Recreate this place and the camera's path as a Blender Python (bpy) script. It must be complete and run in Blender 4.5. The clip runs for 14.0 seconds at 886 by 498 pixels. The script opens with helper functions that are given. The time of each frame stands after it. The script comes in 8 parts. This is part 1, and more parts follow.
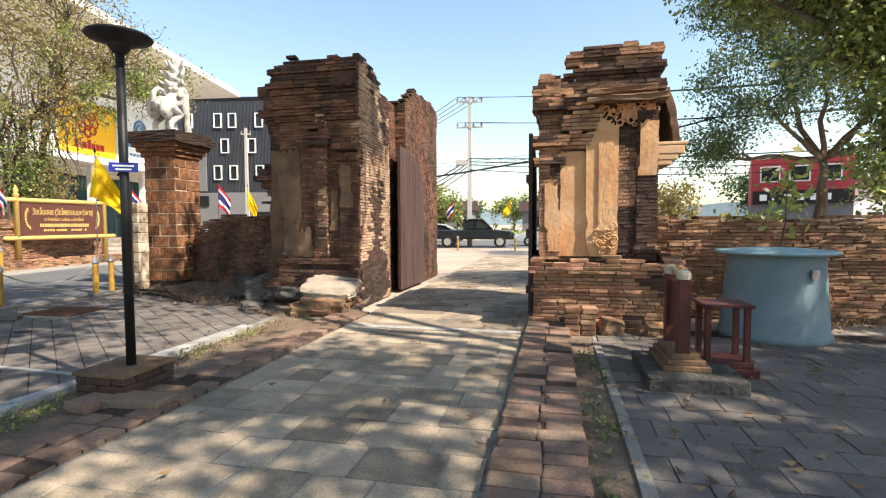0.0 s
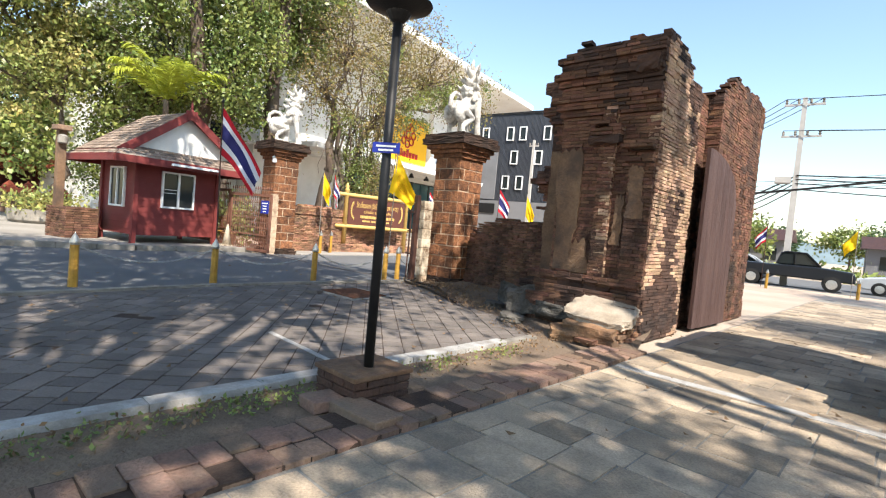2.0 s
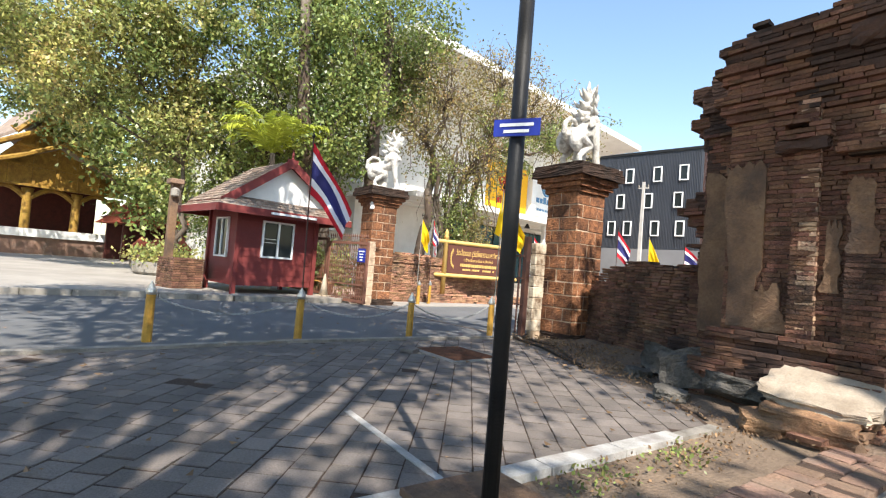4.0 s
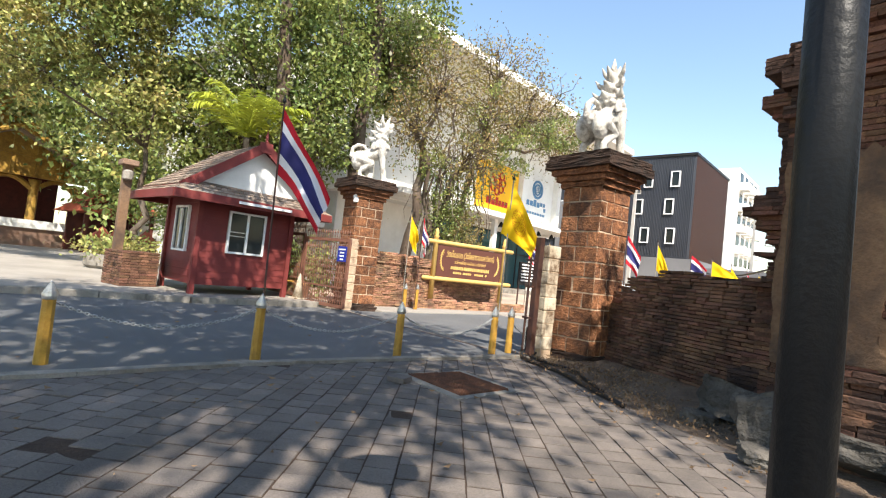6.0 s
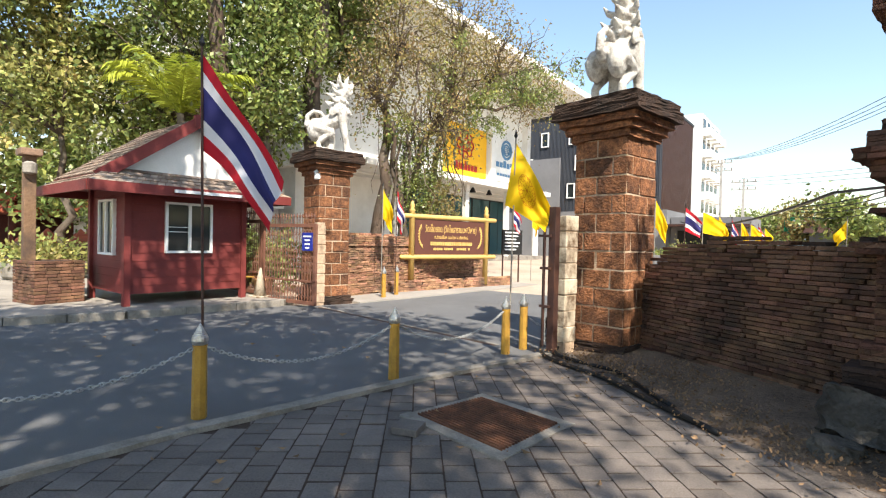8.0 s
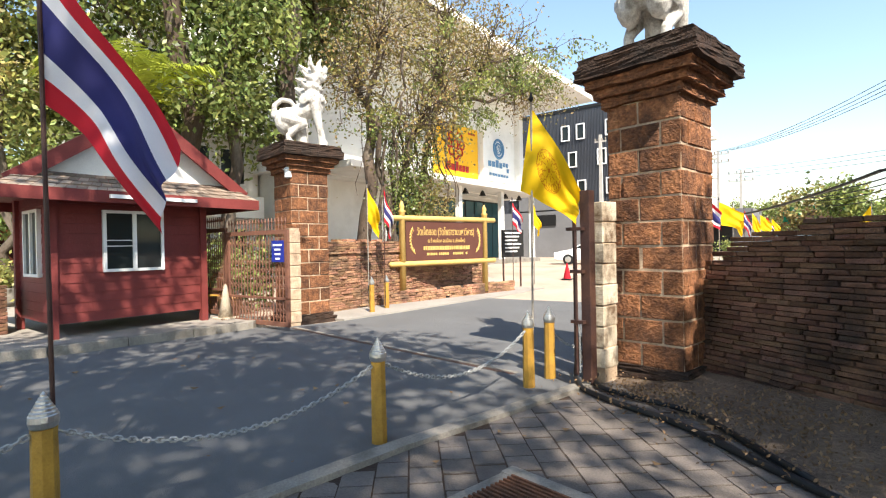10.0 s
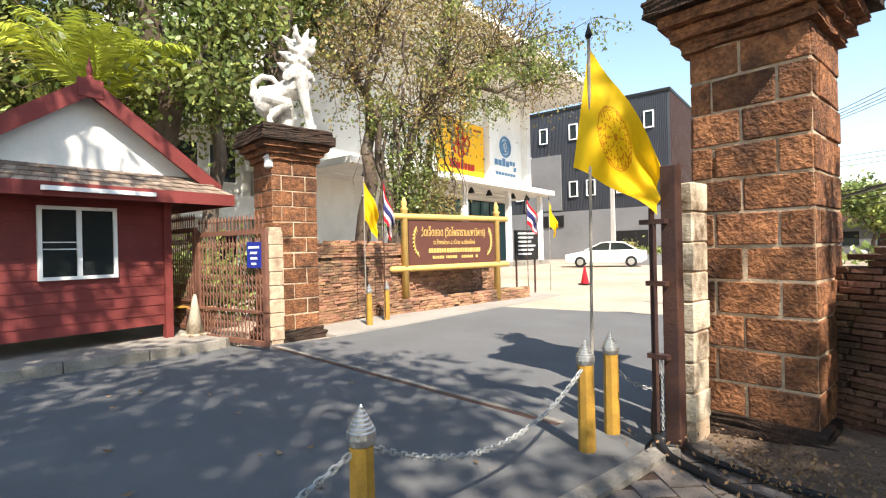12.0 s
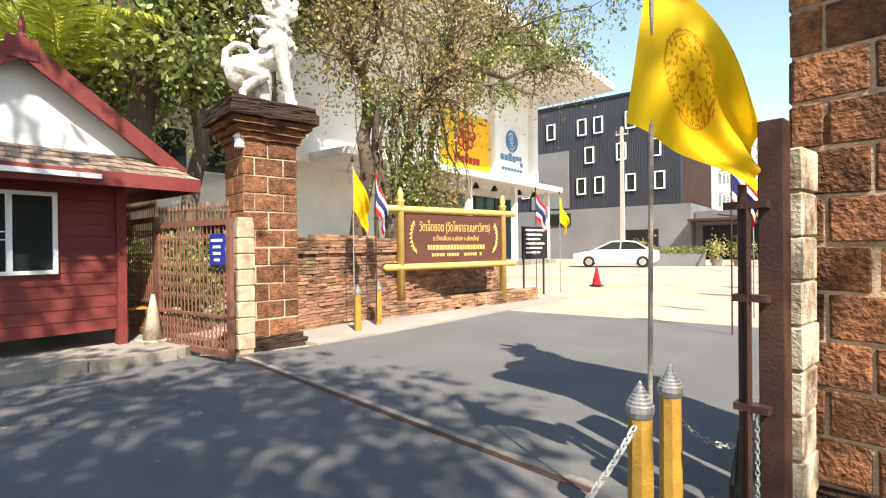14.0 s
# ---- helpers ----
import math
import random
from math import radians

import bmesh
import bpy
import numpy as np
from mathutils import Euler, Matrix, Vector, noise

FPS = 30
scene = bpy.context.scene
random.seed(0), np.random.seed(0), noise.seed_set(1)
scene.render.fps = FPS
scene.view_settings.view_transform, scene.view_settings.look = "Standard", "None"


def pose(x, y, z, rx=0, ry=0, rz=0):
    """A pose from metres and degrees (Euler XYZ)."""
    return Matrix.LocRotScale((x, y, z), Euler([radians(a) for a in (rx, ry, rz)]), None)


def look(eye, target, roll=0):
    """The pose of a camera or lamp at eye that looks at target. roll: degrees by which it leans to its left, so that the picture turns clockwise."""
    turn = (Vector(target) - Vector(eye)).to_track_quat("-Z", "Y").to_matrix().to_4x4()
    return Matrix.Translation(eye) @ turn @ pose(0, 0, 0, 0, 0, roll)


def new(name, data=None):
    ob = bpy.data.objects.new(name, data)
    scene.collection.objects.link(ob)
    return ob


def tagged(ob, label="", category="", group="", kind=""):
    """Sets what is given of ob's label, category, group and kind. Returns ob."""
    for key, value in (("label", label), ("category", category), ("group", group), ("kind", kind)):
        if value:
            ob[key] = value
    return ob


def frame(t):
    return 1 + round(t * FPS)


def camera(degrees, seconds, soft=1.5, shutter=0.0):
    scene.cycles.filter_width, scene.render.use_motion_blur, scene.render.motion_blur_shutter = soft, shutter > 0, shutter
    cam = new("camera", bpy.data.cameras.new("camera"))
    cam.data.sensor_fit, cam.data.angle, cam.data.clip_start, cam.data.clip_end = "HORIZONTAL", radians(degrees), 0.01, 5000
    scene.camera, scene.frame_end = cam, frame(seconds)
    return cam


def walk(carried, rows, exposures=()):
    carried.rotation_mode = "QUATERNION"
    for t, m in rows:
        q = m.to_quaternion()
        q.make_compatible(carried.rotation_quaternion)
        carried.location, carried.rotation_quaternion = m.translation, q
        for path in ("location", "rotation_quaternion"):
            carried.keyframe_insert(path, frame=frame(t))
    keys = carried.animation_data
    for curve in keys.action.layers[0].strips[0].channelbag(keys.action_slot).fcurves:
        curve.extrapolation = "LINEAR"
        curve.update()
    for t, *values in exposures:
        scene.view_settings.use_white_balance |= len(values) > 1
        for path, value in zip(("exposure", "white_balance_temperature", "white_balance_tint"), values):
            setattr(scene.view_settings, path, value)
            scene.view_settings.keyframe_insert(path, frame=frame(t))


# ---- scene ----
cam = camera(83.2, 14.0, soft=1.2)
PATH = [
    (0, (0.462, -0.332, 1.464), (0.391, 1.664, 1.362), -0.3),
    (0.5, (0.499, -0.077, 1.435), (0.155, 1.883, 1.239), -1.1),
    (1, (0.401, 0.231, 1.411), (-0.136, 2.147, 1.214), 0.1),
    (1.5, (0.218, 0.556, 1.411), (-0.618, 2.365, 1.24), 2.62),
    (2, (0.094, 0.89, 1.399), (-0.984, 2.571, 1.308), 5.25),
    (2.5, (-0.14, 1.173, 1.253), (-1.311, 2.793, 1.235), 4.94),
    (3, (-0.4, 1.437, 1.229), (-1.737, 2.924, 1.259), 4.68),
    (3.5, (-0.687, 1.737, 1.24), (-2.102, 3.149, 1.309), 4.78),
    (3.7, (-0.829, 1.86, 1.262), (-2.228, 3.288, 1.336), 4.38),
    (5.8, (-2.247, 2.976, 1.325), (-3.647, 4.4, 1.426), 6.46),
    (6, (-2.369, 3.056, 1.315), (-3.713, 4.534, 1.404), 6.22),
    (6.5, (-2.692, 3.293, 1.375), (-3.987, 4.817, 1.374), 4.5),
    (7, (-3.114, 3.6, 1.423), (-4.445, 5.093, 1.389), 4.0),
    (7.5, (-3.449, 3.824, 1.508), (-4.769, 5.327, 1.506), 3.0),
    (8, (-3.817, 4.092, 1.563), (-5.055, 5.663, 1.531), 1.3),
    (8.2, (-3.893, 4.246, 1.556), (-5.129, 5.818, 1.517), 0.7),
    (10.3, (-5.061, 5.549, 1.503), (-6.27, 7.142, 1.496), -1.3),
    (10.5, (-5.146, 5.655, 1.501), (-6.352, 7.25, 1.494), -1.4),
    (11, (-5.445, 5.989, 1.532), (-6.662, 7.576, 1.529), -1.2),
    (11.5, (-5.725, 6.295, 1.496), (-6.939, 7.885, 1.498), -1.4),
    (12, (-5.996, 6.607, 1.502), (-7.22, 8.189, 1.503), -1.3),
    (12.5, (-6.168, 6.783, 1.522), (-7.357, 8.391, 1.542), -0.3),
    (13, (-6.432, 6.985, 1.49), (-7.638, 8.58, 1.492), -1.4),
    (13.5, (-6.646, 7.312, 1.497), (-7.921, 8.853, 1.476), -1.4),
    (14, (-6.667, 7.616, 1.48), (-7.904, 9.187, 1.472), -0.6),
]
EXPOSURES = [(0, 1.05, 6900, 10), (0.6, 1.22, 6850, 10), (1.6, 1.16, 6600, 10), (3, 1.14, 6400, 10), (6.5, 1.13, 6700, 10), (8, 1.12, 6750, 10), (11, 1.27, 6750, 10), (12.5, 1.25, 6850, 10), (14, 1.28, 7000, 10)]
walk(cam, [(t, look(eye, target, roll)) for t, eye, target, roll in PATH], EXPOSURES)

# ---- world, sun ----
SUN_WAY = Vector((0.75, -0.45, 1.0)).normalized()      # towards the sun
world = bpy.data.worlds.new("sky")
scene.world = world
world.use_nodes = True
wn = world.node_tree
sky = wn.nodes.new("ShaderNodeTexSky")
sky.sky_type, sky.sun_disc = "NISHITA", False
sky.sun_elevation = math.asin(SUN_WAY.z)
sky.sun_rotation = math.atan2(SUN_WAY.x, SUN_WAY.y)
sky.air_density, sky.dust_density, sky.ozone_density = 1.4, 0.6, 2.6
wn.nodes["Background"].inputs["Strength"].default_value = 0.125
wn.links.new(sky.outputs[0], wn.nodes["Background"].inputs["Color"])
sun_data = bpy.data.lights.new("sun", "SUN")
sun_data.energy, sun_data.angle, sun_data.color = 5.0, radians(0.55), (1.0, 0.94, 0.85)
sun = new("sun", sun_data)
sun.matrix_world = look(SUN_WAY * 60, (0, 0, 0))

# ---- materials ----
def mix_rgb(nt, fac, a, b, mode="MIX"):
    n = nt.nodes.new("ShaderNodeMix")
    n.data_type, n.blend_type = "RGBA", mode
    for s, v in ((n.inputs[0], fac), (n.inputs[6], a), (n.inputs[7], b)):
        if isinstance(v, bpy.types.NodeSocket):
            nt.links.new(v, s)
        else:
            s.default_value = v if isinstance(v, (int, float)) else (*v, 1)
    return n.outputs[2]


def noise_fac(nt, vec, scale, lo=0.3, hi=0.7, detail=5, rough=0.6):
    n = nt.nodes.new("ShaderNodeTexNoise")
    n.inputs["Scale"].default_value, n.inputs["Detail"].default_value = scale, detail
    n.inputs["Roughness"].default_value = rough
    nt.links.new(vec, n.inputs["Vector"])
    r = nt.nodes.new("ShaderNodeMapRange")
    r.inputs[1].default_value, r.inputs[2].default_value = lo, hi
    nt.links.new(n.outputs["Fac"], r.inputs[0])
    return r.outputs[0]


def surface(name, c1, c2, scale=2.0, rough=0.8, bump=0.3, bscale=60, grain=0.35, stain=None, sscale=0.8, samt=0.6,
            rnd=0.0, island=0.0, metal=0.0, stretch=(1, 1, 1), spec=0.22, leaf=0.0, warm=0.0):
    """A weathered surface: two broad colours, fine grain, stains with a shape of their own, and relief."""
    m = bpy.data.materials.new(name)
    m.use_nodes = True
    nt = m.node_tree
    bsdf = nt.nodes["Principled BSDF"]
    geo = nt.nodes.new("ShaderNodeNewGeometry")
    mp = nt.nodes.new("ShaderNodeMapping")
    mp.inputs["Scale"].default_value = stretch
    nt.links.new(geo.outputs["Position"], mp.inputs["Vector"])
    vec = mp.outputs[0]
    col = mix_rgb(nt, noise_fac(nt, vec, scale), c1, c2)
    fine = noise_fac(nt, vec, bscale, 0.25, 0.75, 3)
    if grain:
        col = mix_rgb(nt, grain, col, mix_rgb(nt, fine, (0.45, 0.45, 0.45), (1.45, 1.45, 1.45)), "MULTIPLY")
    if stain:
        f = noise_fac(nt, vec, sscale, 0.48, 0.66, 6, 0.68)
        mul = nt.nodes.new("ShaderNodeMath")
        mul.operation = "MULTIPLY"
        mul.inputs[1].default_value = samt
        nt.links.new(f, mul.inputs[0])
        col = mix_rgb(nt, mul.outputs[0], col, stain)
    if rnd or island:
        if rnd:
            src = nt.nodes.new("ShaderNodeObjectInfo").outputs["Random"]
        else:
            src = geo.outputs["Random Per Island"]
        amt = rnd or island
        hs = nt.nodes.new("ShaderNodeHueSaturation")
        r = nt.nodes.new("ShaderNodeMapRange")
        r.inputs[3].default_value, r.inputs[4].default_value = 1 - amt, 1 + amt
        nt.links.new(src, r.inputs[0])
        nt.links.new(r.outputs[0], hs.inputs["Value"])
        if warm:
            w = nt.nodes.new("ShaderNodeTexWhiteNoise")
            w.noise_dimensions = "1D"
            nt.links.new(src, w.inputs["W"])
            r2 = nt.nodes.new("ShaderNodeMapRange")
            r2.inputs[3].default_value, r2.inputs[4].default_value = 0.5 - warm, 0.5 + warm
            nt.links.new(w.outputs["Value"], r2.inputs[0])
            nt.links.new(r2.outputs[0], hs.inputs["Hue"])
        nt.links.new(col, hs.inputs["Color"])
        col = hs.outputs[0]
    nt.links.new(col, bsdf.inputs["Base Color"])
    bsdf.inputs["Roughness"].default_value, bsdf.inputs["Metallic"].default_value = rough, metal
    bsdf.inputs["Specular IOR Level"].default_value = spec
    if bump:
        b = nt.nodes.new("ShaderNodeBump")
        b.inputs["Strength"].default_value, b.inputs["Distance"].default_value = bump, 0.02
        nt.links.new(fine, b.inputs["Height"])
        nt.links.new(b.outputs[0], bsdf.inputs["Normal"])
    if leaf:
        tr = nt.nodes.new("ShaderNodeBsdfTranslucent")
        nt.links.new(col, tr.inputs["Color"])
        mx = nt.nodes.new("ShaderNodeMixShader")
        mx.inputs[0].default_value = leaf
        nt.links.new(bsdf.outputs[0], mx.inputs[1])
        nt.links.new(tr.outputs[0], mx.inputs[2])
        nt.links.new(mx.outputs[0], nt.nodes["Material Output"].inputs["Surface"])
    return m


def glass(name, tint=(0.02, 0.025, 0.025), rough=0.06):
    m = bpy.data.materials.new(name)
    m.use_nodes = True
    b = m.node_tree.nodes["Principled BSDF"]
    b.inputs["Base Color"].default_value = (*tint, 1)
    b.inputs["Roughness"].default_value = rough
    b.inputs["Specular IOR Level"].default_value = 0.25
    return m


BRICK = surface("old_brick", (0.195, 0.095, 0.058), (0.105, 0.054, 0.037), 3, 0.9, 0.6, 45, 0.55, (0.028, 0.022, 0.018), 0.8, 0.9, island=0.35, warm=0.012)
BRICK_PIECE = surface("old_brick_piece", (0.225, 0.115, 0.07), (0.125, 0.066, 0.044), 3, 0.9, 0.6, 45, 0.55, (0.035, 0.027, 0.022), 0.8, 0.85, rnd=0.35, warm=0.012)
PALE_BRICK = surface("sunworn_brick", (0.40, 0.225, 0.13), (0.26, 0.13, 0.078), 3, 0.9, 0.6, 45, 0.6, (0.08, 0.058, 0.045), 1.3, 0.75, island=0.3, warm=0.012)
PALE_BRICK_PIECE = surface("sunworn_brick_piece", (0.40, 0.225, 0.13), (0.26, 0.13, 0.078), 3, 0.9, 0.6, 45, 0.6, (0.08, 0.058, 0.045), 1.3, 0.75, rnd=0.3, warm=0.012)
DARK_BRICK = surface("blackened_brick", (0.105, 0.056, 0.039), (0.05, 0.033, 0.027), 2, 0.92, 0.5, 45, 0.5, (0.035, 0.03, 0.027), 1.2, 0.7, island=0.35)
WALL_BRICK = surface("grimy_wall_brick", (0.115, 0.06, 0.04), (0.06, 0.035, 0.027), 1.6, 0.92, 0.5, 45, 0.5, (0.028, 0.022, 0.02), 0.9, 0.9, island=0.32, warm=0.01)
# tree shade over the east wall is put into this dark brick colour
EAST_BRICK = surface("shaded_wall_brick", (0.165, 0.09, 0.055), (0.085, 0.047, 0.033), 1.2, 0.92, 0.5, 45, 0.5, (0.025, 0.02, 0.018), 0.7, 0.95, island=0.32, warm=0.01)
# darker brick for a wall's lower courses, with paler patches
FOOT_BRICK = surface("dark_foot_brick", (0.062, 0.036, 0.027), (0.03, 0.022, 0.019), 1.8, 0.95, 0.6, 40, 0.6, (0.17, 0.145, 0.12), 3.2, 0.45, island=0.4)
# eroded brick, made paler by putting the passage side's sunlight into its colour
EAST_FACE = surface("sunlit_eroded_brick", (0.52, 0.35, 0.23), (0.35, 0.21, 0.135), 3, 0.9, 0.6, 40, 0.6, (0.10, 0.075, 0.06), 1.6, 0.8, island=0.18, warm=0.012)
EAST_FACE_PIECE = surface("sunlit_eroded_brick_piece", (0.52, 0.35, 0.23), (0.35, 0.21, 0.135), 3, 0.9, 0.6, 40, 0.6, (0.10, 0.075, 0.06), 1.6, 0.8, rnd=0.18, warm=0.012)
MORTAR = surface("earth_mortar", (0.075, 0.05, 0.036), (0.045, 0.03, 0.023), 4, 0.95, 0.5, 50)
STUCCO = surface("ochre_stucco", (0.60, 0.35, 0.18), (0.46, 0.22, 0.10), 2.2, 0.85, 0.22, 14, 0.2, (0.60, 0.44, 0.29), 1.6, 0.5)
STUCCO_GREY = surface("grimy_stucco", (0.235, 0.145, 0.085), (0.135, 0.078, 0.047), 2.0, 0.9, 0.4, 30, 0.35, (0.07, 0.05, 0.04), 1.3, 0.8)
LATERITE = surface("laterite_block", (0.36, 0.155, 0.07), (0.115, 0.05, 0.028), 9, 0.92, 1.0, 30, 0.85, (0.06, 0.034, 0.025), 2.6, 0.75, rnd=0.28)
LATERITE_DARK = surface("mossy_laterite", (0.085, 0.048, 0.032), (0.035, 0.025, 0.021), 5, 0.95, 1.0, 40, 0.6, (0.03, 0.025, 0.02), 1.8, 0.8)
JOINT = surface("pale_mortar", (0.58, 0.44, 0.31), (0.42, 0.30, 0.20), 6, 0.9, 0.4, 60, 0.35, (0.10, 0.07, 0.05), 1.5, 0.6)
SLAB_PLASTER = surface("pale_plaster", (0.40, 0.335, 0.26), (0.28, 0.225, 0.17), 4, 0.85, 0.4, 50, 0.3, (0.22, 0.17, 0.12), 2.4, 0.7)
WHITEWASH = surface("flaking_whitewash", (0.62, 0.54, 0.42), (0.44, 0.36, 0.26), 4, 0.85, 0.4, 50, 0.3, (0.14, 0.09, 0.055), 3.2, 1.0)
STATUE = surface("statue_white", (0.60, 0.575, 0.53), (0.46, 0.43, 0.385), 6, 0.8, 0.5, 40, 0.4, (0.17, 0.15, 0.13), 5.5, 0.8)
SLAB = surface("walkway_slab", (0.43, 0.335, 0.235), (0.285, 0.222, 0.158), 2.0, 0.85, 0.5, 60, 0.5, (0.12, 0.105, 0.09), 1.1, 0.8, rnd=0.32)
SLAB_FAR = surface("walkway_slab_joined", (0.43, 0.335, 0.235), (0.285, 0.222, 0.158), 2.0, 0.85, 0.5, 60, 0.5, (0.12, 0.105, 0.09), 1.1, 0.8, island=0.32)
PAVER = surface("concrete_paver", (0.198, 0.166, 0.144), (0.135, 0.115, 0.10), 1.5, 0.85, 0.45, 70, 0.45, (0.095, 0.085, 0.08), 0.8, 0.7, rnd=0.18)
PAVER_FAR = surface("concrete_paver_joined", (0.198, 0.166, 0.144), (0.135, 0.115, 0.10), 1.5, 0.85, 0.45, 70, 0.45, (0.095, 0.085, 0.08), 0.8, 0.7, island=0.18)
EDGE_BRICK = surface("edging_brick", (0.26, 0.16, 0.11), (0.18, 0.115, 0.085), 3, 0.9, 0.5, 45, 0.5, (0.16, 0.125, 0.095), 1.9, 0.8, rnd=0.25, warm=0.01)
ASPHALT = surface("asphalt", (0.148, 0.147, 0.145), (0.112, 0.113, 0.115), 0.7, 0.85, 0.5, 120, 0.5, (0.14, 0.132, 0.12), 0.35, 0.5)
KERB = surface("kerb_concrete", (0.30, 0.27, 0.23), (0.21, 0.19, 0.16), 3, 0.88, 0.4, 60, 0.4, (0.10, 0.09, 0.075), 1.5, 0.7)
PAINT_LINE = surface("worn_white_line", (0.42, 0.41, 0.385), (0.27, 0.255, 0.23), 5, 0.8, 0.2, 70, 0.3, (0.20, 0.17, 0.15), 3, 0.7)
DIRT = surface("dusty_soil", (0.20, 0.145, 0.10), (0.125, 0.09, 0.065), 1.6, 0.95, 0.6, 35, 0.5, (0.28, 0.21, 0.14), 0.9, 0.5)
BANK_SOIL = surface("dark_leafy_soil", (0.19, 0.135, 0.095), (0.105, 0.077, 0.057), 2.4, 0.95, 0.8, 30, 0.6, (0.19, 0.135, 0.09), 1.8, 0.6)
LOT = surface("pale_yard", (0.44, 0.36, 0.285), (0.36, 0.285, 0.22), 0.35, 0.9, 0.3, 30, 0.3, (0.30, 0.20, 0.14), 0.25, 0.6)
PINK_PAVE = surface("path_paving", (0.33, 0.30, 0.26), (0.26, 0.235, 0.205), 0.6, 0.88, 0.3, 50, 0.35, (0.24, 0.21, 0.18), 0.6, 0.5)
RED_BOARD = surface("red_painted_board", (0.205, 0.042, 0.038), (0.15, 0.031, 0.028), 1.4, 0.6, 0.15, 30, 0.2, (0.10, 0.025, 0.02), 1.2, 0.4)
WHITE_WALL = surface("white_paint", (0.78, 0.77, 0.74), (0.70, 0.69, 0.65), 0.6, 0.7, 0.1, 40, 0.12, (0.50, 0.48, 0.44), 0.5, 0.35)
WHITE_FRAME = surface("white_frame", (0.78, 0.78, 0.76), (0.72, 0.72, 0.70), 2, 0.5, 0.05, 50, 0.1)
SHINGLE = surface("wood_shingle", (0.30, 0.22, 0.165), (0.20, 0.15, 0.115), 2, 0.85, 0.3, 50, 0.4, (0.36, 0.31, 0.25), 1.5, 0.6, island=0.35)
TIMBER = surface("dark_door_wood", (0.085, 0.047, 0.04), (0.05, 0.028, 0.025), 4, 0.6, 0.3, 40, 0.4, (0.12, 0.075, 0.065), 1.2, 0.6, stretch=(3, 3, 0.4))
MAROON = surface("maroon_wood", (0.105, 0.03, 0.024), (0.065, 0.022, 0.018), 4, 0.45, 0.2, 40, 0.3)
BLACK_STEEL = surface("black_steel", (0.012, 0.012, 0.013), (0.02, 0.019, 0.018), 5, 0.45, 0.1, 60, 0.2)
BROWN_STEEL = surface("brown_painted_steel", (0.06, 0.031, 0.025), (0.042, 0.022, 0.019), 5, 0.5, 0.15, 60, 0.3, (0.11, 0.05, 0.03), 4, 0.5)
GATE_STEEL = surface("rusty_gate_steel", (0.20, 0.09, 0.06), (0.13, 0.06, 0.042), 5, 0.6, 0.2, 60, 0.3, (0.26, 0.12, 0.07), 4, 0.5)
GOLD_PAINT = surface("gold_paint", (0.46, 0.26, 0.045), (0.35, 0.19, 0.035), 6, 0.45, 0.2, 60, 0.25, (0.22, 0.12, 0.03), 4, 0.5)
SIGN_GOLD = surface("pale_gold_paint", (0.62, 0.42, 0.14), (0.52, 0.33, 0.10), 6, 0.5, 0.1, 60, 0.15)
SIGN_BROWN = surface("sign_brown", (0.105, 0.04, 0.028), (0.085, 0.033, 0.024), 3, 0.55, 0.05, 50, 0.12)
SILVER = surface("brushed_silver", (0.62, 0.61, 0.58), (0.48, 0.47, 0.45), 20, 0.32, 0.1, 60, 0.2, metal=0.85)
CHAIN_STEEL = surface("galvanised_chain", (0.40, 0.40, 0.385), (0.28, 0.28, 0.27), 20, 0.45, 0.1, 60, 0.2, metal=0.25)
TANK_BLUE = surface("faded_blue_tank", (0.18, 0.235, 0.245), (0.13, 0.18, 0.20), 1.8, 0.6, 0.2, 40, 0.2, (0.23, 0.26, 0.26), 1.5, 0.6)
LID_BLUE = surface("pale_blue_lid", (0.26, 0.38, 0.40), (0.20, 0.31, 0.34), 2, 0.6, 0.2, 40, 0.2, (0.34, 0.40, 0.38), 2, 0.5)
CLADDING = surface("charcoal_cladding", (0.062, 0.068, 0.08), (0.052, 0.056, 0.066), 0.4, 0.55, 0.05, 30, 0.12, island=0.06)
GREY_WALL = surface("grey_render", (0.20, 0.20, 0.205), (0.16, 0.16, 0.165), 0.4, 0.8, 0.1, 30, 0.15, (0.13, 0.13, 0.13), 0.3, 0.5)
YELLOW_BOARD = surface("yellow_board", (0.80, 0.43, 0.015), (0.76, 0.40, 0.015), 0.6, 0.55, 0, 30, 0.05)
RED_PRINT = surface("dark_red_print", (0.36, 0.025, 0.02), (0.33, 0.022, 0.018), 1, 0.55, 0, 30, 0.05)
BLUE_PRINT = surface("grey_blue_print", (0.10, 0.22, 0.36), (0.09, 0.20, 0.33), 1, 0.55, 0, 30, 0.05)
ROAD_SIGN_BLUE = surface("sign_blue", (0.02, 0.035, 0.26), (0.018, 0.03, 0.22), 3, 0.4, 0, 30, 0.08)
FLAG_RED = surface("flag_red", (0.55, 0.02, 0.035), (0.48, 0.018, 0.03), 3, 0.75, 0.1, 200, 0.1, leaf=0.3)
FLAG_WHITE = surface("flag_white", (0.78, 0.76, 0.78), (0.70, 0.69, 0.72), 3, 0.75, 0.1, 200, 0.1, leaf=0.3)
FLAG_BLUE = surface("flag_blue", (0.035, 0.035, 0.15), (0.03, 0.03, 0.12), 3, 0.75, 0.1, 200, 0.1, leaf=0.25)
FLAG_YELLOW = surface("flag_yellow", (0.86, 0.55, 0.012), (0.80, 0.50, 0.01), 3, 0.7, 0.1, 200, 0.08, leaf=0.35)
FLAG_PRINT = surface("flag_print", (0.62, 0.24, 0.008), (0.56, 0.20, 0.008), 3, 0.75, 0, 200, 0.1, leaf=0.3)
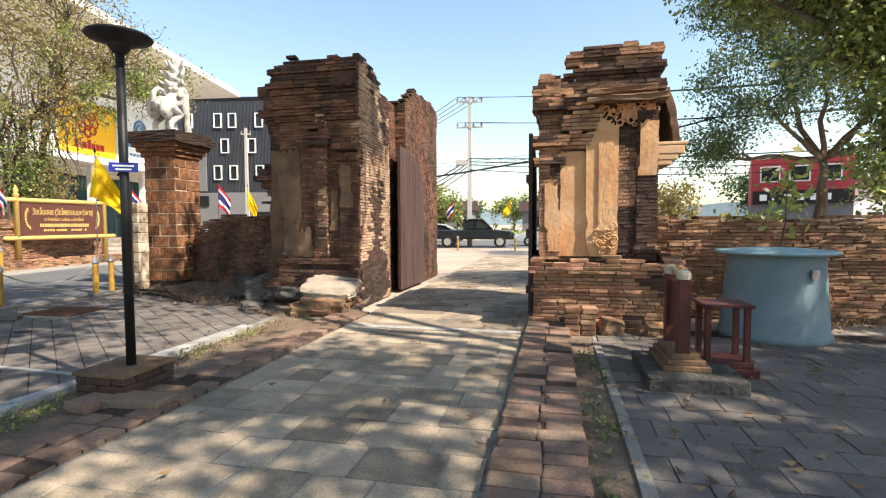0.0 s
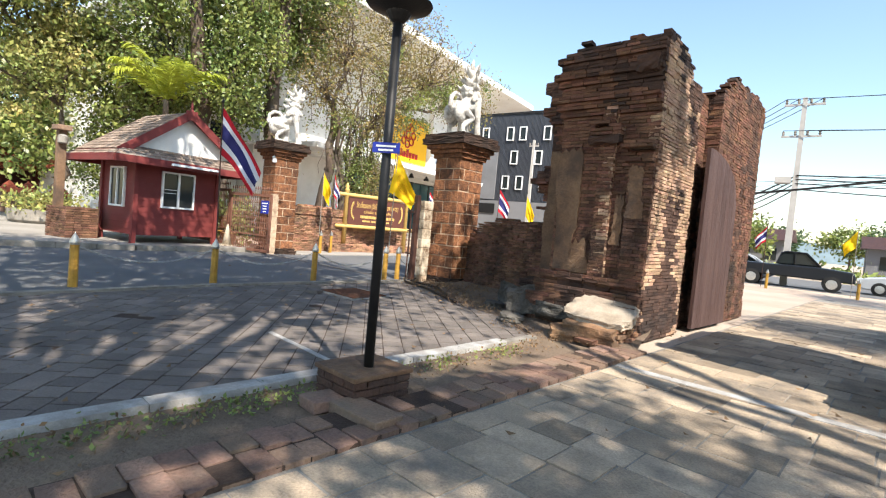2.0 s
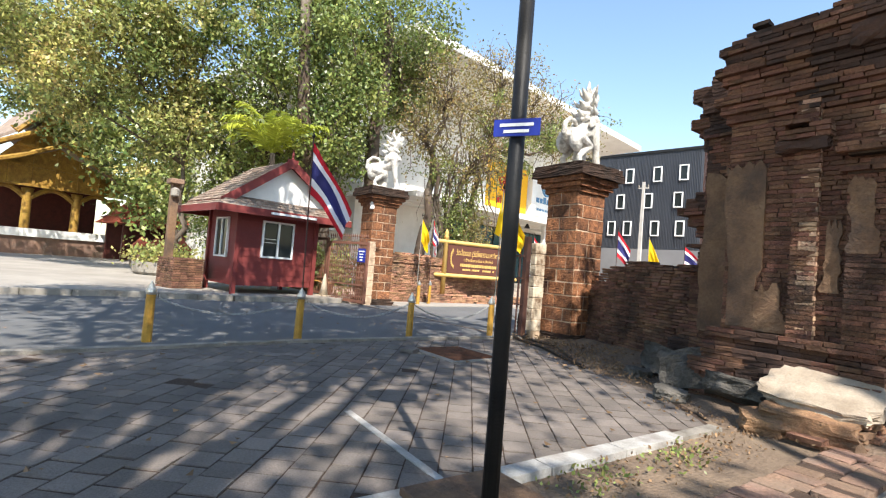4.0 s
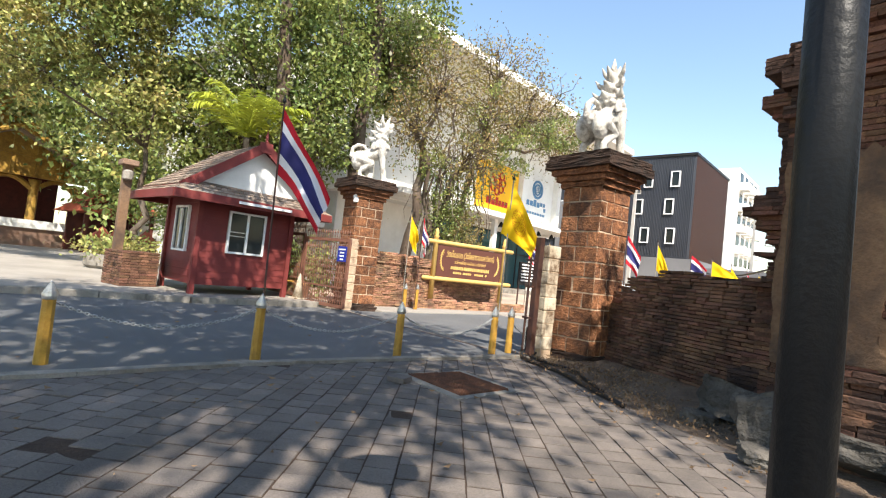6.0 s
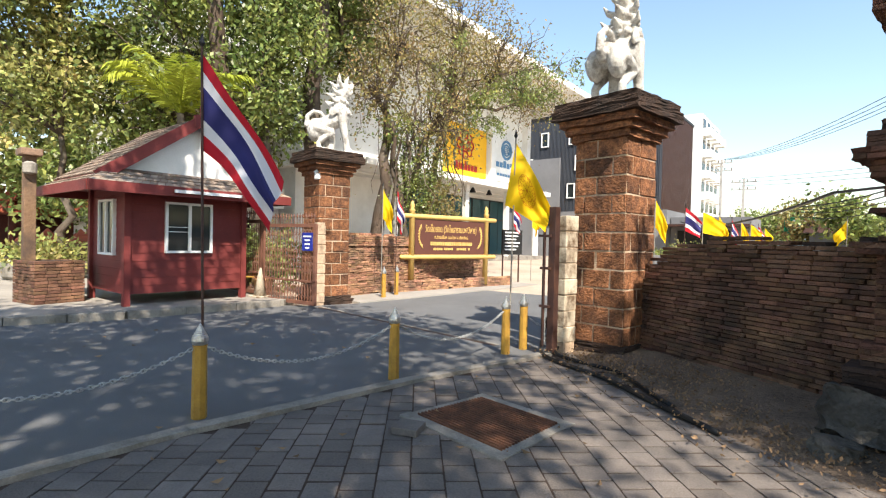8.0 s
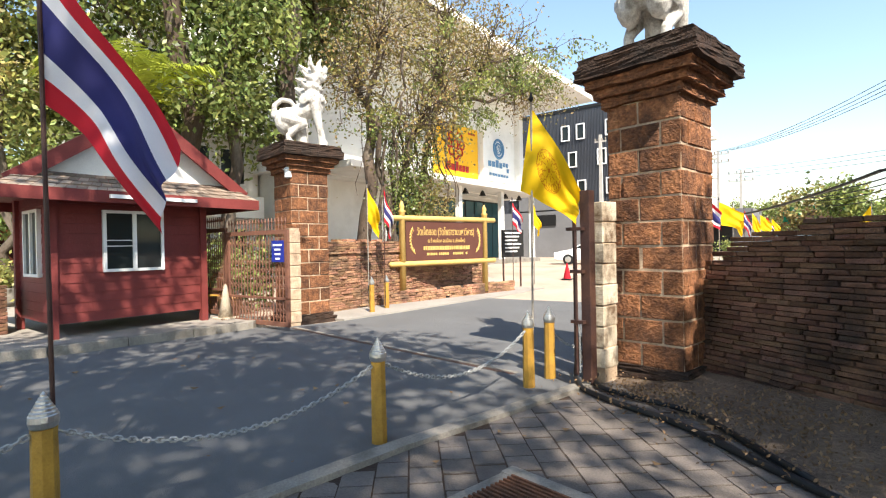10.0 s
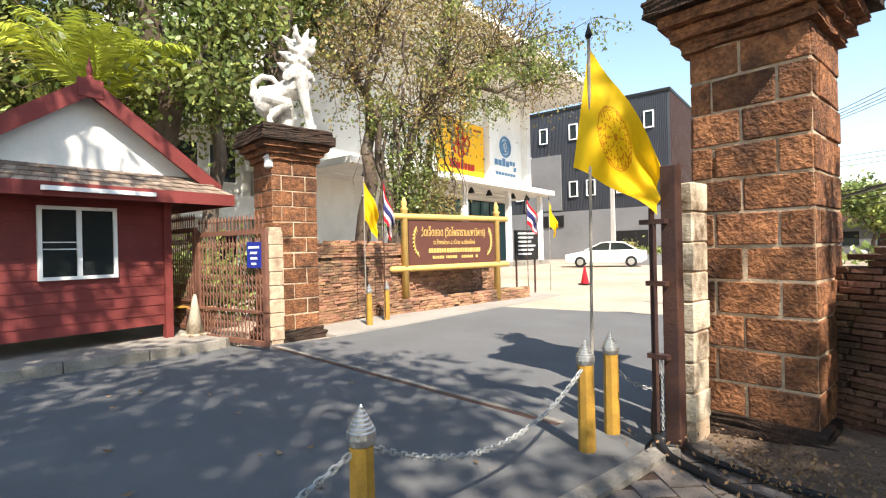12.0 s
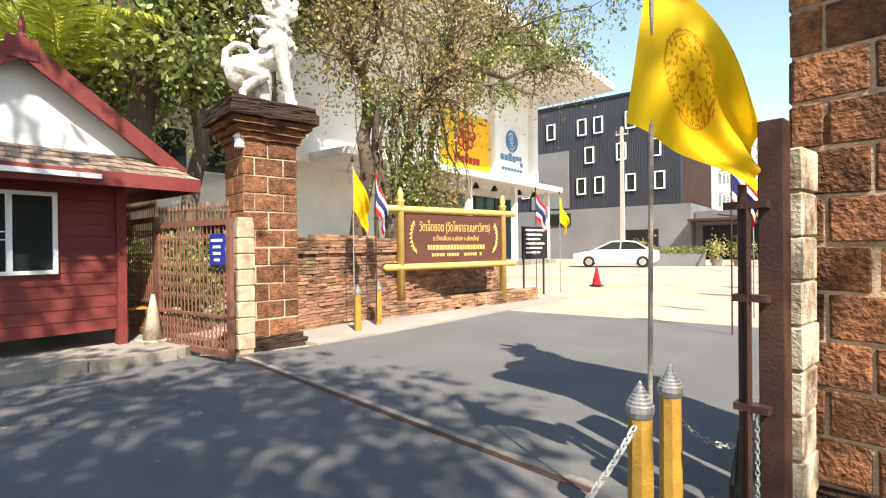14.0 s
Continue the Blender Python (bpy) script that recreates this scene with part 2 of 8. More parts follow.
BARK = surface("grey_bark", (0.115, 0.082, 0.06), (0.055, 0.04, 0.03), 4, 0.95, 0.8, 30, 0.5, (0.28, 0.24, 0.19), 2, 0.5, stretch=(1, 1, 0.35))
LEAF_GREEN = surface("leaf_green", (0.30, 0.33, 0.09), (0.085, 0.13, 0.038), 0.9, 0.4, 0, 30, 0, island=0.6, leaf=0.35, warm=0.03, spec=0.45)
LEAF_YELLOW = surface("leaf_yellowgreen", (0.46, 0.39, 0.13), (0.17, 0.24, 0.07), 0.5, 0.4, 0, 30, 0, island=0.6, leaf=0.38, warm=0.035, spec=0.45)
LEAF_DRY = surface("leaf_dry_olive", (0.34, 0.24, 0.10), (0.18, 0.18, 0.06), 0.8, 0.6, 0, 30, 0, island=0.35, leaf=0.3, warm=0.03)
LEAF_BLUE = surface("leaf_greygreen", (0.12, 0.17, 0.08), (0.075, 0.12, 0.06), 0.8, 0.55, 0, 30, 0, island=0.35, leaf=0.3, warm=0.02)
LEAF_PALM = surface("palm_frond", (0.42, 0.44, 0.05), (0.26, 0.32, 0.045), 1.0, 0.45, 0, 30, 0, island=0.25, leaf=0.35)
LEAF_FALLEN = surface("fallen_leaf", (0.24, 0.15, 0.08), (0.15, 0.095, 0.055), 2, 0.8, 0, 30, 0, island=0.45, leaf=0.1)
MOSSY_STONE = surface("mossy_grey_stone", (0.105, 0.095, 0.083), (0.05, 0.046, 0.04), 3, 0.95, 0.9, 25, 0.6, (0.19, 0.17, 0.145), 2.2, 0.5)
DARK_GLASS = glass("dark_window_glass")
TEAL_GLASS = glass("teal_window_glass", (0.03, 0.075, 0.085), 0.08)


# ---- building tools ----
def thing(name, m=None, label="", category="", group="", kind=""):
    ob = new(name)
    ob.empty_display_size = 0.1
    if m is not None:
        ob.matrix_world = m
    return tagged(ob, label, category, group, kind)


def finish(ob, parent, label):
    if parent is not None:
        ob.parent = parent
    if label:
        ob["label"] = label
    return ob


def part(name, bm, material, parent=None, label="", smooth=False, bevel=0.0):
    """Links a bmesh as one mesh object under a thing or a part."""
    if bevel:
        bmesh.ops.bevel(bm, geom=bm.edges[:], offset=bevel, segments=2, affect="EDGES", profile=0.5)
    bmesh.ops.recalc_face_normals(bm, faces=bm.faces[:])
    me = bpy.data.meshes.new(name)
    bm.to_mesh(me)
    bm.free()
    for mt in (material if isinstance(material, (list, tuple)) else [material]):
        me.materials.append(mt)
    if smooth:
        me.polygons.foreach_set("use_smooth", [True] * len(me.polygons))
    return finish(new(name, me), parent, label)


def quads(name, v, f, material, parent=None, label="", slots=None):
    """Links arrays of corners and four-sided faces as one mesh object."""
    v, f = np.asarray(v, dtype=np.float32).reshape(-1, 3), np.asarray(f, dtype=np.int32).reshape(-1, 4)
    me = bpy.data.meshes.new(name)
    me.vertices.add(len(v))
    me.vertices.foreach_set("co", v.ravel())
    me.loops.add(f.size)
    me.loops.foreach_set("vertex_index", f.ravel())
    me.polygons.add(len(f))
    me.polygons.foreach_set("loop_start", np.arange(0, f.size, 4, dtype=np.int32))
    for mt in (material if isinstance(material, (list, tuple)) else [material]):
        me.materials.append(mt)
    if slots is not None:
        me.polygons.foreach_set("material_index", np.asarray(slots, dtype=np.int32))
    me.update(calc_edges=True)
    me.polygons.foreach_set("use_smooth", [False] * len(f))
    return finish(new(name, me), parent, label)


def box(bm, x0, x1, y0, y1, z0, z1, m=None):
    vs = [bm.verts.new(p) for p in ((x0, y0, z0), (x1, y0, z0), (x1, y1, z0), (x0, y1, z0), (x0, y0, z1), (x1, y0, z1), (x1, y1, z1), (x0, y1, z1))]
    for q in ((0, 3, 2, 1), (4, 5, 6, 7), (0, 1, 5, 4), (1, 2, 6, 5), (2, 3, 7, 6), (3, 0, 4, 7)):
        bm.faces.new([vs[i] for i in q])
    if m is not None:
        bmesh.ops.transform(bm, matrix=m, verts=vs)
    return vs


def boxed(name, x0, x1, y0, y1, z0, z1, material, parent=None, label="", m=None, bevel=0.0):
    bm = bmesh.new()
    box(bm, x0, x1, y0, y1, z0, z1, m)
    return part(name, bm, material, parent, label, bevel=bevel)


def lathe(bm, profile, seg=16, m=None):
    """Turns a profile of (radius, height) round the upright axis."""
    rings, made = [], []
    for r, z in profile:
        ring = [bm.verts.new((r * math.cos(2 * math.pi * i / seg), r * math.sin(2 * math.pi * i / seg), z)) for i in range(seg)]
        rings.append(ring)
        made += ring
    for a, b in zip(rings, rings[1:]):
        for i in range(seg):
            bm.faces.new((a[i], a[(i + 1) % seg], b[(i + 1) % seg], b[i]))
    bm.faces.new(rings[0][::-1])
    bm.faces.new(rings[-1])
    if m is not None:
        bmesh.ops.transform(bm, matrix=m, verts=made)
    return made


def tube(bm, points, radii, seg=8):
    """A round bar along points, with a radius for each."""
    pts = [Vector(p) for p in points]
    if isinstance(radii, (int, float)):
        radii = [radii] * len(pts)
    rings = []
    side = None
    for i, p in enumerate(pts):
        d = (pts[min(i + 1, len(pts) - 1)] - pts[max(i - 1, 0)]).normalized()
        if side is None:
            side = d.orthogonal().normalized()
        side = (side - d * side.dot(d)).normalized()
        up = d.cross(side)
        rings.append([bm.verts.new(p + (side * math.cos(2 * math.pi * k / seg) + up * math.sin(2 * math.pi * k / seg)) * radii[i]) for k in range(seg)])
    for a, b in zip(rings, rings[1:]):
        for k in range(seg):
            bm.faces.new((a[k], a[(k + 1) % seg], b[(k + 1) % seg], b[k]))
    bm.faces.new(rings[0][::-1])
    bm.faces.new(rings[-1])


def sheet(name, outline, z, thick, material, kind="structure", label="", category=""):
    """A flat slab with the given outline, its top at z."""
    bm = bmesh.new()
    f = bm.faces.new([bm.verts.new((x, y, z)) for x, y in outline])
    r = bmesh.ops.extrude_face_region(bm, geom=[f])
    bmesh.ops.translate(bm, vec=(0, 0, -thick), verts=[g for g in r["geom"] if isinstance(g, bmesh.types.BMVert)])
    return tagged(part(name, bm, material), label, category, kind=kind)


def inside(poly, x, y):
    hit = False
    for (x0, y0), (x1, y1) in zip(poly, poly[1:] + poly[:1]):
        if (y0 > y) != (y1 > y) and x < (x1 - x0) * (y - y0) / (y1 - y0) + x0:
            hit = not hit
    return hit


CUBE_F = np.array([(0, 3, 2, 1), (4, 5, 6, 7), (0, 1, 5, 4), (1, 2, 6, 5), (2, 3, 7, 6), (3, 0, 4, 7)])
CUBE_V = np.array([(-.5, -.5, -.5), (.5, -.5, -.5), (.5, .5, -.5), (-.5, .5, -.5), (-.5, -.5, .5), (.5, -.5, .5), (.5, .5, .5), (-.5, .5, .5)])


def unit_block(name, chip, material, seed, edge=0.06):
    """A unit block with worn corners, shared by many pieces."""
    rs = np.random.RandomState(seed)
    bm = bmesh.new()
    vs = [bm.verts.new(p) for p in CUBE_V + rs.uniform(-chip, chip, (8, 3))]
    for q in CUBE_F:
        bm.faces.new([vs[i] for i in q])
    if edge:
        bmesh.ops.bevel(bm, geom=bm.edges[:], offset=edge, segments=1, affect="EDGES")
    bmesh.ops.recalc_face_normals(bm, faces=bm.faces[:])
    me = bpy.data.meshes.new(name)
    bm.to_mesh(me)
    bm.free()
    me.materials.append(material)
    return me


def joined_blocks(name, mats, material, parent, label="", chip=0.05, seed=3):
    """Many blocks, given by their 4x4 matrices, as one mesh of stuff."""
    rs = np.random.RandomState(seed)
    n = len(mats)
    base = CUBE_V[None] + rs.uniform(-chip, chip, (n, 8, 3))
    m = np.array([[list(r) for r in k] for k in mats])
    v = np.einsum("nij,nkj->nki", m[:, :3, :3], base) + m[:, None, :3, 3]
    f = CUBE_F[None] + (np.arange(n) * 8)[:, None, None]
    ob = quads(name, v, f, material, parent, label)
    ob["kind"] = "stuff"
    return ob


def pieces(name, mats, meshes, parent, rs):
    for k in mats:
        ob = new(name, meshes[rs.randint(len(meshes))])
        ob.parent = parent
        ob.matrix_local = k


def block(x, y, z, sx, sy, sz, rz=0.0, rx=0.0, ry=0.0):
    return Matrix.LocRotScale((x, y, z), Euler((rx, ry, rz)), (sx, sy, sz))


GATE = Matrix.Rotation(radians(-10.5), 4, "Z")          # across and along the old gate's passage


def gate_xy(v, u):
    p = GATE @ Vector((v, u, 0))
    return p.x, p.y


def ring_courses(x0, x1, y0, y1, z0, top, profile, seed, course=0.051, length=0.23, depth=0.16, ragged=0.004, faces="snwe", flat=""):
    """Brick courses round a rectangle. profile(z): how far a course stands out; top(x, y): the height of the ruin there."""
    rs = np.random.RandomState(seed)
    out = []
    z = z0
    zmax = max(top(x, y) for x in (x0, (x0 + x1) / 2, x1) for y in (y0, (y0 + y1) / 2, y1)) + 0.3
    row = 0
    while z < zmax:
        for side in faces:
            o = 0.0 if side in flat else profile(z)
            deep = max(depth, o + 0.10)
            along = (x1 - x0 if side in "sn" else y1 - y0) + (o if "e" in flat and side in "sn" else 2 * o)
            a = -rs.uniform(0, length)
            while a < along:
                w = length * rs.uniform(0.75, 1.2)
                b, e = max(a, 0), min(a + w, along)
                a += w
                if e - b < 0.04:
                    continue
                mid = (b + e) / 2
                push = rs.normal(0, ragged) + ragged * 1.2 * math.sin(mid * 3 + z * 2 + seed)
                if side == "s":
                    x, y, rz = x0 - o + mid, y0 - o + deep / 2 - push, 0
                elif side == "n":
                    x, y, rz = x0 - o + mid, y1 + o - deep / 2 + push, 0
                elif side == "w":
                    x, y, rz = x0 - o + deep / 2 - push, y0 - o + mid, math.pi / 2
                else:
                    x, y, rz = x1 + o - deep / 2 + push, y0 - o + mid, math.pi / 2
                if z > top(x, y) + rs.uniform(-0.05, 0.05):
                    continue
                out.append((side, block(x, y, z + course / 2, e - b - 0.007, deep, course - 0.006 + rs.uniform(-0.003, 0.001), rz + rs.normal(0, 0.006), rs.normal(0, 0.008), rs.normal(0, 0.006))))
        z += course
        row += 1
    return out


def along_courses(length, z0, top, seed, offset=lambda z: 0.0, course=0.06, blen=0.28, depth=0.22, both=False, thick=0.45, rough=0.010):
    """Brick courses of a straight wall on the local x axis, the face towards -y."""
    rs = np.random.RandomState(seed)
    out = []
    z = z0
    zmax = max(top(a) for a in np.linspace(0, length, 40)) + 0.1
    while z < zmax:
        for face in ((0, 1) if both else (0,)):
            a = -rs.uniform(0, blen)
            while a < length:
                w = blen * rs.uniform(0.7, 1.25)
                b, e = max(a, 0), min(a + w, length)
                a += w
                mid = (b + e) / 2
                if e - b < 0.05 or z > top(mid) + rs.uniform(-0.04, 0.04):
                    continue
                y = depth / 2 - offset(z) + rs.normal(0, rough) - (rough * 2.5 if rs.rand() < 0.06 else 0)
                if face:
                    y = thick - y
                out.append(block(mid, y, z + course / 2, e - b - 0.006, depth, course - 0.006, rs.normal(0, 0.008), rs.normal(0, 0.008), rs.normal(0, 0.006)))
        z += course
    return out

# ---- ground ----
def smooth(a, b, t):
    t = min(max((t - a) / (b - a), 0), 1)
    return t * t * (3 - 2 * t)


def lot_rise(x, y):
    return 0.28 * smooth(17, 32, y) * smooth(-6, -12, x)


bm = bmesh.new()
xs = [-900, -300, -120, -70, -50, -40, -34, -28, -24, -20, -16, -12, -8, -4, 0, 5, 10, 16, 24, 34, 50, 70, 120, 300, 900]
ys = [-900, -300, -100, -40, -15, 0, 8, 14, 16, 18, 20, 22, 24, 26, 28, 30, 32, 36, 42, 55, 75, 120, 300, 900]
grid = [[bm.verts.new((x, y, lot_rise(x, y) - 0.03)) for x in xs] for y in ys]
for j in range(len(ys) - 1):
    for i in range(len(xs) - 1):
        bm.faces.new((grid[j][i], grid[j][i + 1], grid[j + 1][i + 1], grid[j + 1][i]))
tagged(part("ground", bm, LOT, smooth=True), "pale dusty yard ground beyond the old wall", "ground", kind="structure")

ROAD_NEAR = [(-8.6, -14), (-8.15, 2.0), (-7.94, 4.32), (-7.86, 5.94), (-7.52, 8.15), (-7.12, 9.9), (-7.10, 11.3)]
sheet("road", [(-16.5, -14)] + ROAD_NEAR + [(-6.6, 14.6), (-2, 16.0), (-2.5, 18.2), (-9, 17.9), (-12.6, 17.6), (-12.75, 14), (-12.9, 12.4), (-13.3, 11.2), (-13.75, 10.9), (-14.05, 7.7), (-14.9, 5.3)], 0.0, 0.2, ASPHALT,
      label="patched dark grey asphalt lane through the gateway", category="road")

# the old path, its joints recessed between slabs
bm = bmesh.new()
box(bm, -2.44, 0.20, -7, 24, -0.2, -0.002)
path = tagged(part("pavement_path", bm, KERB), "worn grey-brown stone slab path to the ruined gate", "path", kind="structure")
path.matrix_world = GATE
rs = np.random.RandomState(11)
near, far = [], []
u = -6.8
while u < 22:
    du = 0.40 + rs.uniform(-0.05, 0.06)
    v = -2.40 - rs.uniform(0, 0.2)
    while v < 0.12:
        dv = 0.42 * rs.uniform(0.75, 1.35)
        a, b = max(v, -2.40), min(v + dv, 0.13)
        if b - a > 0.08:
            k = block((a + b) / 2, u + du / 2, -0.02 + rs.normal(0, 0.0025), b - a - 0.015, du - 0.015, 0.05, rs.normal(0, 0.006), rs.normal(0, 0.004), rs.normal(0, 0.004))
            (near if -1.0 < u < 9.5 else far).append(k)
        v += dv
    u += du
pieces("slab", near, [unit_block("slab", 0.008, SLAB, s, 0.02) for s in range(5)], path, rs)
joined_blocks("far_slabs", far, SLAB_FAR, path, "", 0.01)
bm = bmesh.new()
box(bm, -2.40, 0.10, 6.36, 6.50, -0.02, 0.012)
tagged(part("white_line", bm, PAINT_LINE), "worn pale threshold strip across the path", "line", kind="structure").matrix_world = GATE

# brick edgings on both sides of the path
for name, v0, v1, zt, u0, u1, seed in (("edging_left", -2.92, -2.42, 0.038, -5, 7.4, 1), ("edging_right", 0.16, 0.72, 0.10, -5, 6.7, 2)):
    bm = bmesh.new()
    box(bm, v0 + 0.01, v1 - 0.01, u0, u1, -0.15, zt - 0.012)
    ed = tagged(part(name, bm, MORTAR), "low edging of worn red bricks beside the path", "edging", kind="structure")
    ed.matrix_world = GATE
    rs = np.random.RandomState(seed)
    mats = []
    u = u0
    while u < u1:
        du = 0.17 if name.endswith("left") else 0.155
        if name.endswith("left"):
            widths = (0.28, 0.22) if rs.rand() < 0.5 else (0.22, 0.28)
        else:
            widths = (0.30, 0.26) if rs.rand() < 0.5 else (0.26, 0.30)
        v = v0
        for w in widths:
            if rs.rand() > 0.015:
                sink = -0.025 if rs.rand() < 0.12 else 0
                mats.append(block(v + w / 2, u + du / 2, zt - 0.035 + sink + rs.normal(0, 0.006), w - 0.012, du - 0.008, 0.075, rs.normal(0, 0.015), rs.normal(0, 0.010), rs.normal(0, 0.010)))
            v += w
        u += du
    pieces("brick", mats, [unit_block("brick", 0.03, EDGE_BRICK, s, 0.05) for s in range(6)], ed, rs)

# soil strips between edging and courts
sheet("ground_strip_left", [gate_xy(*p) for p in ((-3.75, -6), (-2.90, -6), (-2.90, 7.6), (-3.9, 7.6))], -0.004, 0.1, DIRT, label="dusty soil strip with weeds", category="soil")
sheet("ground_strip_right", [gate_xy(*p) for p in ((0.70, -6), (1.05, -6), (1.05, 6.9), (0.70, 6.9))], 0.004, 0.1, DIRT, label="dusty soil strip with fallen leaves", category="soil")
for name, v0, v1, zt in (("kerb_left", -3.78, -3.62, 0.052), ("kerb_right", 0.98, 1.06, 0.03)):
    rs = np.random.RandomState(5)
    bm = bmesh.new()
    box(bm, v0 + 0.02, v1 - 0.02, -6, 6.7, -0.1, zt - 0.02)
    k = tagged(part(name, bm, KERB), "low weathered concrete kerb with worn white paint", "kerb", kind="structure")
    k.matrix_world = GATE
    pieces("kerbstone", [block((v0 + v1) / 2, -5.6 + i * 0.8, zt - 0.06, v1 - v0 + rs.normal(0, 0.006), 0.79, 0.12, rs.normal(0, 0.008), 0, rs.normal(0, 0.02)) for i in range(15)],
           [unit_block("kerbstone", 0.01, PAINT_LINE if name == "kerb_left" else KERB, 3, 0.015)], k, rs)

# the paved court beside the road
COURT = [gate_xy(-3.78, -5), gate_xy(-3.78, 6.75), gate_xy(-4.25, 7.2), (-6.95, 10.95)] + [(x + 0.12, y) for x, y in ROAD_NEAR[::-1] if 3 < y < 10] + [(-8.0, 2.0), (-8.4, -5)]
court = sheet("pavement_court", COURT, 0.006, 0.2, MORTAR, label="court of small grey-brown concrete pavers", category="pavement")
rs = np.random.RandomState(8)
PW, PL = 0.222, 0.222
turn = radians(41)
ca, sa = math.cos(turn), math.sin(turn)
near, far = [], []
GRATE = [(-6.69, 7.39), (-6.52, 8.22), (-5.645, 8.08), (-5.72, 7.22)]
GRATE_HOLE = [(-6.14 + (x + 6.14) * 0.86, 7.73 + (y - 7.73) * 0.86) for x, y in GRATE]
for i in range(-70, 70):
    for j in range(-70, 70):
        a, b = (i + (0.5 if j % 2 else 0)) * PL, j * PW
        x, y = -5.6 + a * -sa + b * ca, 5.6 + a * ca + b * sa
        if inside(COURT, x, y) and not inside(GRATE_HOLE, x, y):
            k = block(x, y, -0.008 + rs.normal(0, 0.0022), PW - 0.012, PL - 0.019, 0.04, turn + rs.normal(0, 0.008), rs.normal(0, 0.006), rs.normal(0, 0.006))
            (near if -6.9 < x < -4.6 and 4.7 < y < 8.4 else far).append(k)
pieces("paver", near[:300], [unit_block("paver", 0.012, PAVER, s, 0.03) for s in range(5)], court, rs)
joined_blocks("far_pavers", near[300:] + far, PAVER_FAR, court, "", 0.012)
# low kerb between court and road
rs = np.random.RandomState(9)
bm = bmesh.new()
for (xa, ya), (xb, yb) in zip(ROAD_NEAR[1:6], ROAD_NEAR[2:6] + [(-7.0, 10.5)]):
    d = math.atan2(yb - ya, xb - xa)
    box(bm, 0, math.hypot(xb - xa, yb - ya), -0.14, 0.0, -0.1, 0.05, pose(xa, ya, 0) @ Matrix.Rotation(d, 4, "Z"))
tagged(part("kerb_road", bm, KERB), "thin worn concrete kerb strip along the road", "kerb", kind="structure")
# parking lines on the court
for xa, ya, xb, yb in ((-4.54, 4.63, -3.1, 4.30),):
    bm = bmesh.new()
    d = math.atan2(yb - ya, xb - xa)
    box(bm, 0, math.hypot(xb - xa, yb - ya), -0.03, 0.03, 0.0, 0.018, pose(xa, ya, 0) @ Matrix.Rotation(d, 4, "Z"))
    tagged(part("parking_line", bm, PAINT_LINE), "worn white painted line on pavers", "line", kind="structure")

# soil at the foot of the old walls
bm = bmesh.new()
n = 26
foot = [(-7.0, 11.05), (-6.0, 10.1), (-4.6, 8.75), gate_xy(-4.2, 7.15), gate_xy(-3.6, 6.8), gate_xy(-2.5, 7.2)]
back = [(-6.9, 12.2), (-5.8, 11.9), (-4.3, 10.9), (-3.2, 10.2), gate_xy(-3.7, 9.0), gate_xy(-2.8, 8.6)]
rows = []
rs = np.random.RandomState(4)
for k in range(31):
    f = k / 30 * (len(foot) - 1)
    i = min(int(f), len(foot) - 2)
    a = Vector(foot[i]).lerp(Vector(foot[i + 1]), f - i)
    b = Vector(back[i]).lerp(Vector(back[i + 1]), f - i)
    rows.append([bm.verts.new((*(a.lerp(b, j / 8)), 0.0 + 0.16 * (j / 8) ** 0.8 + (rs.uniform(0, 0.035) if j else -0.005))) for j in range(9)])
for a, b in zip(rows, rows[1:]):
    for j in range(8):
        bm.faces.new((a[j], b[j], b[j + 1], a[j + 1]))
tagged(part("ground_bank", bm, BANK_SOIL, smooth=True), "bank of dry soil and debris below the brick wall", "soil", kind="structure")

# the far pavement with its kerb, and the court on the other side of the path
FARP = [(-14.95, 5.3), (-14.1, 7.7), (-13.8, 10.7), (-14.2, 11.3), (-60, 12), (-60, -12), (-16.6, -12)]
sheet("pavement_far", FARP, 0.13, 0.3, PINK_PAVE, label="pale paved yard behind a low kerb", category="pavement")
bm = bmesh.new()
for (xa, ya), (xb, yb) in zip([(-16.6, -12), (-14.95, 5.3), (-14.1, 7.7), (-13.8, 10.7)], [(-14.95, 5.3), (-14.1, 7.7), (-13.8, 10.7), (-14.2, 11.3)]):
    d = math.atan2(yb - ya, xb - xa)
    nlen = math.hypot(xb - xa, yb - ya)
    k = max(1, round(nlen / 0.9))
    for i in range(k):
        box(bm, i * nlen / k + 0.006, (i + 1) * nlen / k - 0.006, -0.15, 0.03, -0.1, 0.145, pose(xa, ya, 0) @ Matrix.Rotation(d, 4, "Z"))
tagged(part("kerb_far", bm, KERB, bevel=0.012), "weathered concrete kerbstones along the road", "kerb", kind="structure")
right = [gate_xy(*p) for p in ((1.06, -8), (16, -8), (16, 7.6), (1.06, 6.9))]
sheet("pavement_right", right, 0.005, 0.2, MORTAR, label="court of grey concrete pavers under the trees", category="pavement")
rs = np.random.RandomState(21)
mats = [block(1.06 + (i + 0.5 + (j % 2) * 0.5) * 0.3, -3 + (j + 0.5) * 0.3, -0.008 + rs.normal(0, 0.002), 0.290, 0.290, 0.04, rs.normal(0, 0.006), rs.normal(0, 0.005), rs.normal(0, 0.005)) for i in range(28) for j in range(32)] + [block(1.06 + 0.075, -3 + (j + 0.5) * 0.3, -0.008, 0.142, 0.290, 0.04) for j in range(1, 32, 2)]
j = joined_blocks("court_pavers", mats, PAVER_FAR, None, "grey concrete pavers with fallen leaves", 0.012)
j.matrix_world = GATE
j["category"] = "pavers"

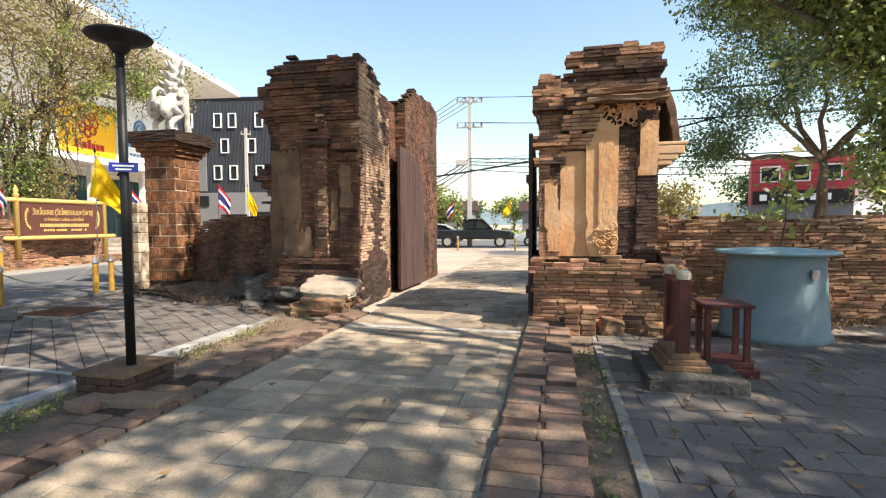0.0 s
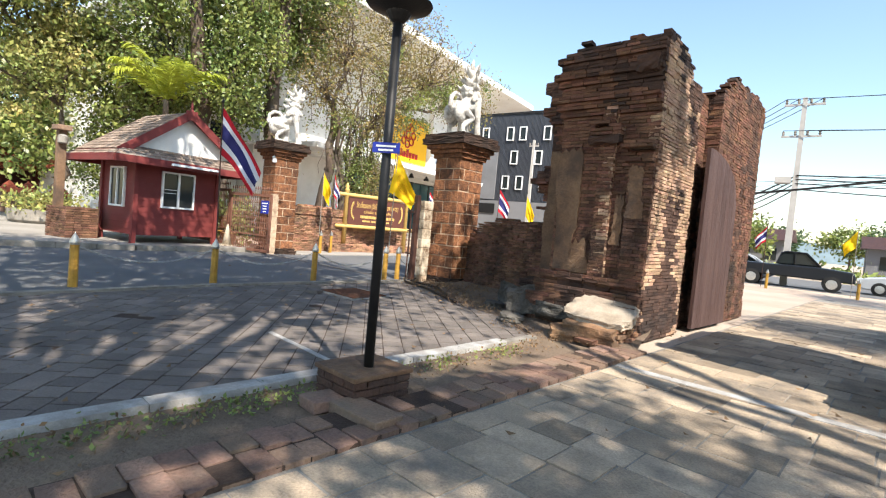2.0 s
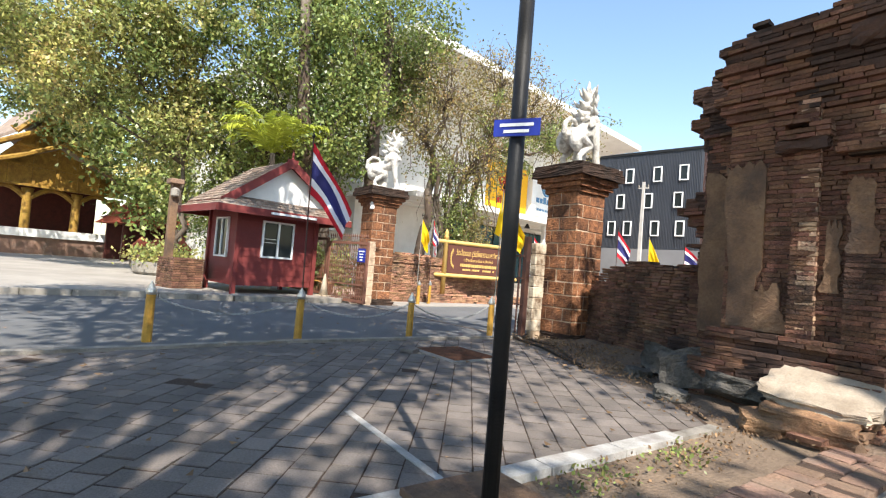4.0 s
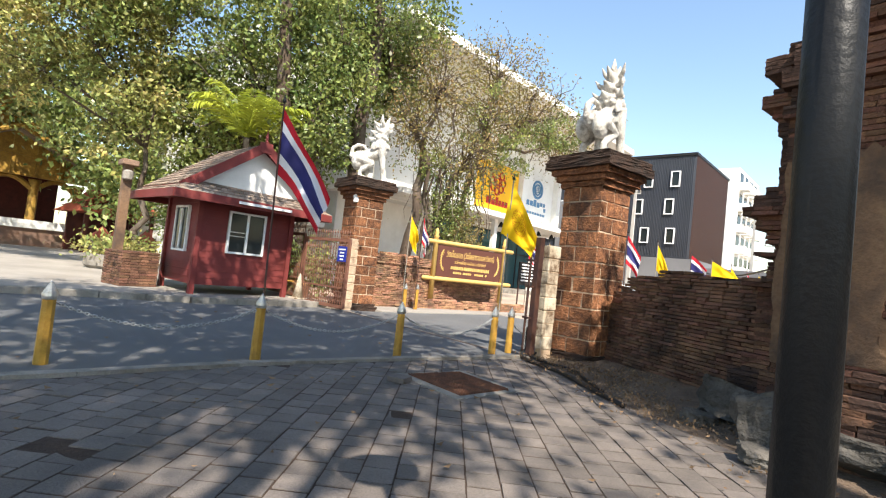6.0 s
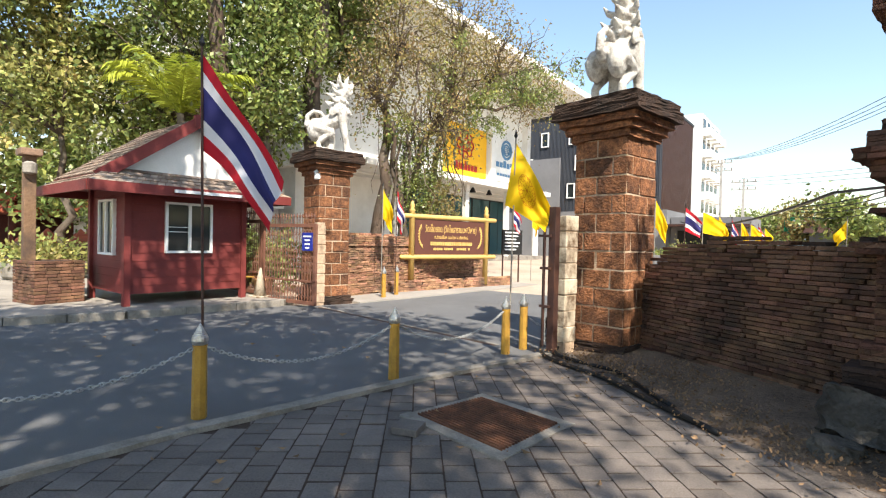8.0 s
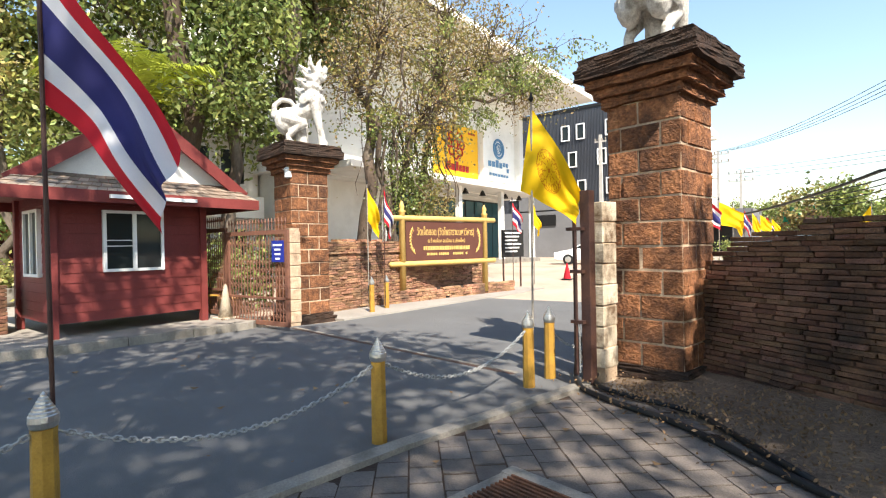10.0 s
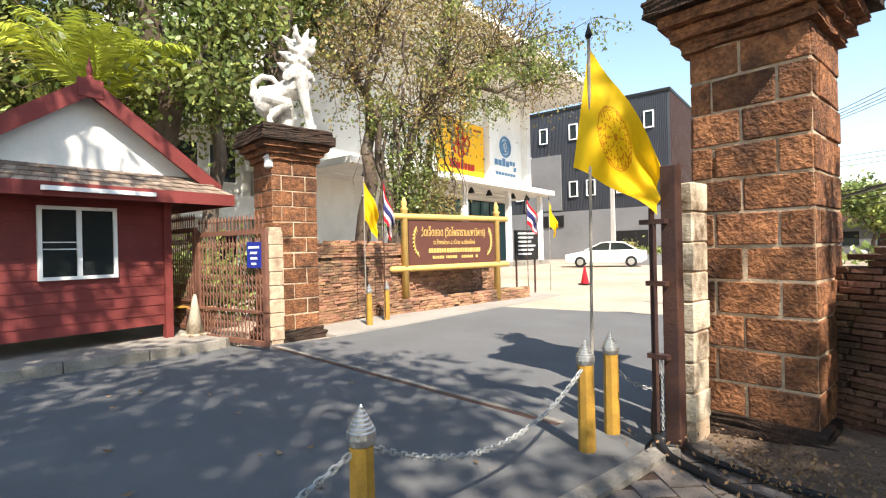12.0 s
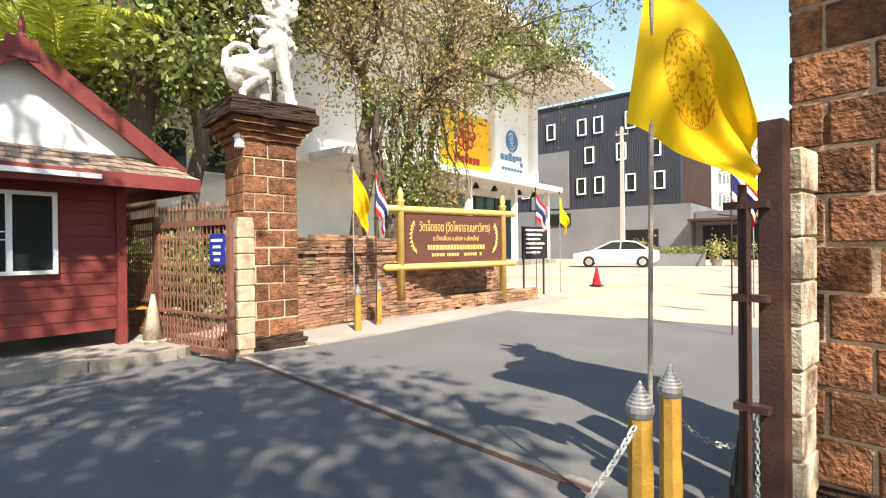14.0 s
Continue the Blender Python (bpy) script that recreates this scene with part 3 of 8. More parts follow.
# ---- the ruined gate ----
def ledges(z, steps):
    o = 0.0
    for z0, z1, d in steps:
        if z0 <= z < z1:
            o = max(o, d)
    return o


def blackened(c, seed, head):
    """Whether a brick is dark: in black lichen patches, which spread down from the rain-washed head, and more often
    towards the foot.
    """
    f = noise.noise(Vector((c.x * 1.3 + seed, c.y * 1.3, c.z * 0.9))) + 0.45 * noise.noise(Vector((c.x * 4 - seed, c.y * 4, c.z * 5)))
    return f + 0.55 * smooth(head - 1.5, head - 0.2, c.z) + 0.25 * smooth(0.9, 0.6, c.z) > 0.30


def pier(name, label, boxes, material, piece_material, pick, seed, east=None, flat="", head=4.4):
    """A brick pier of several blocks, each (x0, x1, y0, y1, z0, top, profile, faces)."""
    th = tagged(new(name), label, "gate pier")
    th.matrix_world = GATE
    mats = []
    for n, (x0, x1, y0, y1, z0, top, profile, faces) in enumerate(boxes):
        mats += ring_courses(x0, x1, y0, y1, z0, top, profile, seed + n, faces=faces, flat=flat)
        h = min(top(x, y) for x in (x0, x1) for y in (y0, y1)) - 0.04
        bm = bmesh.new()
        box(bm, x0 + 0.022, x1 - 0.022, y0 + 0.022, y1 - 0.022, z0 - 0.02, h)
        part("core", bm, MORTAR, th)
    # fewer dark bricks on the passage side, whose sunlight is painted in
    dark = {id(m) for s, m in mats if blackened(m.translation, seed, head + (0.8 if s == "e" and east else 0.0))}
    free = [(s, m) for s, m in mats if id(m) not in dark]
    sel = [m for s, m in free if pick(s, m)][:300]
    ids = {id(m) for m in sel}
    rest = [(s, m) for s, m in free if id(m) not in ids]
    rs = np.random.RandomState(seed)
    pieces("brick", sel, [unit_block("brick", 0.05, piece_material, s, 0.05) for s in range(8)], th, rs)
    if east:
        joined_blocks("brickwork", [m for s, m in rest if s == "e" and m.translation.y < 9.6], east, th, "pale worn brickwork of the passage side, sunlight put into its colour", 0.04, seed + 1)
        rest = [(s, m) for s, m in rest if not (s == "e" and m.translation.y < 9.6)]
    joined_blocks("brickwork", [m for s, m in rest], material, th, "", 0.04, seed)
    joined_blocks("blackened_brickwork", [m for s, m in mats if id(m) in dark], DARK_BRICK, th, "bricks blackened by lichen towards the head, darker ones towards the foot", 0.04, seed + 2)
    return th


def prof_l(z):
    return ledges(z, ((0, 0.35, 0.22), (0.35, 0.5, 0.24), (0.5, 0.62, 0.14), (0.62, 0.72, 0.06), (0.72, 0.82, 0.12), (3.22, 3.32, 0.05), (3.32, 3.43, 0.10), (3.43, 3.55, 0.15), (3.55, 3.69, 0.05), (3.69, 3.79, 0.10), (3.79, 3.91, 0.16), (3.91, 4.05, 0.08), (4.05, 4.19, 0.13)))


def prof_b(z):
    return ledges(z, ((0, 0.3, 0.36), (0.3, 0.55, 0.28), (0.55, 0.72, 0.18), (0.72, 1.48, 0.10), (1.48, 1.6, 0.23), (1.6, 1.82, 0.04), (1.84, 1.93, 0.15), (2.03, 2.15, 0.07), (2.15, 2.3, 0.15),
                      (2.3, 2.44, 0.26), (2.44, 2.56, 0.18), (2.56, 2.68, 0.09), (3.3, 3.5, 0.04), (3.5, 3.6, 0.09), (3.6, 3.74, 0.18), (3.74, 3.85, 0.10), (4.0, 4.2, 0.18)))


def top_l(x, y):
    return 4.34 + 0.03 * math.sin(x * 9) + 0.03 * math.sin(y * 11) - 0.14 * smooth(-3.95, -4.35, x) - 0.45 * smooth(8.3, 9.6, y)


NO_LEDGE = lambda z: 0.0
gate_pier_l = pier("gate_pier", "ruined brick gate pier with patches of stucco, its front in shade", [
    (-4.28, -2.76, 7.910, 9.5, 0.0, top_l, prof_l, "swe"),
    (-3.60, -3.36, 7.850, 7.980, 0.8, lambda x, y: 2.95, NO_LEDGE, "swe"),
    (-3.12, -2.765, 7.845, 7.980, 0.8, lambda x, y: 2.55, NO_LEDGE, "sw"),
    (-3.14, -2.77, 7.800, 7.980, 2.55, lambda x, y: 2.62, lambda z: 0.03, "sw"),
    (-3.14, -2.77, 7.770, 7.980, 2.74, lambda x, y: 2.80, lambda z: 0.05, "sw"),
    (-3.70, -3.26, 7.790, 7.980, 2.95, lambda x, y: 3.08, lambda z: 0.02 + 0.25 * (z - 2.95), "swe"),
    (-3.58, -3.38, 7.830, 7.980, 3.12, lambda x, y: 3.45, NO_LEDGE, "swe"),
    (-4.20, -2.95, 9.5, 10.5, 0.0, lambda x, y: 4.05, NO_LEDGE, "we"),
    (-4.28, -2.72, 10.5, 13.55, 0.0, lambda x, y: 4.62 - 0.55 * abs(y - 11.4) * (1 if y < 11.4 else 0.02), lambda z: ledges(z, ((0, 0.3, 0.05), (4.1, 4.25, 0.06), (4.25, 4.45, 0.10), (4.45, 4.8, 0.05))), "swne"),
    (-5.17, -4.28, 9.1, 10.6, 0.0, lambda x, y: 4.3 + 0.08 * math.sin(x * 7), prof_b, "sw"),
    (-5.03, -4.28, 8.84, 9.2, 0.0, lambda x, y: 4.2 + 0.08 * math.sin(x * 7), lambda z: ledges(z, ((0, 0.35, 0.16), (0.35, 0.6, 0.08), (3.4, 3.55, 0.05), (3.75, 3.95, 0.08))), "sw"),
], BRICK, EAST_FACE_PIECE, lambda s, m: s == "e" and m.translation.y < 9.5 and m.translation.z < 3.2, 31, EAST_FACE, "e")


def prof_r(z):
    return ledges(z, ((2.95, 3.05, 0.030), (3.15, 3.25, 0.048), (3.25, 3.40, 0.096), (3.40, 3.52, 0.024), (3.52, 3.60, 0.072), (3.60, 3.70, 0.090), (3.70, 3.80, 0.036), (3.80, 3.95, 0.066)))


def top_r(x, y):
    return 3.50 + 0.42 * smooth(0.72, 0.80, x) + 0.02 * math.sin(x * 9)


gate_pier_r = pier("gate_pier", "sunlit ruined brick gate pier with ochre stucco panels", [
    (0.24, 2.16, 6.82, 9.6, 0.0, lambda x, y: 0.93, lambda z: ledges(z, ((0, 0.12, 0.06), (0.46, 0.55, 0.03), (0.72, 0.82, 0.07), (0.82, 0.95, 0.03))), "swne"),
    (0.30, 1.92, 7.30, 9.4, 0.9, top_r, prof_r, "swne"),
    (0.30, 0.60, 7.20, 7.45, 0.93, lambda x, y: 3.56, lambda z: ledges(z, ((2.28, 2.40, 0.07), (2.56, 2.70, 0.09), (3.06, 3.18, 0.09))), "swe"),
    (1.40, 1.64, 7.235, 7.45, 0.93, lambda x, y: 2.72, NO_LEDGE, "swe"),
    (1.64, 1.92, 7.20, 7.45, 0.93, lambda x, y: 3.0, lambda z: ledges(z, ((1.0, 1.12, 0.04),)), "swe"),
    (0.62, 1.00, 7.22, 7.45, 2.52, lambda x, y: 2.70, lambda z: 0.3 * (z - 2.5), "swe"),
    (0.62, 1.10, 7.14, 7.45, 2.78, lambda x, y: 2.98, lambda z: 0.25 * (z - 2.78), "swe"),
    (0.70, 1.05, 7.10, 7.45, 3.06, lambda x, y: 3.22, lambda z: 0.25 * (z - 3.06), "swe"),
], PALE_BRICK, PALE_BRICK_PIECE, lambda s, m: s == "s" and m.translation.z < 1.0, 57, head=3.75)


def rough_panel(name, x0, x1, z0, z1, y, thick, material, parent, seed, ragged=0.08):
    """A broken sheet of plaster on a face towards -y, with an uneven outline and surface."""
    rs = np.random.RandomState(seed)
    bm = bmesh.new()
    nx, nz = 7, 16
    left = np.cumsum(rs.normal(0, ragged * 0.5, nz + 1)).clip(-ragged, ragged)
    rght = np.cumsum(rs.normal(0, ragged * 0.5, nz + 1)).clip(-ragged, ragged)
    tops = rs.uniform(-ragged, ragged, nx + 1) * 1.6
    g = []
    for j in range(nz + 1):
        row = []
        for i in range(nx + 1):
            fx, fz = i / nx, j / nz
            x = (x0 + left[j]) * (1 - fx) + (x1 + rght[j]) * fx
            z = z0 + (z1 + tops[i] - z0) * fz
            row.append(bm.verts.new((x, y - thick + rs.uniform(-0.002, 0.002), z)))
        g.append(row)
    fs = [bm.faces.new((g[j][i], g[j][i + 1], g[j + 1][i + 1], g[j + 1][i])) for j in range(nz) for i in range(nx)]
    r = bmesh.ops.extrude_face_region(bm, geom=fs)
    bmesh.ops.translate(bm, vec=(0, thick + 0.12, 0), verts=[q for q in r["geom"] if isinstance(q, bmesh.types.BMVert)])
    return part(name, bm, material, parent)


# plaster on the piers
for n, (a, b, z0, z1, y, th, rg) in enumerate(((0.42, 0.60, 1.05, 2.05, 7.195, 0.014, 0.04), (0.60, 1.02, 0.98, 2.50, 7.295, 0.02, 0.03), (1.00, 1.36, 0.98, 2.88, 7.245, 0.03, 0.04), (1.08, 1.30, 1.35, 2.72, 7.235, 0.045, 0.05),
                                               (1.36, 1.46, 1.0, 2.2, 7.285, 0.02, 0.03), (1.66, 1.90, 2.12, 2.86, 7.195, 0.02, 0.02))):
    rough_panel("plaster", a, b, z0, z1, y, th, STUCCO, gate_pier_r, 70 + n, rg)
for n, (a, b, z0, z1, y, th) in enumerate(((-4.27, -3.92, 0.90, 2.75, 7.905, 0.014), (-3.90, -3.64, 0.88, 1.35, 7.905, 0.010), (-3.34, -3.15, 1.35, 2.05, 7.905, 0.014), (-3.12, -2.86, 1.75, 2.45, 7.840, 0.012))):
    rough_panel("plaster", a, b, z0, z1, y, th, STUCCO_GREY, gate_pier_l, 80 + n, 0.045)
rough_panel("plaster", -5.01, -4.36, 0.72, 2.85, 8.835, 0.02, STUCCO_GREY, gate_pier_l, 86, 0.05)
# curved hood over the lost arch, and the capital under it
bm = bmesh.new()
arc = [(1.93 + 0.20 * math.sin(0.25 + 1.15 * k / 10), 3.34 - 0.80 * k / 10) for k in range(11)]
g = [[bm.verts.new((v_ + o_, y_, z_)) for v_, z_ in arc] for o_, y_ in ((0, 7.28), (0.09, 7.28), (0.09, 8.4), (0, 8.4))]
for p_, q_ in zip(g, g[1:] + g[:1]):
    for k in range(10):
        bm.faces.new((p_[k], q_[k], q_[k + 1], p_[k + 1]))
for k in (0, 10):
    bm.faces.new([r_[k] for r_ in g])
bmesh.ops.subdivide_edges(bm, edges=bm.edges[:], cuts=1, use_grid_fill=True)
for v in bm.verts:
    v.co += 0.02 * noise.noise_vector(v.co * 7)
part("hood", bm, STUCCO_GREY, gate_pier_r, "grey weathered curved hood")
for z_, dz_, o_ in ((2.26, 0.07, 0.20), (2.33, 0.08, 0.28), (2.41, 0.12, 0.36), (2.53, 0.05, 0.40)):
    boxed("capital", 1.90, 1.90 + o_, 7.24 - o_ * 0.1, 7.9, z_, z_ + dz_ - 0.003, STUCCO, gate_pier_r, bevel=0.012)
# eroded mouldings and pilaster stubs
rs = np.random.RandomState(6)
for th, mat, x0, x1, y, zs in ((gate_pier_l, DARK_BRICK, -3.74, -3.30, 7.81, ((2.82, 0.14),)), (gate_pier_l, DARK_BRICK, -3.12, -2.80, 7.85, ((3.8, 0.26),)),
                               (gate_pier_r, STUCCO_GREY, 0.95, 1.98, 7.14, ((3.14, 0.10), (3.26, 0.14)))):
    for z, h in zs:
        bm = bmesh.new()
        w = rs.uniform(0.85, 1.05)
        vs = box(bm, x0, x0 + (x1 - x0) * w, y - 0.03 - rs.uniform(0, 0.1), y + 0.25, z, z + h * 0.8)
        bmesh.ops.subdivide_edges(bm, edges=bm.edges[:], cuts=3, use_grid_fill=True)
        for v in bm.verts:
            v.co += Vector(rs.uniform(-0.022, 0.022, 3))
        part("moulding", bm, mat, th)
# carved leaf relief left on the plaster
rs = np.random.RandomState(16)
bm = bmesh.new()
for k in range(110):
    x, z = rs.uniform(1.12, 1.9), rs.uniform(2.84, 3.18)
    if k > 90:
        x, z = rs.uniform(1.1, 1.36), rs.uniform(1.0, 1.45)
    r, a0 = rs.uniform(0.03, 0.07), rs.uniform(0, 6.28)
    tube(bm, [(x + r * math.cos(a0 + q * 0.8) * (1 - q * 0.09), (7.28 - 0.03 if k <= 90 else 7.19) + rs.uniform(-0.015, 0.01), z + r * math.sin(a0 + q * 0.8) * (1 - q * 0.09)) for q in range(7)], [0.014, 0.016, 0.016, 0.014, 0.012, 0.01, 0.006], 5)
part("carved_relief", bm, STUCCO, gate_pier_r, "broken carved leaf ornament")

# fallen plaster slabs and rubble in front of the pier
def rubble(name, label, x, y, z, sx, sy, sz, rx, ry, rz, material, seed, rough=0.13):
    rs = np.random.RandomState(seed)
    bm = bmesh.new()
    box(bm, -0.5, 0.5, -0.5, 0.5, -0.5, 0.5)
    bmesh.ops.subdivide_edges(bm, edges=bm.edges[:], cuts=7, use_grid_fill=True)
    for v in bm.verts:
        v.co = v.co * (1 - 0.10 * (abs(v.co.x) + abs(v.co.y) > 0.85)) + rough * noise.noise_vector(v.co * 2.6 + Vector((seed, 0, 0))) + Vector(rs.uniform(-0.012, 0.012, 3))
        v.co.x *= sx
        v.co.y *= sy
        v.co.z *= sz
    ob = tagged(part(name, bm, material), label, "rubble", "rubble by the gate pier")
    ob.matrix_world = GATE @ Matrix.LocRotScale((x, y, z), Euler((rx, ry, rz)), None)
    return ob


rubble("plaster_slab", "pale fallen plaster slab leaning on the brick base", -3.16, 7.55, 0.40, 0.92, 0.62, 0.12, 0.42, 0.05, 0.04, SLAB_PLASTER, 1, 0.07)
rubble("fallen_stone", "worn pale brick rubble at the pier's foot", -3.15, 7.25, 0.14, 0.75, 0.4, 0.22, 0.05, 0.03, 0.1, PALE_BRICK, 2)
rubble("fallen_stone", "worn pale brick rubble at the pier's foot", -3.45, 7.1, 0.09, 0.4, 0.4, 0.16, 0.1, 0.05, 0.5, PALE_BRICK, 3)
rubble("fallen_stone", "dark mossy fallen masonry lump in shade", -3.95, 7.72, 0.2, 0.7, 0.5, 0.2, -0.45, 0.1, 0.1, MOSSY_STONE, 4)
rubble("fallen_stone", "dark mossy fallen masonry lump in shade", -4.55, 8.0, 0.24, 0.85, 0.6, 0.46, -0.4, -0.12, 0.35, MOSSY_STONE, 5)
rubble("fallen_stone", "dark mossy fallen masonry lump in shade", -5.15, 8.45, 0.2, 0.7, 0.55, 0.38, -0.35, 0.15, 0.1, MOSSY_STONE, 25)
rubble("fallen_stone", "dark mossy fallen masonry lump in shade", -4.3, 8.45, 0.34, 0.5, 0.4, 0.2, -0.5, 0.05, 0.6, MOSSY_STONE, 26)
rubble("fallen_stone", "broken brick lump in shade at the pier", -4.75, 8.75, 0.36, 0.5, 0.35, 0.22, -0.2, 0.1, 0.2, DARK_BRICK, 27)
rubble("fallen_stone", "small grey stone in the dry soil", -4.5, 7.3, 0.08, 0.35, 0.25, 0.12, 0.1, 0.1, 0.6, MOSSY_STONE, 15)
rubble("fallen_stone", "small grey stone in the dry soil", -5.3, 7.9, 0.10, 0.3, 0.25, 0.14, 0.1, 0.1, 1.1, MOSSY_STONE, 16)
rubble("fallen_stone", "broken brick lump beside the sunlit plinth", 1.25, 6.55, 0.10, 0.3, 0.25, 0.22, 0.1, 0.2, 0.4, PALE_BRICK, 6)
rubble("fallen_stone", "broken brick lump beside the sunlit plinth", 1.8, 6.5, 0.08, 0.28, 0.2, 0.18, 0.2, 0.1, 0.1, PALE_BRICK, 7)
heap = tagged(new("brick_heap"), "stepped heap of loose pale bricks at the pier's foot", "bricks")
heap.matrix_world = GATE
hm = []
for k, (a, b, c, d) in enumerate(((-3.62, -2.78, 7.0, 7.9), (-3.5, -2.8, 7.15, 7.9), (-3.4, -2.8, 7.25, 7.9), (-3.34, -2.8, 7.4, 7.9))):
    hm += [m for s_, m in ring_courses(a, b, c, d, k * 0.062, lambda x, y, k=k: k * 0.062 + 0.05, lambda z: 0, 300 + k, faces="sew", ragged=0.03)]
joined_blocks("brickwork", hm, PALE_BRICK, heap, "", 0.07, 9)
boxed("core", -3.3, -2.85, 7.35, 7.95, 0, 0.22, MORTAR, heap)
# small brick stand against the plinth
st = thing("brick_stand", GATE @ Matrix.Translation((0.86, 6.52, 0)), "small stand of stacked old bricks against the plinth", "brick stand")
rs = np.random.RandomState(41)
pieces("brick", [block(-0.1 + 0.2 * i + rs.normal(0, 0.01), 0.0, 0.04 + 0.072 * k, 0.19, 0.28, 0.066, rs.normal(0, 0.03)) for k in range(5) for i in range(2)], [unit_block("brick", 0.05, PALE_BRICK_PIECE, s, 0.06) for s in range(3)], st, rs)

# ---- old brick walls ----
def old_wall(name, label, m, length, top, seed, material, offset, nmax, piece_material, rough=0.010, course=0.06, blen=0.28, foot=0.0):
    bm = bmesh.new()
    for i in range(int(length / 0.25)):
        a = i * 0.25
        box(bm, a, a + 0.25, 0.05, 0.5, -0.1, max(0.2, min(top(a), top(a + 0.25)) - 0.06))
    w = tagged(part(name, bm, MORTAR), label, "wall", kind="structure")
    w.matrix_world = m
    mats = along_courses(length, 0.0, top, seed, offset, both=True, thick=0.55, rough=rough, course=course, blen=blen)
    sel = [k for k in mats if k.translation.y < 0.3][-nmax:]
    ids = {id(k) for k in sel}
    rs = np.random.RandomState(seed)
    pieces("brick", sel, [unit_block("brick", 0.06, piece_material, s, 0.06) for s in range(6)], w, rs)
    rest = [k for k in mats if id(k) not in ids]
    # below an uneven line near foot height the bricks turn darker
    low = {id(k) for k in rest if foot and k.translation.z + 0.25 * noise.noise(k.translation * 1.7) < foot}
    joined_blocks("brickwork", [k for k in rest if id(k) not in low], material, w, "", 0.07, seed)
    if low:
        joined_blocks("foot_brickwork", [k for k in rest if id(k) in low], FOOT_BRICK, w, "darker bricks towards the wall's foot", 0.10, seed + 1)
    return w


wall_dir = math.atan2(9.62 - 11.58, -2.65 + 6.0)
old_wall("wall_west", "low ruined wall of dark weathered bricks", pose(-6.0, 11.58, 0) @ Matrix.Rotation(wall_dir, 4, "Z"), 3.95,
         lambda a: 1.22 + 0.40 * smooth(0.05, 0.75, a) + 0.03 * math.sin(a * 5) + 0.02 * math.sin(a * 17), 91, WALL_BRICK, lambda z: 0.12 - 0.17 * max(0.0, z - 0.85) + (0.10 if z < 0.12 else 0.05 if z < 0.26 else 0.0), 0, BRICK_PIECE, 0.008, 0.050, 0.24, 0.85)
old_wall("wall_east", "old brick boundary wall in patchy shade", GATE @ pose(2.1, 8.1, 0), 16,
         lambda a: 1.48 + 0.03 * math.sin(a * 3) + 0.02 * math.sin(a * 11), 92, EAST_BRICK, lambda z: ledges(z, ((0, 0.3, 0.05), (0.85, 0.98, 0.05))), 0, PALE_BRICK_PIECE, 0.008, 0.052, 0.25)


# ---- door leaves ----
def door_leaf(name, label, m, width, high, low):
    th = thing(name, m, label, "door", "leaves of the gate")
    n = 8
    for i in range(n):
        a, b = i * width / n, (i + 1) * width / n - 0.006

        def h(t):
            return low + (high - low) * math.sqrt(max(0.0, 1 - (1 - t) ** 2.2))
        bm = bmesh.new()
        vs = box(bm, a, b, -0.03, 0.03, 0.04, 1.0)
        for v in vs:
            if v.co.z > 0.5:
                v.co.z = h(v.co.x / width)
        part("plank", bm, TIMBER, th)
    bm = bmesh.new()
    for z in (0.35, 1.25, 2.1):
        box(bm, 0.02, width - 0.02, -0.07, -0.03, z, z + 0.12)
    part("batten", bm, TIMBER, th)
    return th


door_leaf("gate_door", "tall arched dark wooden gate leaf standing open", GATE @ pose(-2.66, 11.72, 0, 0, 0, -92), 1.72, 3.12, 2.3)
door_leaf("gate_door", "tall dark wooden gate leaf folded back, seen edge-on", GATE @ pose(0.17, 9.35, 0, 0, 0, -90.5), 1.68, 2.85, 2.2)


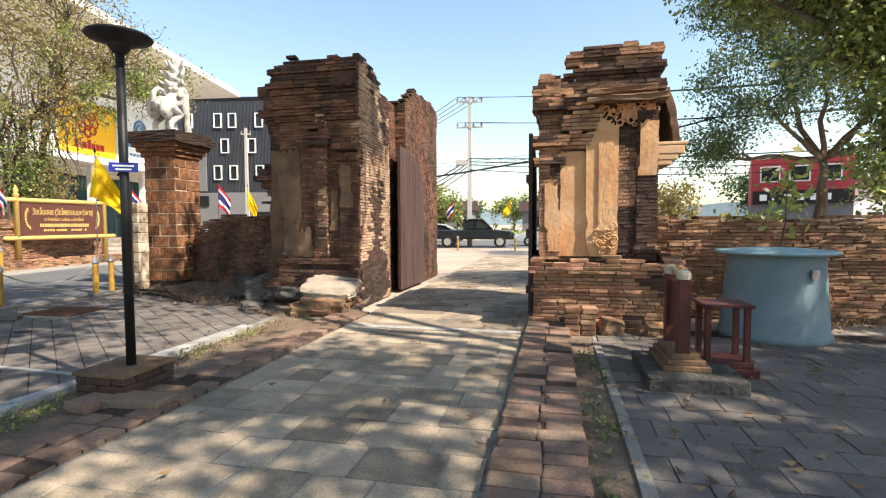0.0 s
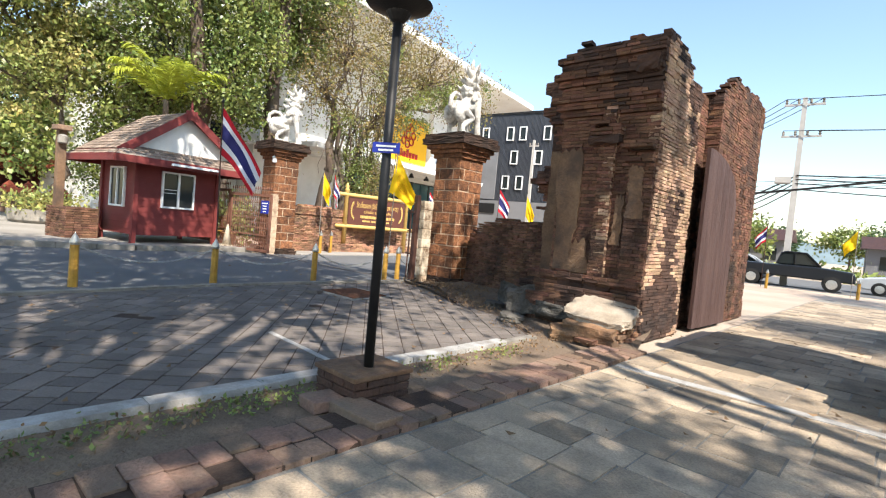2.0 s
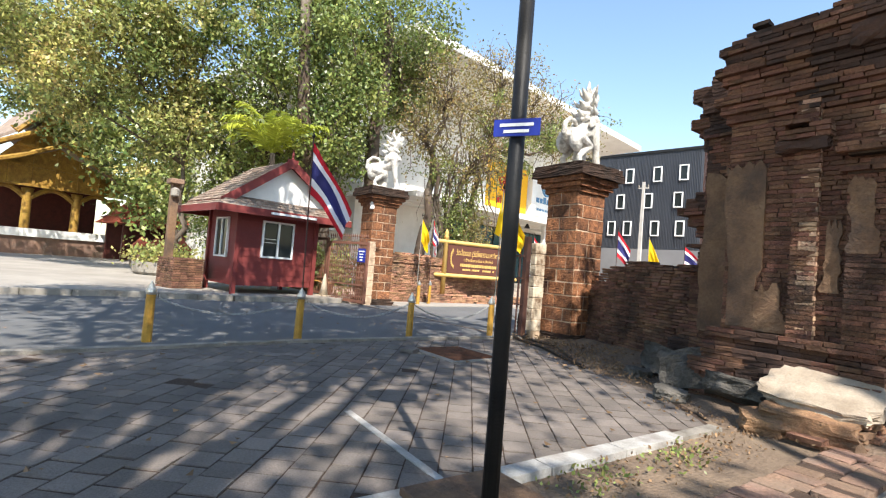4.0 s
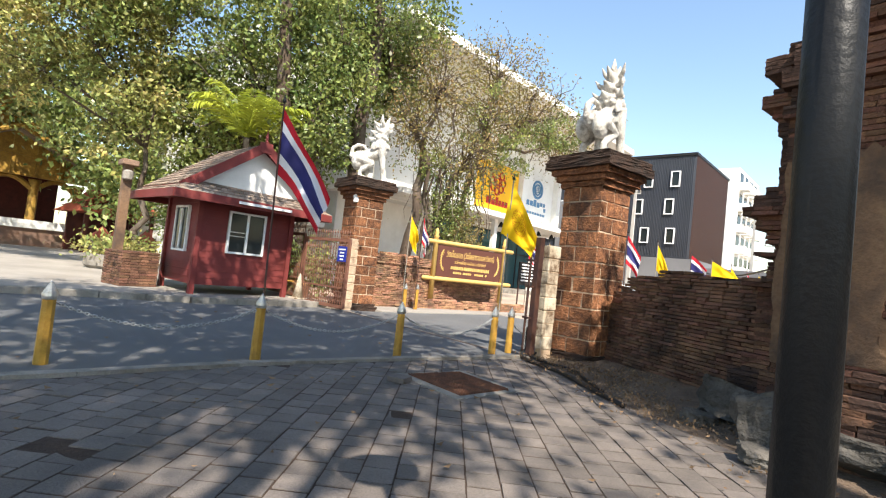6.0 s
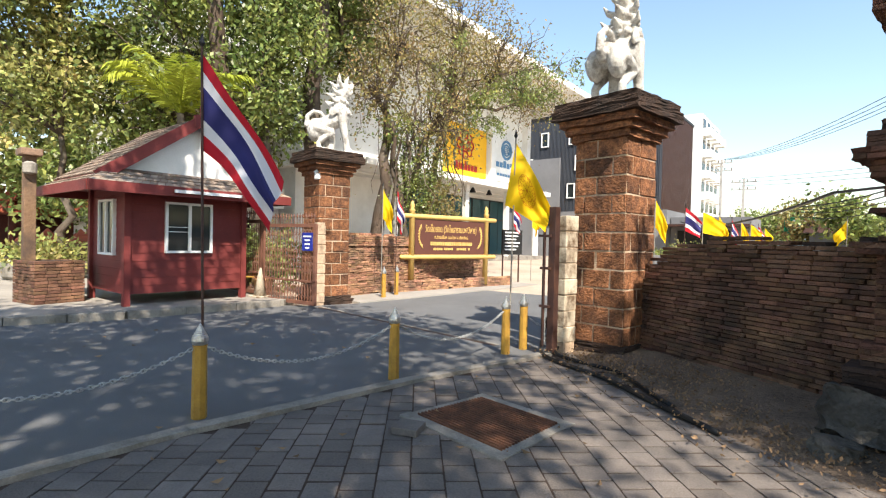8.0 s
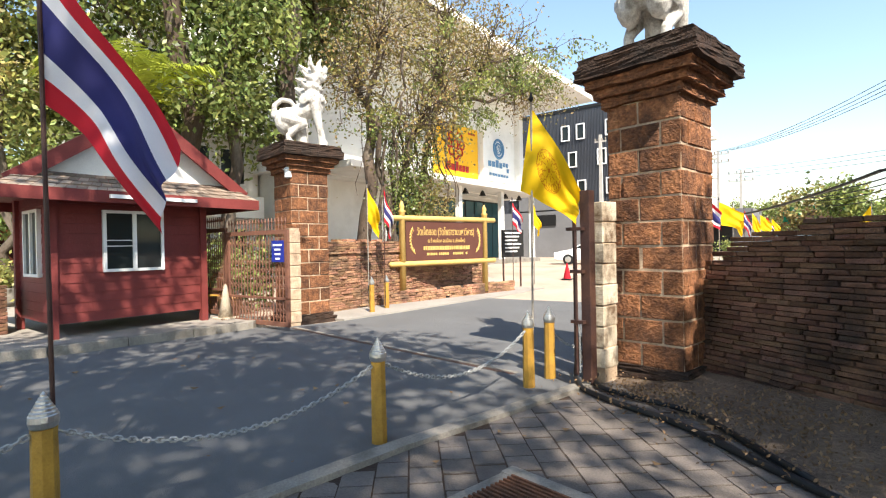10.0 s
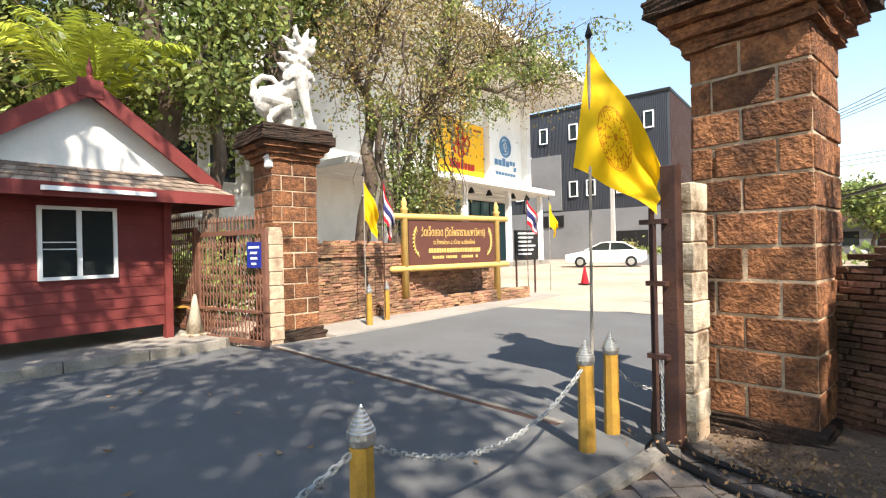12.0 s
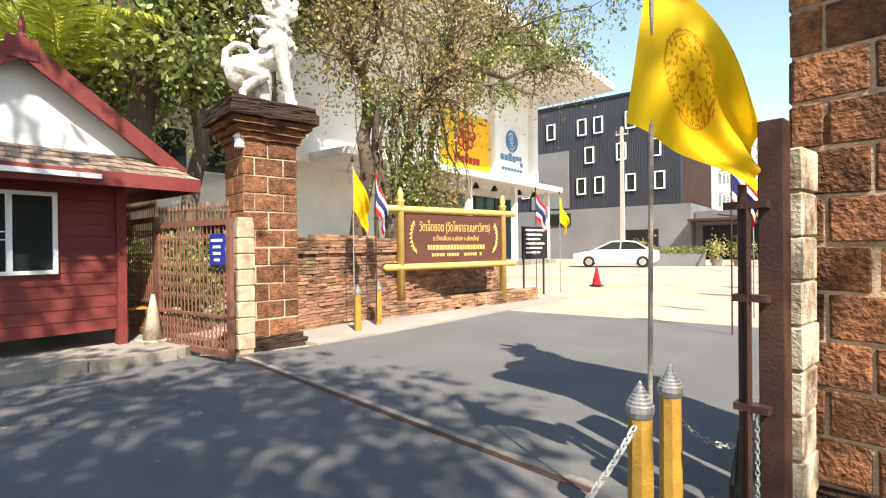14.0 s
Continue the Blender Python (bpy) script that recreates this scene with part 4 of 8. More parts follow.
# ---- laterite pillars ----
def pillar(name, label, x, y, rz, h, seed):
    th = thing(name, pose(x, y, 0, 0, 0, rz), label, "pillar", "gate pillars")
    rs = np.random.RandomState(seed)
    w = 0.41
    boxed("core", -w + 0.009, w - 0.009, -w + 0.009, w - 0.009, 0.0, h - 0.3, JOINT, th, "pale mortar joints")
    mats = []
    z, row = 0.16, 0
    n = round((h - 0.16 - 0.55) / 0.268)
    ch = (h - 0.16 - 0.55) / n
    for row in range(n):
        cuts = ((0, 0.36, 0.82), (0, 0.16, 0.60, 0.82))[row % 2]
        for side in range(4):
            r = Matrix.Rotation(side * math.pi / 2, 4, "Z")
            for a, b in zip(cuts, cuts[1:]):
                mats.append(r @ block(-w + (a + b) / 2, -w + 0.10 - 0.004 + rs.normal(0, 0.004), z + ch / 2, b - a - 0.022, 0.20, ch - 0.022, rs.normal(0, 0.006), rs.normal(0, 0.006)))
        z += ch
    meshes = [unit_block("block", 0.018, LATERITE, s, 0.03) for s in range(8)]
    pieces("block", mats, meshes, th, rs)
    # foot and stepped cap
    bm = bmesh.new()
    box(bm, -w - 0.10, w + 0.10, -w - 0.10, w + 0.10, -0.05, 0.10)
    box(bm, -w - 0.05, w + 0.05, -w - 0.05, w + 0.05, 0.10, 0.17)
    bmesh.ops.subdivide_edges(bm, edges=bm.edges[:], cuts=4, use_grid_fill=True)
    for v in bm.verts:
        v.co += Vector(rs.uniform(-0.014, 0.014, 3))
    part("foot", bm, LATERITE_DARK, th)
    zc = h - 0.56
    for k, (o, dz) in enumerate(((0.05, 0.10), (0.11, 0.10), (0.18, 0.10), (0.26, 0.15), (0.23, 0.11))):
        bm = bmesh.new()
        box(bm, -w - o, w + o, -w - o, w + o, zc, zc + dz - 0.004)
        bmesh.ops.subdivide_edges(bm, edges=bm.edges[:], cuts=6, use_grid_fill=True)
        for v in bm.verts:
            v.co += Vector(rs.uniform(-0.012, 0.012, 3))
        part("cap_course", bm, LATERITE_DARK if k > 2 else LATERITE, th)
        zc += dz
    return th


pillar("gate_pillar", "square laterite gate pillar with a blackened stepped cap", -6.39, 11.40, -10.5, 3.60, 1)
pillar("gate_pillar", "square laterite gate pillar with a small lamp on its front", -13.77, 12.02, -10.5, 3.66, 2)

# ---- guard hut ----
hut = thing("guard_hut", pose(0, 0, 0), "small red timber guard hut with white gable and shingle roof", "hut")
HX0, HX1, HY0, HY1 = -16.75, -14.80, 7.95, 10.40
boxed("body", HX0 + 0.03, HX1 - 0.03, HY0 + 0.03, HY1 - 0.03, 0.36, 2.62, RED_BOARD, hut)
for k in range(13):
    z = 0.36 + k * 0.165
    bm = bmesh.new()
    for x0, x1, y0, y1 in ((HX1 - 0.03, HX1, HY0, HY1), (HX0, HX0 + 0.03, HY0, HY1), (HX0 + 0.03, HX1 - 0.03, HY0, HY0 + 0.03), (HX0 + 0.03, HX1 - 0.03, HY1 - 0.03, HY1)):
        vs = box(bm, x0, x1, y0, y1, z, z + 0.160)
    for v in bm.verts:
        if v.co.z > z + 0.1:
            v.co.x += 0.010 if v.co.x < HX0 + 0.02 else (-0.010 if v.co.x > HX1 - 0.02 else 0)
            v.co.y += 0.010 if v.co.y < HY0 + 0.02 else (-0.010 if v.co.y > HY1 - 0.02 else 0)
    part("board", bm, RED_BOARD, hut)
for x, y in ((HX0, HY0), (HX1, HY0), (HX0, HY1), (HX1, HY1)):
    boxed("corner_post", x - 0.06, x + 0.06, y - 0.06, y + 0.06, 0.13, 2.62, RED_BOARD, hut)


def sliding_window(parent, m, w, h):
    """A two-pane sliding window on the plane y = 0, seen from -y."""
    bm = bmesh.new()
    f = 0.05
    for a in ((0, w, 0, f), (0, w, h - f, h), (0, f, f, h - f), (w - f, w, f, h - f), (w / 2 - 0.03, w / 2 + 0.03, f, h - f)):
        box(bm, a[0], a[1], -0.05, 0.03, a[2], a[3], m)
    fr = part("window_frame", bm, WHITE_FRAME, parent, "white aluminium frame")
    for a in (f, w / 2 + 0.03):
        boxed("pane", a, a + w / 2 - f - 0.03, -0.012, 0.0, f, h - f, DARK_GLASS, fr, "", m)
    return fr


win = sliding_window(hut, pose(HX1 + 0.01, 8.66, 1.18, 0, 0, 90), 0.99, 1.07)
bm = bmesh.new()
for z in (1.62, 1.72):
    box(bm, HX1 + 0.03, HX1 + 0.04, 8.72, 9.13, z, z + 0.015)
part("bar", bm, WHITE_FRAME, win)
sliding_window(hut, pose(-16.2, HY0 - 0.01, 1.12, 0, 0, 0), 0.85, 1.15)
boxed("lamp_tube", -14.12, -14.06, 8.55, 9.95, 2.40, 2.46, WHITE_FRAME, hut, "white fluorescent tube fitting")
# skirt roof, eave boards
EX0, EX1, EY0, EY1, EZ = -17.35, -14.15, 7.10, 11.25, 2.50
IX0, IX1, IY0, IY1, IZ = -16.9, -14.72, 7.62, 10.88, 2.83
bm = bmesh.new()
o = [bm.verts.new(p) for p in ((EX0, EY0, EZ), (EX1, EY0, EZ), (EX1, EY1, EZ), (EX0, EY1, EZ))]
i_ = [bm.verts.new(p) for p in ((IX0, IY0, IZ), (IX1, IY0, IZ), (IX1, IY1, IZ), (IX0, IY1, IZ))]
for k in range(4):
    bm.faces.new((o[k], o[(k + 1) % 4], i_[(k + 1) % 4], i_[k]))
bm.faces.new(i_)
bm.faces.new(o[::-1])
part("skirt_roof", bm, RED_BOARD, hut)
bm = bmesh.new()
for a in ((EX1 - 0.03, EX1 + 0.02, EY0, EY1), (EX0 - 0.02, EX0 + 0.03, EY0, EY1), (EX0 + 0.03, EX1 - 0.03, EY0 - 0.02, EY0 + 0.03), (EX0 + 0.03, EX1 - 0.03, EY1 - 0.03, EY1 + 0.02)):
    box(bm, *a, EZ - 0.17, EZ + 0.02)
part("eave_board", bm, RED_BOARD, hut)


def shingles(name, p0, p1, q0, q1, parent, rows, width=0.13, seed=1, lift=0.02):
    """Overlapping shingles on the slope from the eave p0-p1 up to q0-q1."""
    rs = np.random.RandomState(seed)
    p0, p1, q0, q1 = (np.array(a, float) for a in (p0, p1, q0, q1))
    nrm = np.cross(p1 - p0, q0 - p0)
    nrm /= np.linalg.norm(nrm)
    v, f = [], []
    for j in range(rows):
        a, b = j / rows, min(1.0, (j + 1.35) / rows)
        l0, l1, u0, u1 = p0 + (q0 - p0) * a, p1 + (q1 - p1) * a, p0 + (q0 - p0) * b, p1 + (q1 - p1) * b
        n = max(1, int(np.linalg.norm(l1 - l0) / width))
        for i in range(n):
            s0, s1 = i / n + 0.006 / n * 5, (i + 1) / n - 0.006 / n * 5
            up = nrm * (lift + rs.uniform(0, 0.012))
            drop = rs.uniform(-0.03, 0.03)
            a0, a1 = l0 + (l1 - l0) * s0 + up + (q0 - p0) / rows * drop, l0 + (l1 - l0) * s1 + up + (q0 - p0) / rows * drop
            b0, b1 = u0 + (u1 - u0) * s0 + nrm * 0.004, u0 + (u1 - u0) * s1 + nrm * 0.004
            k = len(v)
            v += [a0, a1, b1, b0, a0 - nrm * 0.018, a1 - nrm * 0.018]
            f += [(k, k + 1, k + 2, k + 3), (k + 4, k + 5, k + 1, k)]
    return quads(name, v, f, SHINGLE, parent)


for n, (a, b, c, d) in enumerate((((EX1, EY0, EZ), (EX1, EY1, EZ), (IX1, IY0, IZ), (IX1, IY1, IZ)), ((EX0, EY0, EZ), (EX1, EY0, EZ), (IX0, IY0, IZ), (IX1, IY0, IZ)),
                                  ((EX1, EY1, EZ), (EX0, EY1, EZ), (IX1, IY1, IZ), (IX0, IY1, IZ)))):
    shingles("shingles", a, b, c, d, hut, 4, 0.14, n)
# gable roof, its ridge along x
RY, RZ, GX = 9.25, 4.02, -14.62
bm = bmesh.new()
t = [bm.verts.new(p) for p in ((GX - 0.10, IY0, IZ), (GX - 0.10, IY1, IZ), (GX - 0.10, RY, RZ - 0.08))]
b = [bm.verts.new(p) for p in ((IX0, IY0, IZ), (IX0, IY1, IZ), (IX0, RY, RZ - 0.08))]
bm.faces.new(t)
bm.faces.new(b[::-1])
for i in range(3):
    bm.faces.new((t[i], b[i], b[(i + 1) % 3], t[(i + 1) % 3]))
part("gable", bm, WHITE_WALL, hut, "white gable panel")
for y, s in ((IY0 - 0.28, -1), (IY1 + 0.28, 1)):
    zl = IZ - 0.20
    bm = bmesh.new()
    a = [bm.verts.new(p) for p in ((GX + 0.10, y, zl), (GX + 0.10, RY, RZ), (IX0 - 0.2, RY, RZ), (IX0 - 0.2, y, zl))]
    fc = bm.faces.new(a)
    r = bmesh.ops.extrude_face_region(bm, geom=[fc])
    bmesh.ops.translate(bm, vec=(0, 0, 0.05), verts=[q for q in r["geom"] if isinstance(q, bmesh.types.BMVert)])
    part("roof_slope", bm, RED_BOARD, hut)
    e0, e1 = (GX + 0.10, y, zl + 0.05), (IX0 - 0.2, y, zl + 0.05)
    r0, r1 = (GX + 0.10, RY, RZ + 0.05), (IX0 - 0.2, RY, RZ + 0.05)
    if s < 0:
        e0, e1, r0, r1 = e1, e0, r1, r0
    shingles("shingles", e0, e1, r0, r1, hut, 12, 0.14, 7)
    bm = bmesh.new()
    d = Vector((0, RY - y, RZ - zl))
    n2 = Vector((0, -d.z, d.y)).normalized() * (-1 if s > 0 else 1)
    n2 = n2 if n2.z > 0 else -n2
    c = [Vector((GX + 0.10, y, zl)), Vector((GX + 0.10, RY, RZ))]
    vs = [bm.verts.new(p) for p in (c[0] - n2 * 0.13, c[1] - n2 * 0.13, c[1] + n2 * 0.09, c[0] + n2 * 0.09)]
    fc = bm.faces.new(vs)
    r = bmesh.ops.extrude_face_region(bm, geom=[fc])
    bmesh.ops.translate(bm, vec=(0.06, 0, 0), verts=[q for q in r["geom"] if isinstance(q, bmesh.types.BMVert)])
    part("bargeboard", bm, RED_BOARD, hut)
bm = bmesh.new()
lathe(bm, ((0.05, 0), (0.06, 0.08), (0.03, 0.12), (0.045, 0.2), (0.012, 0.34), (0.004, 0.42)), 8, pose(GX + 0.12, RY, RZ + 0.02))
part("finial", bm, RED_BOARD, hut)
boxed("ridge_block", GX + 0.09, GX + 0.175, RY - 0.16, RY + 0.16, RZ - 0.19, RZ + 0.08, RED_BOARD, hut, bevel=0.01)

# ---- white office building ----
office = thing("office_building", pose(0, 0, 0), "white modern office building with wide overhanging roof", "building")
FX = -24.5
boxed("wall", -36, FX, 19, 41.3, 5.2, 12.6, WHITE_WALL, office)
boxed("wall", -36, FX - 1.2, 19.5, 40.8, -0.1, 5.2, WHITE_WALL, office)
bm = bmesh.new()
vs = box(bm, -37, -19.5, 18, 44.9, 12.62, 13.1)
for v in vs:
    if v.co.x > -20:
        v.co.z += 0.35
    if v.co.x < -30:
        v.co.z -= 0.0
part("roof", bm, WHITE_WALL, office, bevel=0.05)
boxed("canopy", FX - 0.5, -22.0, 21, 41.0, 5.28, 5.62, WHITE_WALL, office, bevel=0.03)
boxed("base_step", FX - 1.2, -22.6, 22, 41.0, -0.1, 0.55, KERB, office, "pale tiled entrance step")
for y in (28.9, 35.25, 40.6):
    boxed("column", FX - 0.02, FX + 0.5, y, y + 0.55, 5.62, 12.6, WHITE_WALL, office)
for y in (24, 30.5, 35.6, 40.2):
    boxed("column", -23.1, -22.8, y, y + 0.35, 0.5, 5.28, WHITE_WALL, office)
gl = None
for y in np.arange(27.85, 40, 2.45):
    fr = boxed("window_frame", FX - 1.22, FX - 1.12, y, y + 2.4, 0.5, 4.9, BLACK_STEEL, office)
    for k, (za, zb) in enumerate(((0.6, 3.3), (3.4, 4.8))):
        for h2 in range(2):
            boxed("pane", FX - 1.11, FX - 1.09, y + 0.06 + h2 * 1.16, y + 1.15 + h2 * 1.16, za, zb, TEAL_GLASS, fr)
for y in (31.5, 33.5, 36.5, 38.5):
    bm = bmesh.new()
    lathe(bm, ((0.05, 0.35), (0.10, 0.28), (0.22, 0.02), (0.20, 0.0)), 12, pose(-23.0, y, 4.85))
    part("lantern", bm, BLACK_STEEL, office)
# boards on the front
yb = thing("advertising_board", pose(FX + 0.05, 29.45, 6.2, 0, 0, 90), "large yellow board with a dark red knot emblem", "sign board")
boxed("panel", 0, 5.6, -0.12, 0, 0, 3.45, YELLOW_BOARD, yb)
for cx, cz in ((0, 0.62), (0.62, 0), (0, -0.62), (-0.62, 0), (0.42, 0.42), (-0.42, 0.42), (0.42, -0.42), (-0.42, -0.42), (0, 0)):
    bm = bmesh.new()
    tube(bm, [(2.9 + cx * 1.15 + 0.27 * math.cos(a * math.pi / 8), -0.15, 2.1 + cz * 1.15 + 0.27 * math.sin(a * math.pi / 8)) for a in range(17)], 0.06, 6)
    part("emblem_ring", bm, RED_PRINT, yb)
x = 1.75
for w, h in ((0.34, 0.55), (0.12, 0.62), (0.40, 0.42), (0.30, 0.62), (0.30, 0.42), (0.30, 0.42), (0.34, 0.42)):
    boxed("letter_bar", x, x + w, -0.15, -0.121, 0.35, 0.35 + h, RED_PRINT, yb)
    x += w + 0.09
for k in range(3):
    boxed("letter_bar", 4.4 + k * 0.3, 4.62 + k * 0.3, -0.15, -0.121, 3.0, 3.12, RED_PRINT, yb)
wbd = thing("advertising_board", pose(FX + 0.05, 35.95, 6.3, 0, 0, 90), "white board with a round grey-blue emblem", "sign board")
boxed("panel", 0, 3.8, -0.12, 0, 0, 3.4, WHITE_WALL, wbd)
for r, wdt in ((0.68, 0.10), (0.42, 0.07)):
    bm = bmesh.new()
    tube(bm, [(1.9 + r * math.cos(a * math.pi / 12), -0.14, 2.45 + r * math.sin(a * math.pi / 12)) for a in range(25)], wdt, 6)
    part("emblem_ring", bm, BLUE_PRINT, wbd)
for k in range(4):
    bm = bmesh.new()
    tube(bm, [(1.45 + q * 0.15, -0.14, 2.25 + k * 0.14 + 0.05 * math.sin(q * 2 + k)) for q in range(7)], 0.035, 5)
    part("emblem_wave", bm, BLUE_PRINT, wbd)
x = 0.45
for w, h, z in ((0.4, 0.4, 1.05), (0.4, 0.4, 1.05), (0.4, 0.55, 1.05), (0.4, 0.4, 1.05), (0.3, 0.3, 1.2), (0.3, 0.3, 1.2), (0.3, 0.3, 0.8)):
    boxed("letter_bar", min(x, 3.1), min(x, 3.1) + w, -0.15, -0.121, z, z + h, BLUE_PRINT, wbd)
    x += w + 0.12
for k in range(7):
    boxed("letter_bar", 0.6 + k * 0.4, 0.88 + k * 0.4, -0.15, -0.121, 0.4, 0.58, BLUE_PRINT, wbd)

# older white block further along the wall
block_b = thing("apartment_block", pose(0, 0, 0), "older white block with balconies behind the trees", "building")
boxed("wall", -40, -27, 13.6, 19.4, -0.1, 11.5, WHITE_WALL, block_b)
boxed("roof", -40.5, -26.3, 13.2, 19.4, 11.5, 11.8, WHITE_WALL, block_b)
for fl in range(3):
    z = 0.4 + fl * 3.7
    boxed("balcony", -27, -25.9, 14, 19, z + 2.6, z + 2.85, WHITE_WALL, block_b)
    boxed("parapet", -26.0, -25.9, 14, 19, z + 2.85, z + 3.6, WHITE_WALL, block_b)
    for y in (14.0, 15.7, 17.4):
        fr = boxed("window", -27.02, -26.93, y, y + 1.3, z + 0.5, z + 2.2, WHITE_FRAME, block_b)
        boxed("pane", -26.93, -26.92, y + 0.08, y + 1.22, z + 0.58, z + 2.12, DARK_GLASS, fr)

# ---- charcoal clad building ----
clad = thing("clad_building", pose(0, 0, 0), "four-storey building in charcoal ribbed metal cladding", "building")
boxed("wall", -34, -16.5, 52.1, 64, 4.9, 14.6, CLADDING, clad)
boxed("ground_floor", -36, -15.9, 51.9, 64, -0.2, 4.86, GREY_WALL, clad, "grey rendered ground floor")
boxed("parapet", -34.1, -16.4, 51.95, 64.1, 14.6, 14.85, BLACK_STEEL, clad)
bm = bmesh.new()
for k in range(116):
    x = -33.95 + k * 0.15
    box(bm, x, x + 0.06, 52.04, 52.1, 4.9, 14.6)
part("ribs", bm, CLADDING, clad)
bm = bmesh.new()
for k in range(58):
    y = 52.2 + k * 0.2
    box(bm, -16.5, -16.44, y, y + 0.08, 4.9, 14.6)
part("side_ribs", bm, BROWN_STEEL, clad, "brown ribbed side")
for z, cols in ((11.65, (-31.0, -28.2, -25.1, -23.55, -20.7, -18.2)), (9.0, (-30.0, -24.4, -21.5, -18.6)), (6.2, (-31.0, -25.2, -23.5, -20.7, -18.3))):
    for x in cols:
        bm = bmesh.new()
        for a in ((0, 0.85, 0, 0.10), (0, 0.85, 1.42, 1.52), (0, 0.10, 0.1, 1.42), (0.75, 0.85, 0.1, 1.42)):
            box(bm, x - 0.42 + a[0], x - 0.42 + a[1], 51.9, 52.06, z + a[2], z + a[3])
        w = part("window", bm, WHITE_FRAME, clad, "white framed window")
        boxed("pane", x - 0.32, x + 0.33, 52.0, 52.03, z + 0.1, z + 1.42, DARK_GLASS, w)
boxed("louvre_panel", -30.3, -26.4, 51.85, 52.03, 5.0, 10.4, GREY_WALL, clad)
boxed("doorway", -21.5, -18.4, 51.8, 51.92, 0.0, 2.8, BLACK_STEEL, clad)
boxed("opening", -29.0, -26.2, 51.8, 51.92, 3.4, 4.5, BLACK_STEEL, clad)
bm = bmesh.new()
for k in range(7):
    tube(bm, [(-28.8 + k * 0.6, 55, 14.8), (-28.8 + k * 0.6, 55, 16.2), (-28.8 + k * 0.6, 57, 15.6)], 0.05, 5)
for y, z in ((55, 16.2), (56, 15.9), (57, 15.6), (55, 15.4)):
    tube(bm, [(-28.8, y, z), (-25.2, y, z)], 0.05, 5)
part("roof_frame", bm, KERB, clad, "grey steel frame on the roof")
# roller-shuttered shop beside it, and a tower far behind
shop = thing("shop_house", pose(0, 0, 0), "low dark shop with a lean-to awning", "building")
boxed("wall", -15.8, -9.5, 53, 60, -0.2, 4.2, GREY_WALL, shop)
boxed("awning", -15.9, -9.3, 50.6, 53.4, 3.3, 3.5, BROWN_STEEL, shop)
boxed("doorway", -15.2, -11, 52.9, 53.02, 0, 3.0, BLACK_STEEL, shop)
tower = thing("apartment_tower", pose(0, 0, 0), "tall pale apartment tower with rows of balconies", "building")
boxed("wall", -24, -17.6, 74, 86, 0, 18.5, WHITE_WALL, tower)
for fl in range(6):
    for y in range(4):
        bal = boxed("balcony", -17.6, -16.6, 74.5 + y * 2.8, 76.3 + y * 2.8, 2.2 + fl * 2.7, 3.2 + fl * 2.7, WHITE_WALL, tower)
        boxed("window", -17.62, -17.55, 74.6 + y * 2.8, 76.2 + y * 2.8, 3.2 + fl * 2.7, 4.5 + fl * 2.7, DARK_GLASS, bal)

# ---- trees ----
def leaf_quads(centres, size, rs, droop=0.4):
    n = len(centres)
    d = rs.normal(0, 1, (n, 3))
    d[:, 2] -= droop
    d /= np.linalg.norm(d, axis=1)[:, None]
    s = np.cross(d, rs.normal(0, 1, (n, 3)))
    s /= np.linalg.norm(s, axis=1)[:, None]
    ln = size * rs.uniform(0.6, 1.3, (n, 1))
    v = np.stack((centres, centres + d * ln * 0.5 + s * ln * 0.27, centres + d * ln, centres + d * ln * 0.5 - s * ln * 0.27), 1)
    return v.reshape(-1, 3), np.arange(n * 4).reshape(-1, 4)


def bent(a, b, rs, n=5, wob=0.08):
    a, b = Vector(a), Vector(b)
    d = (b - a).length
    return [a.lerp(b, k / n) + (Vector(rs.normal(0, wob * d / n * 1.2, 3)) if 0 < k < n else Vector()) for k in range(n + 1)]


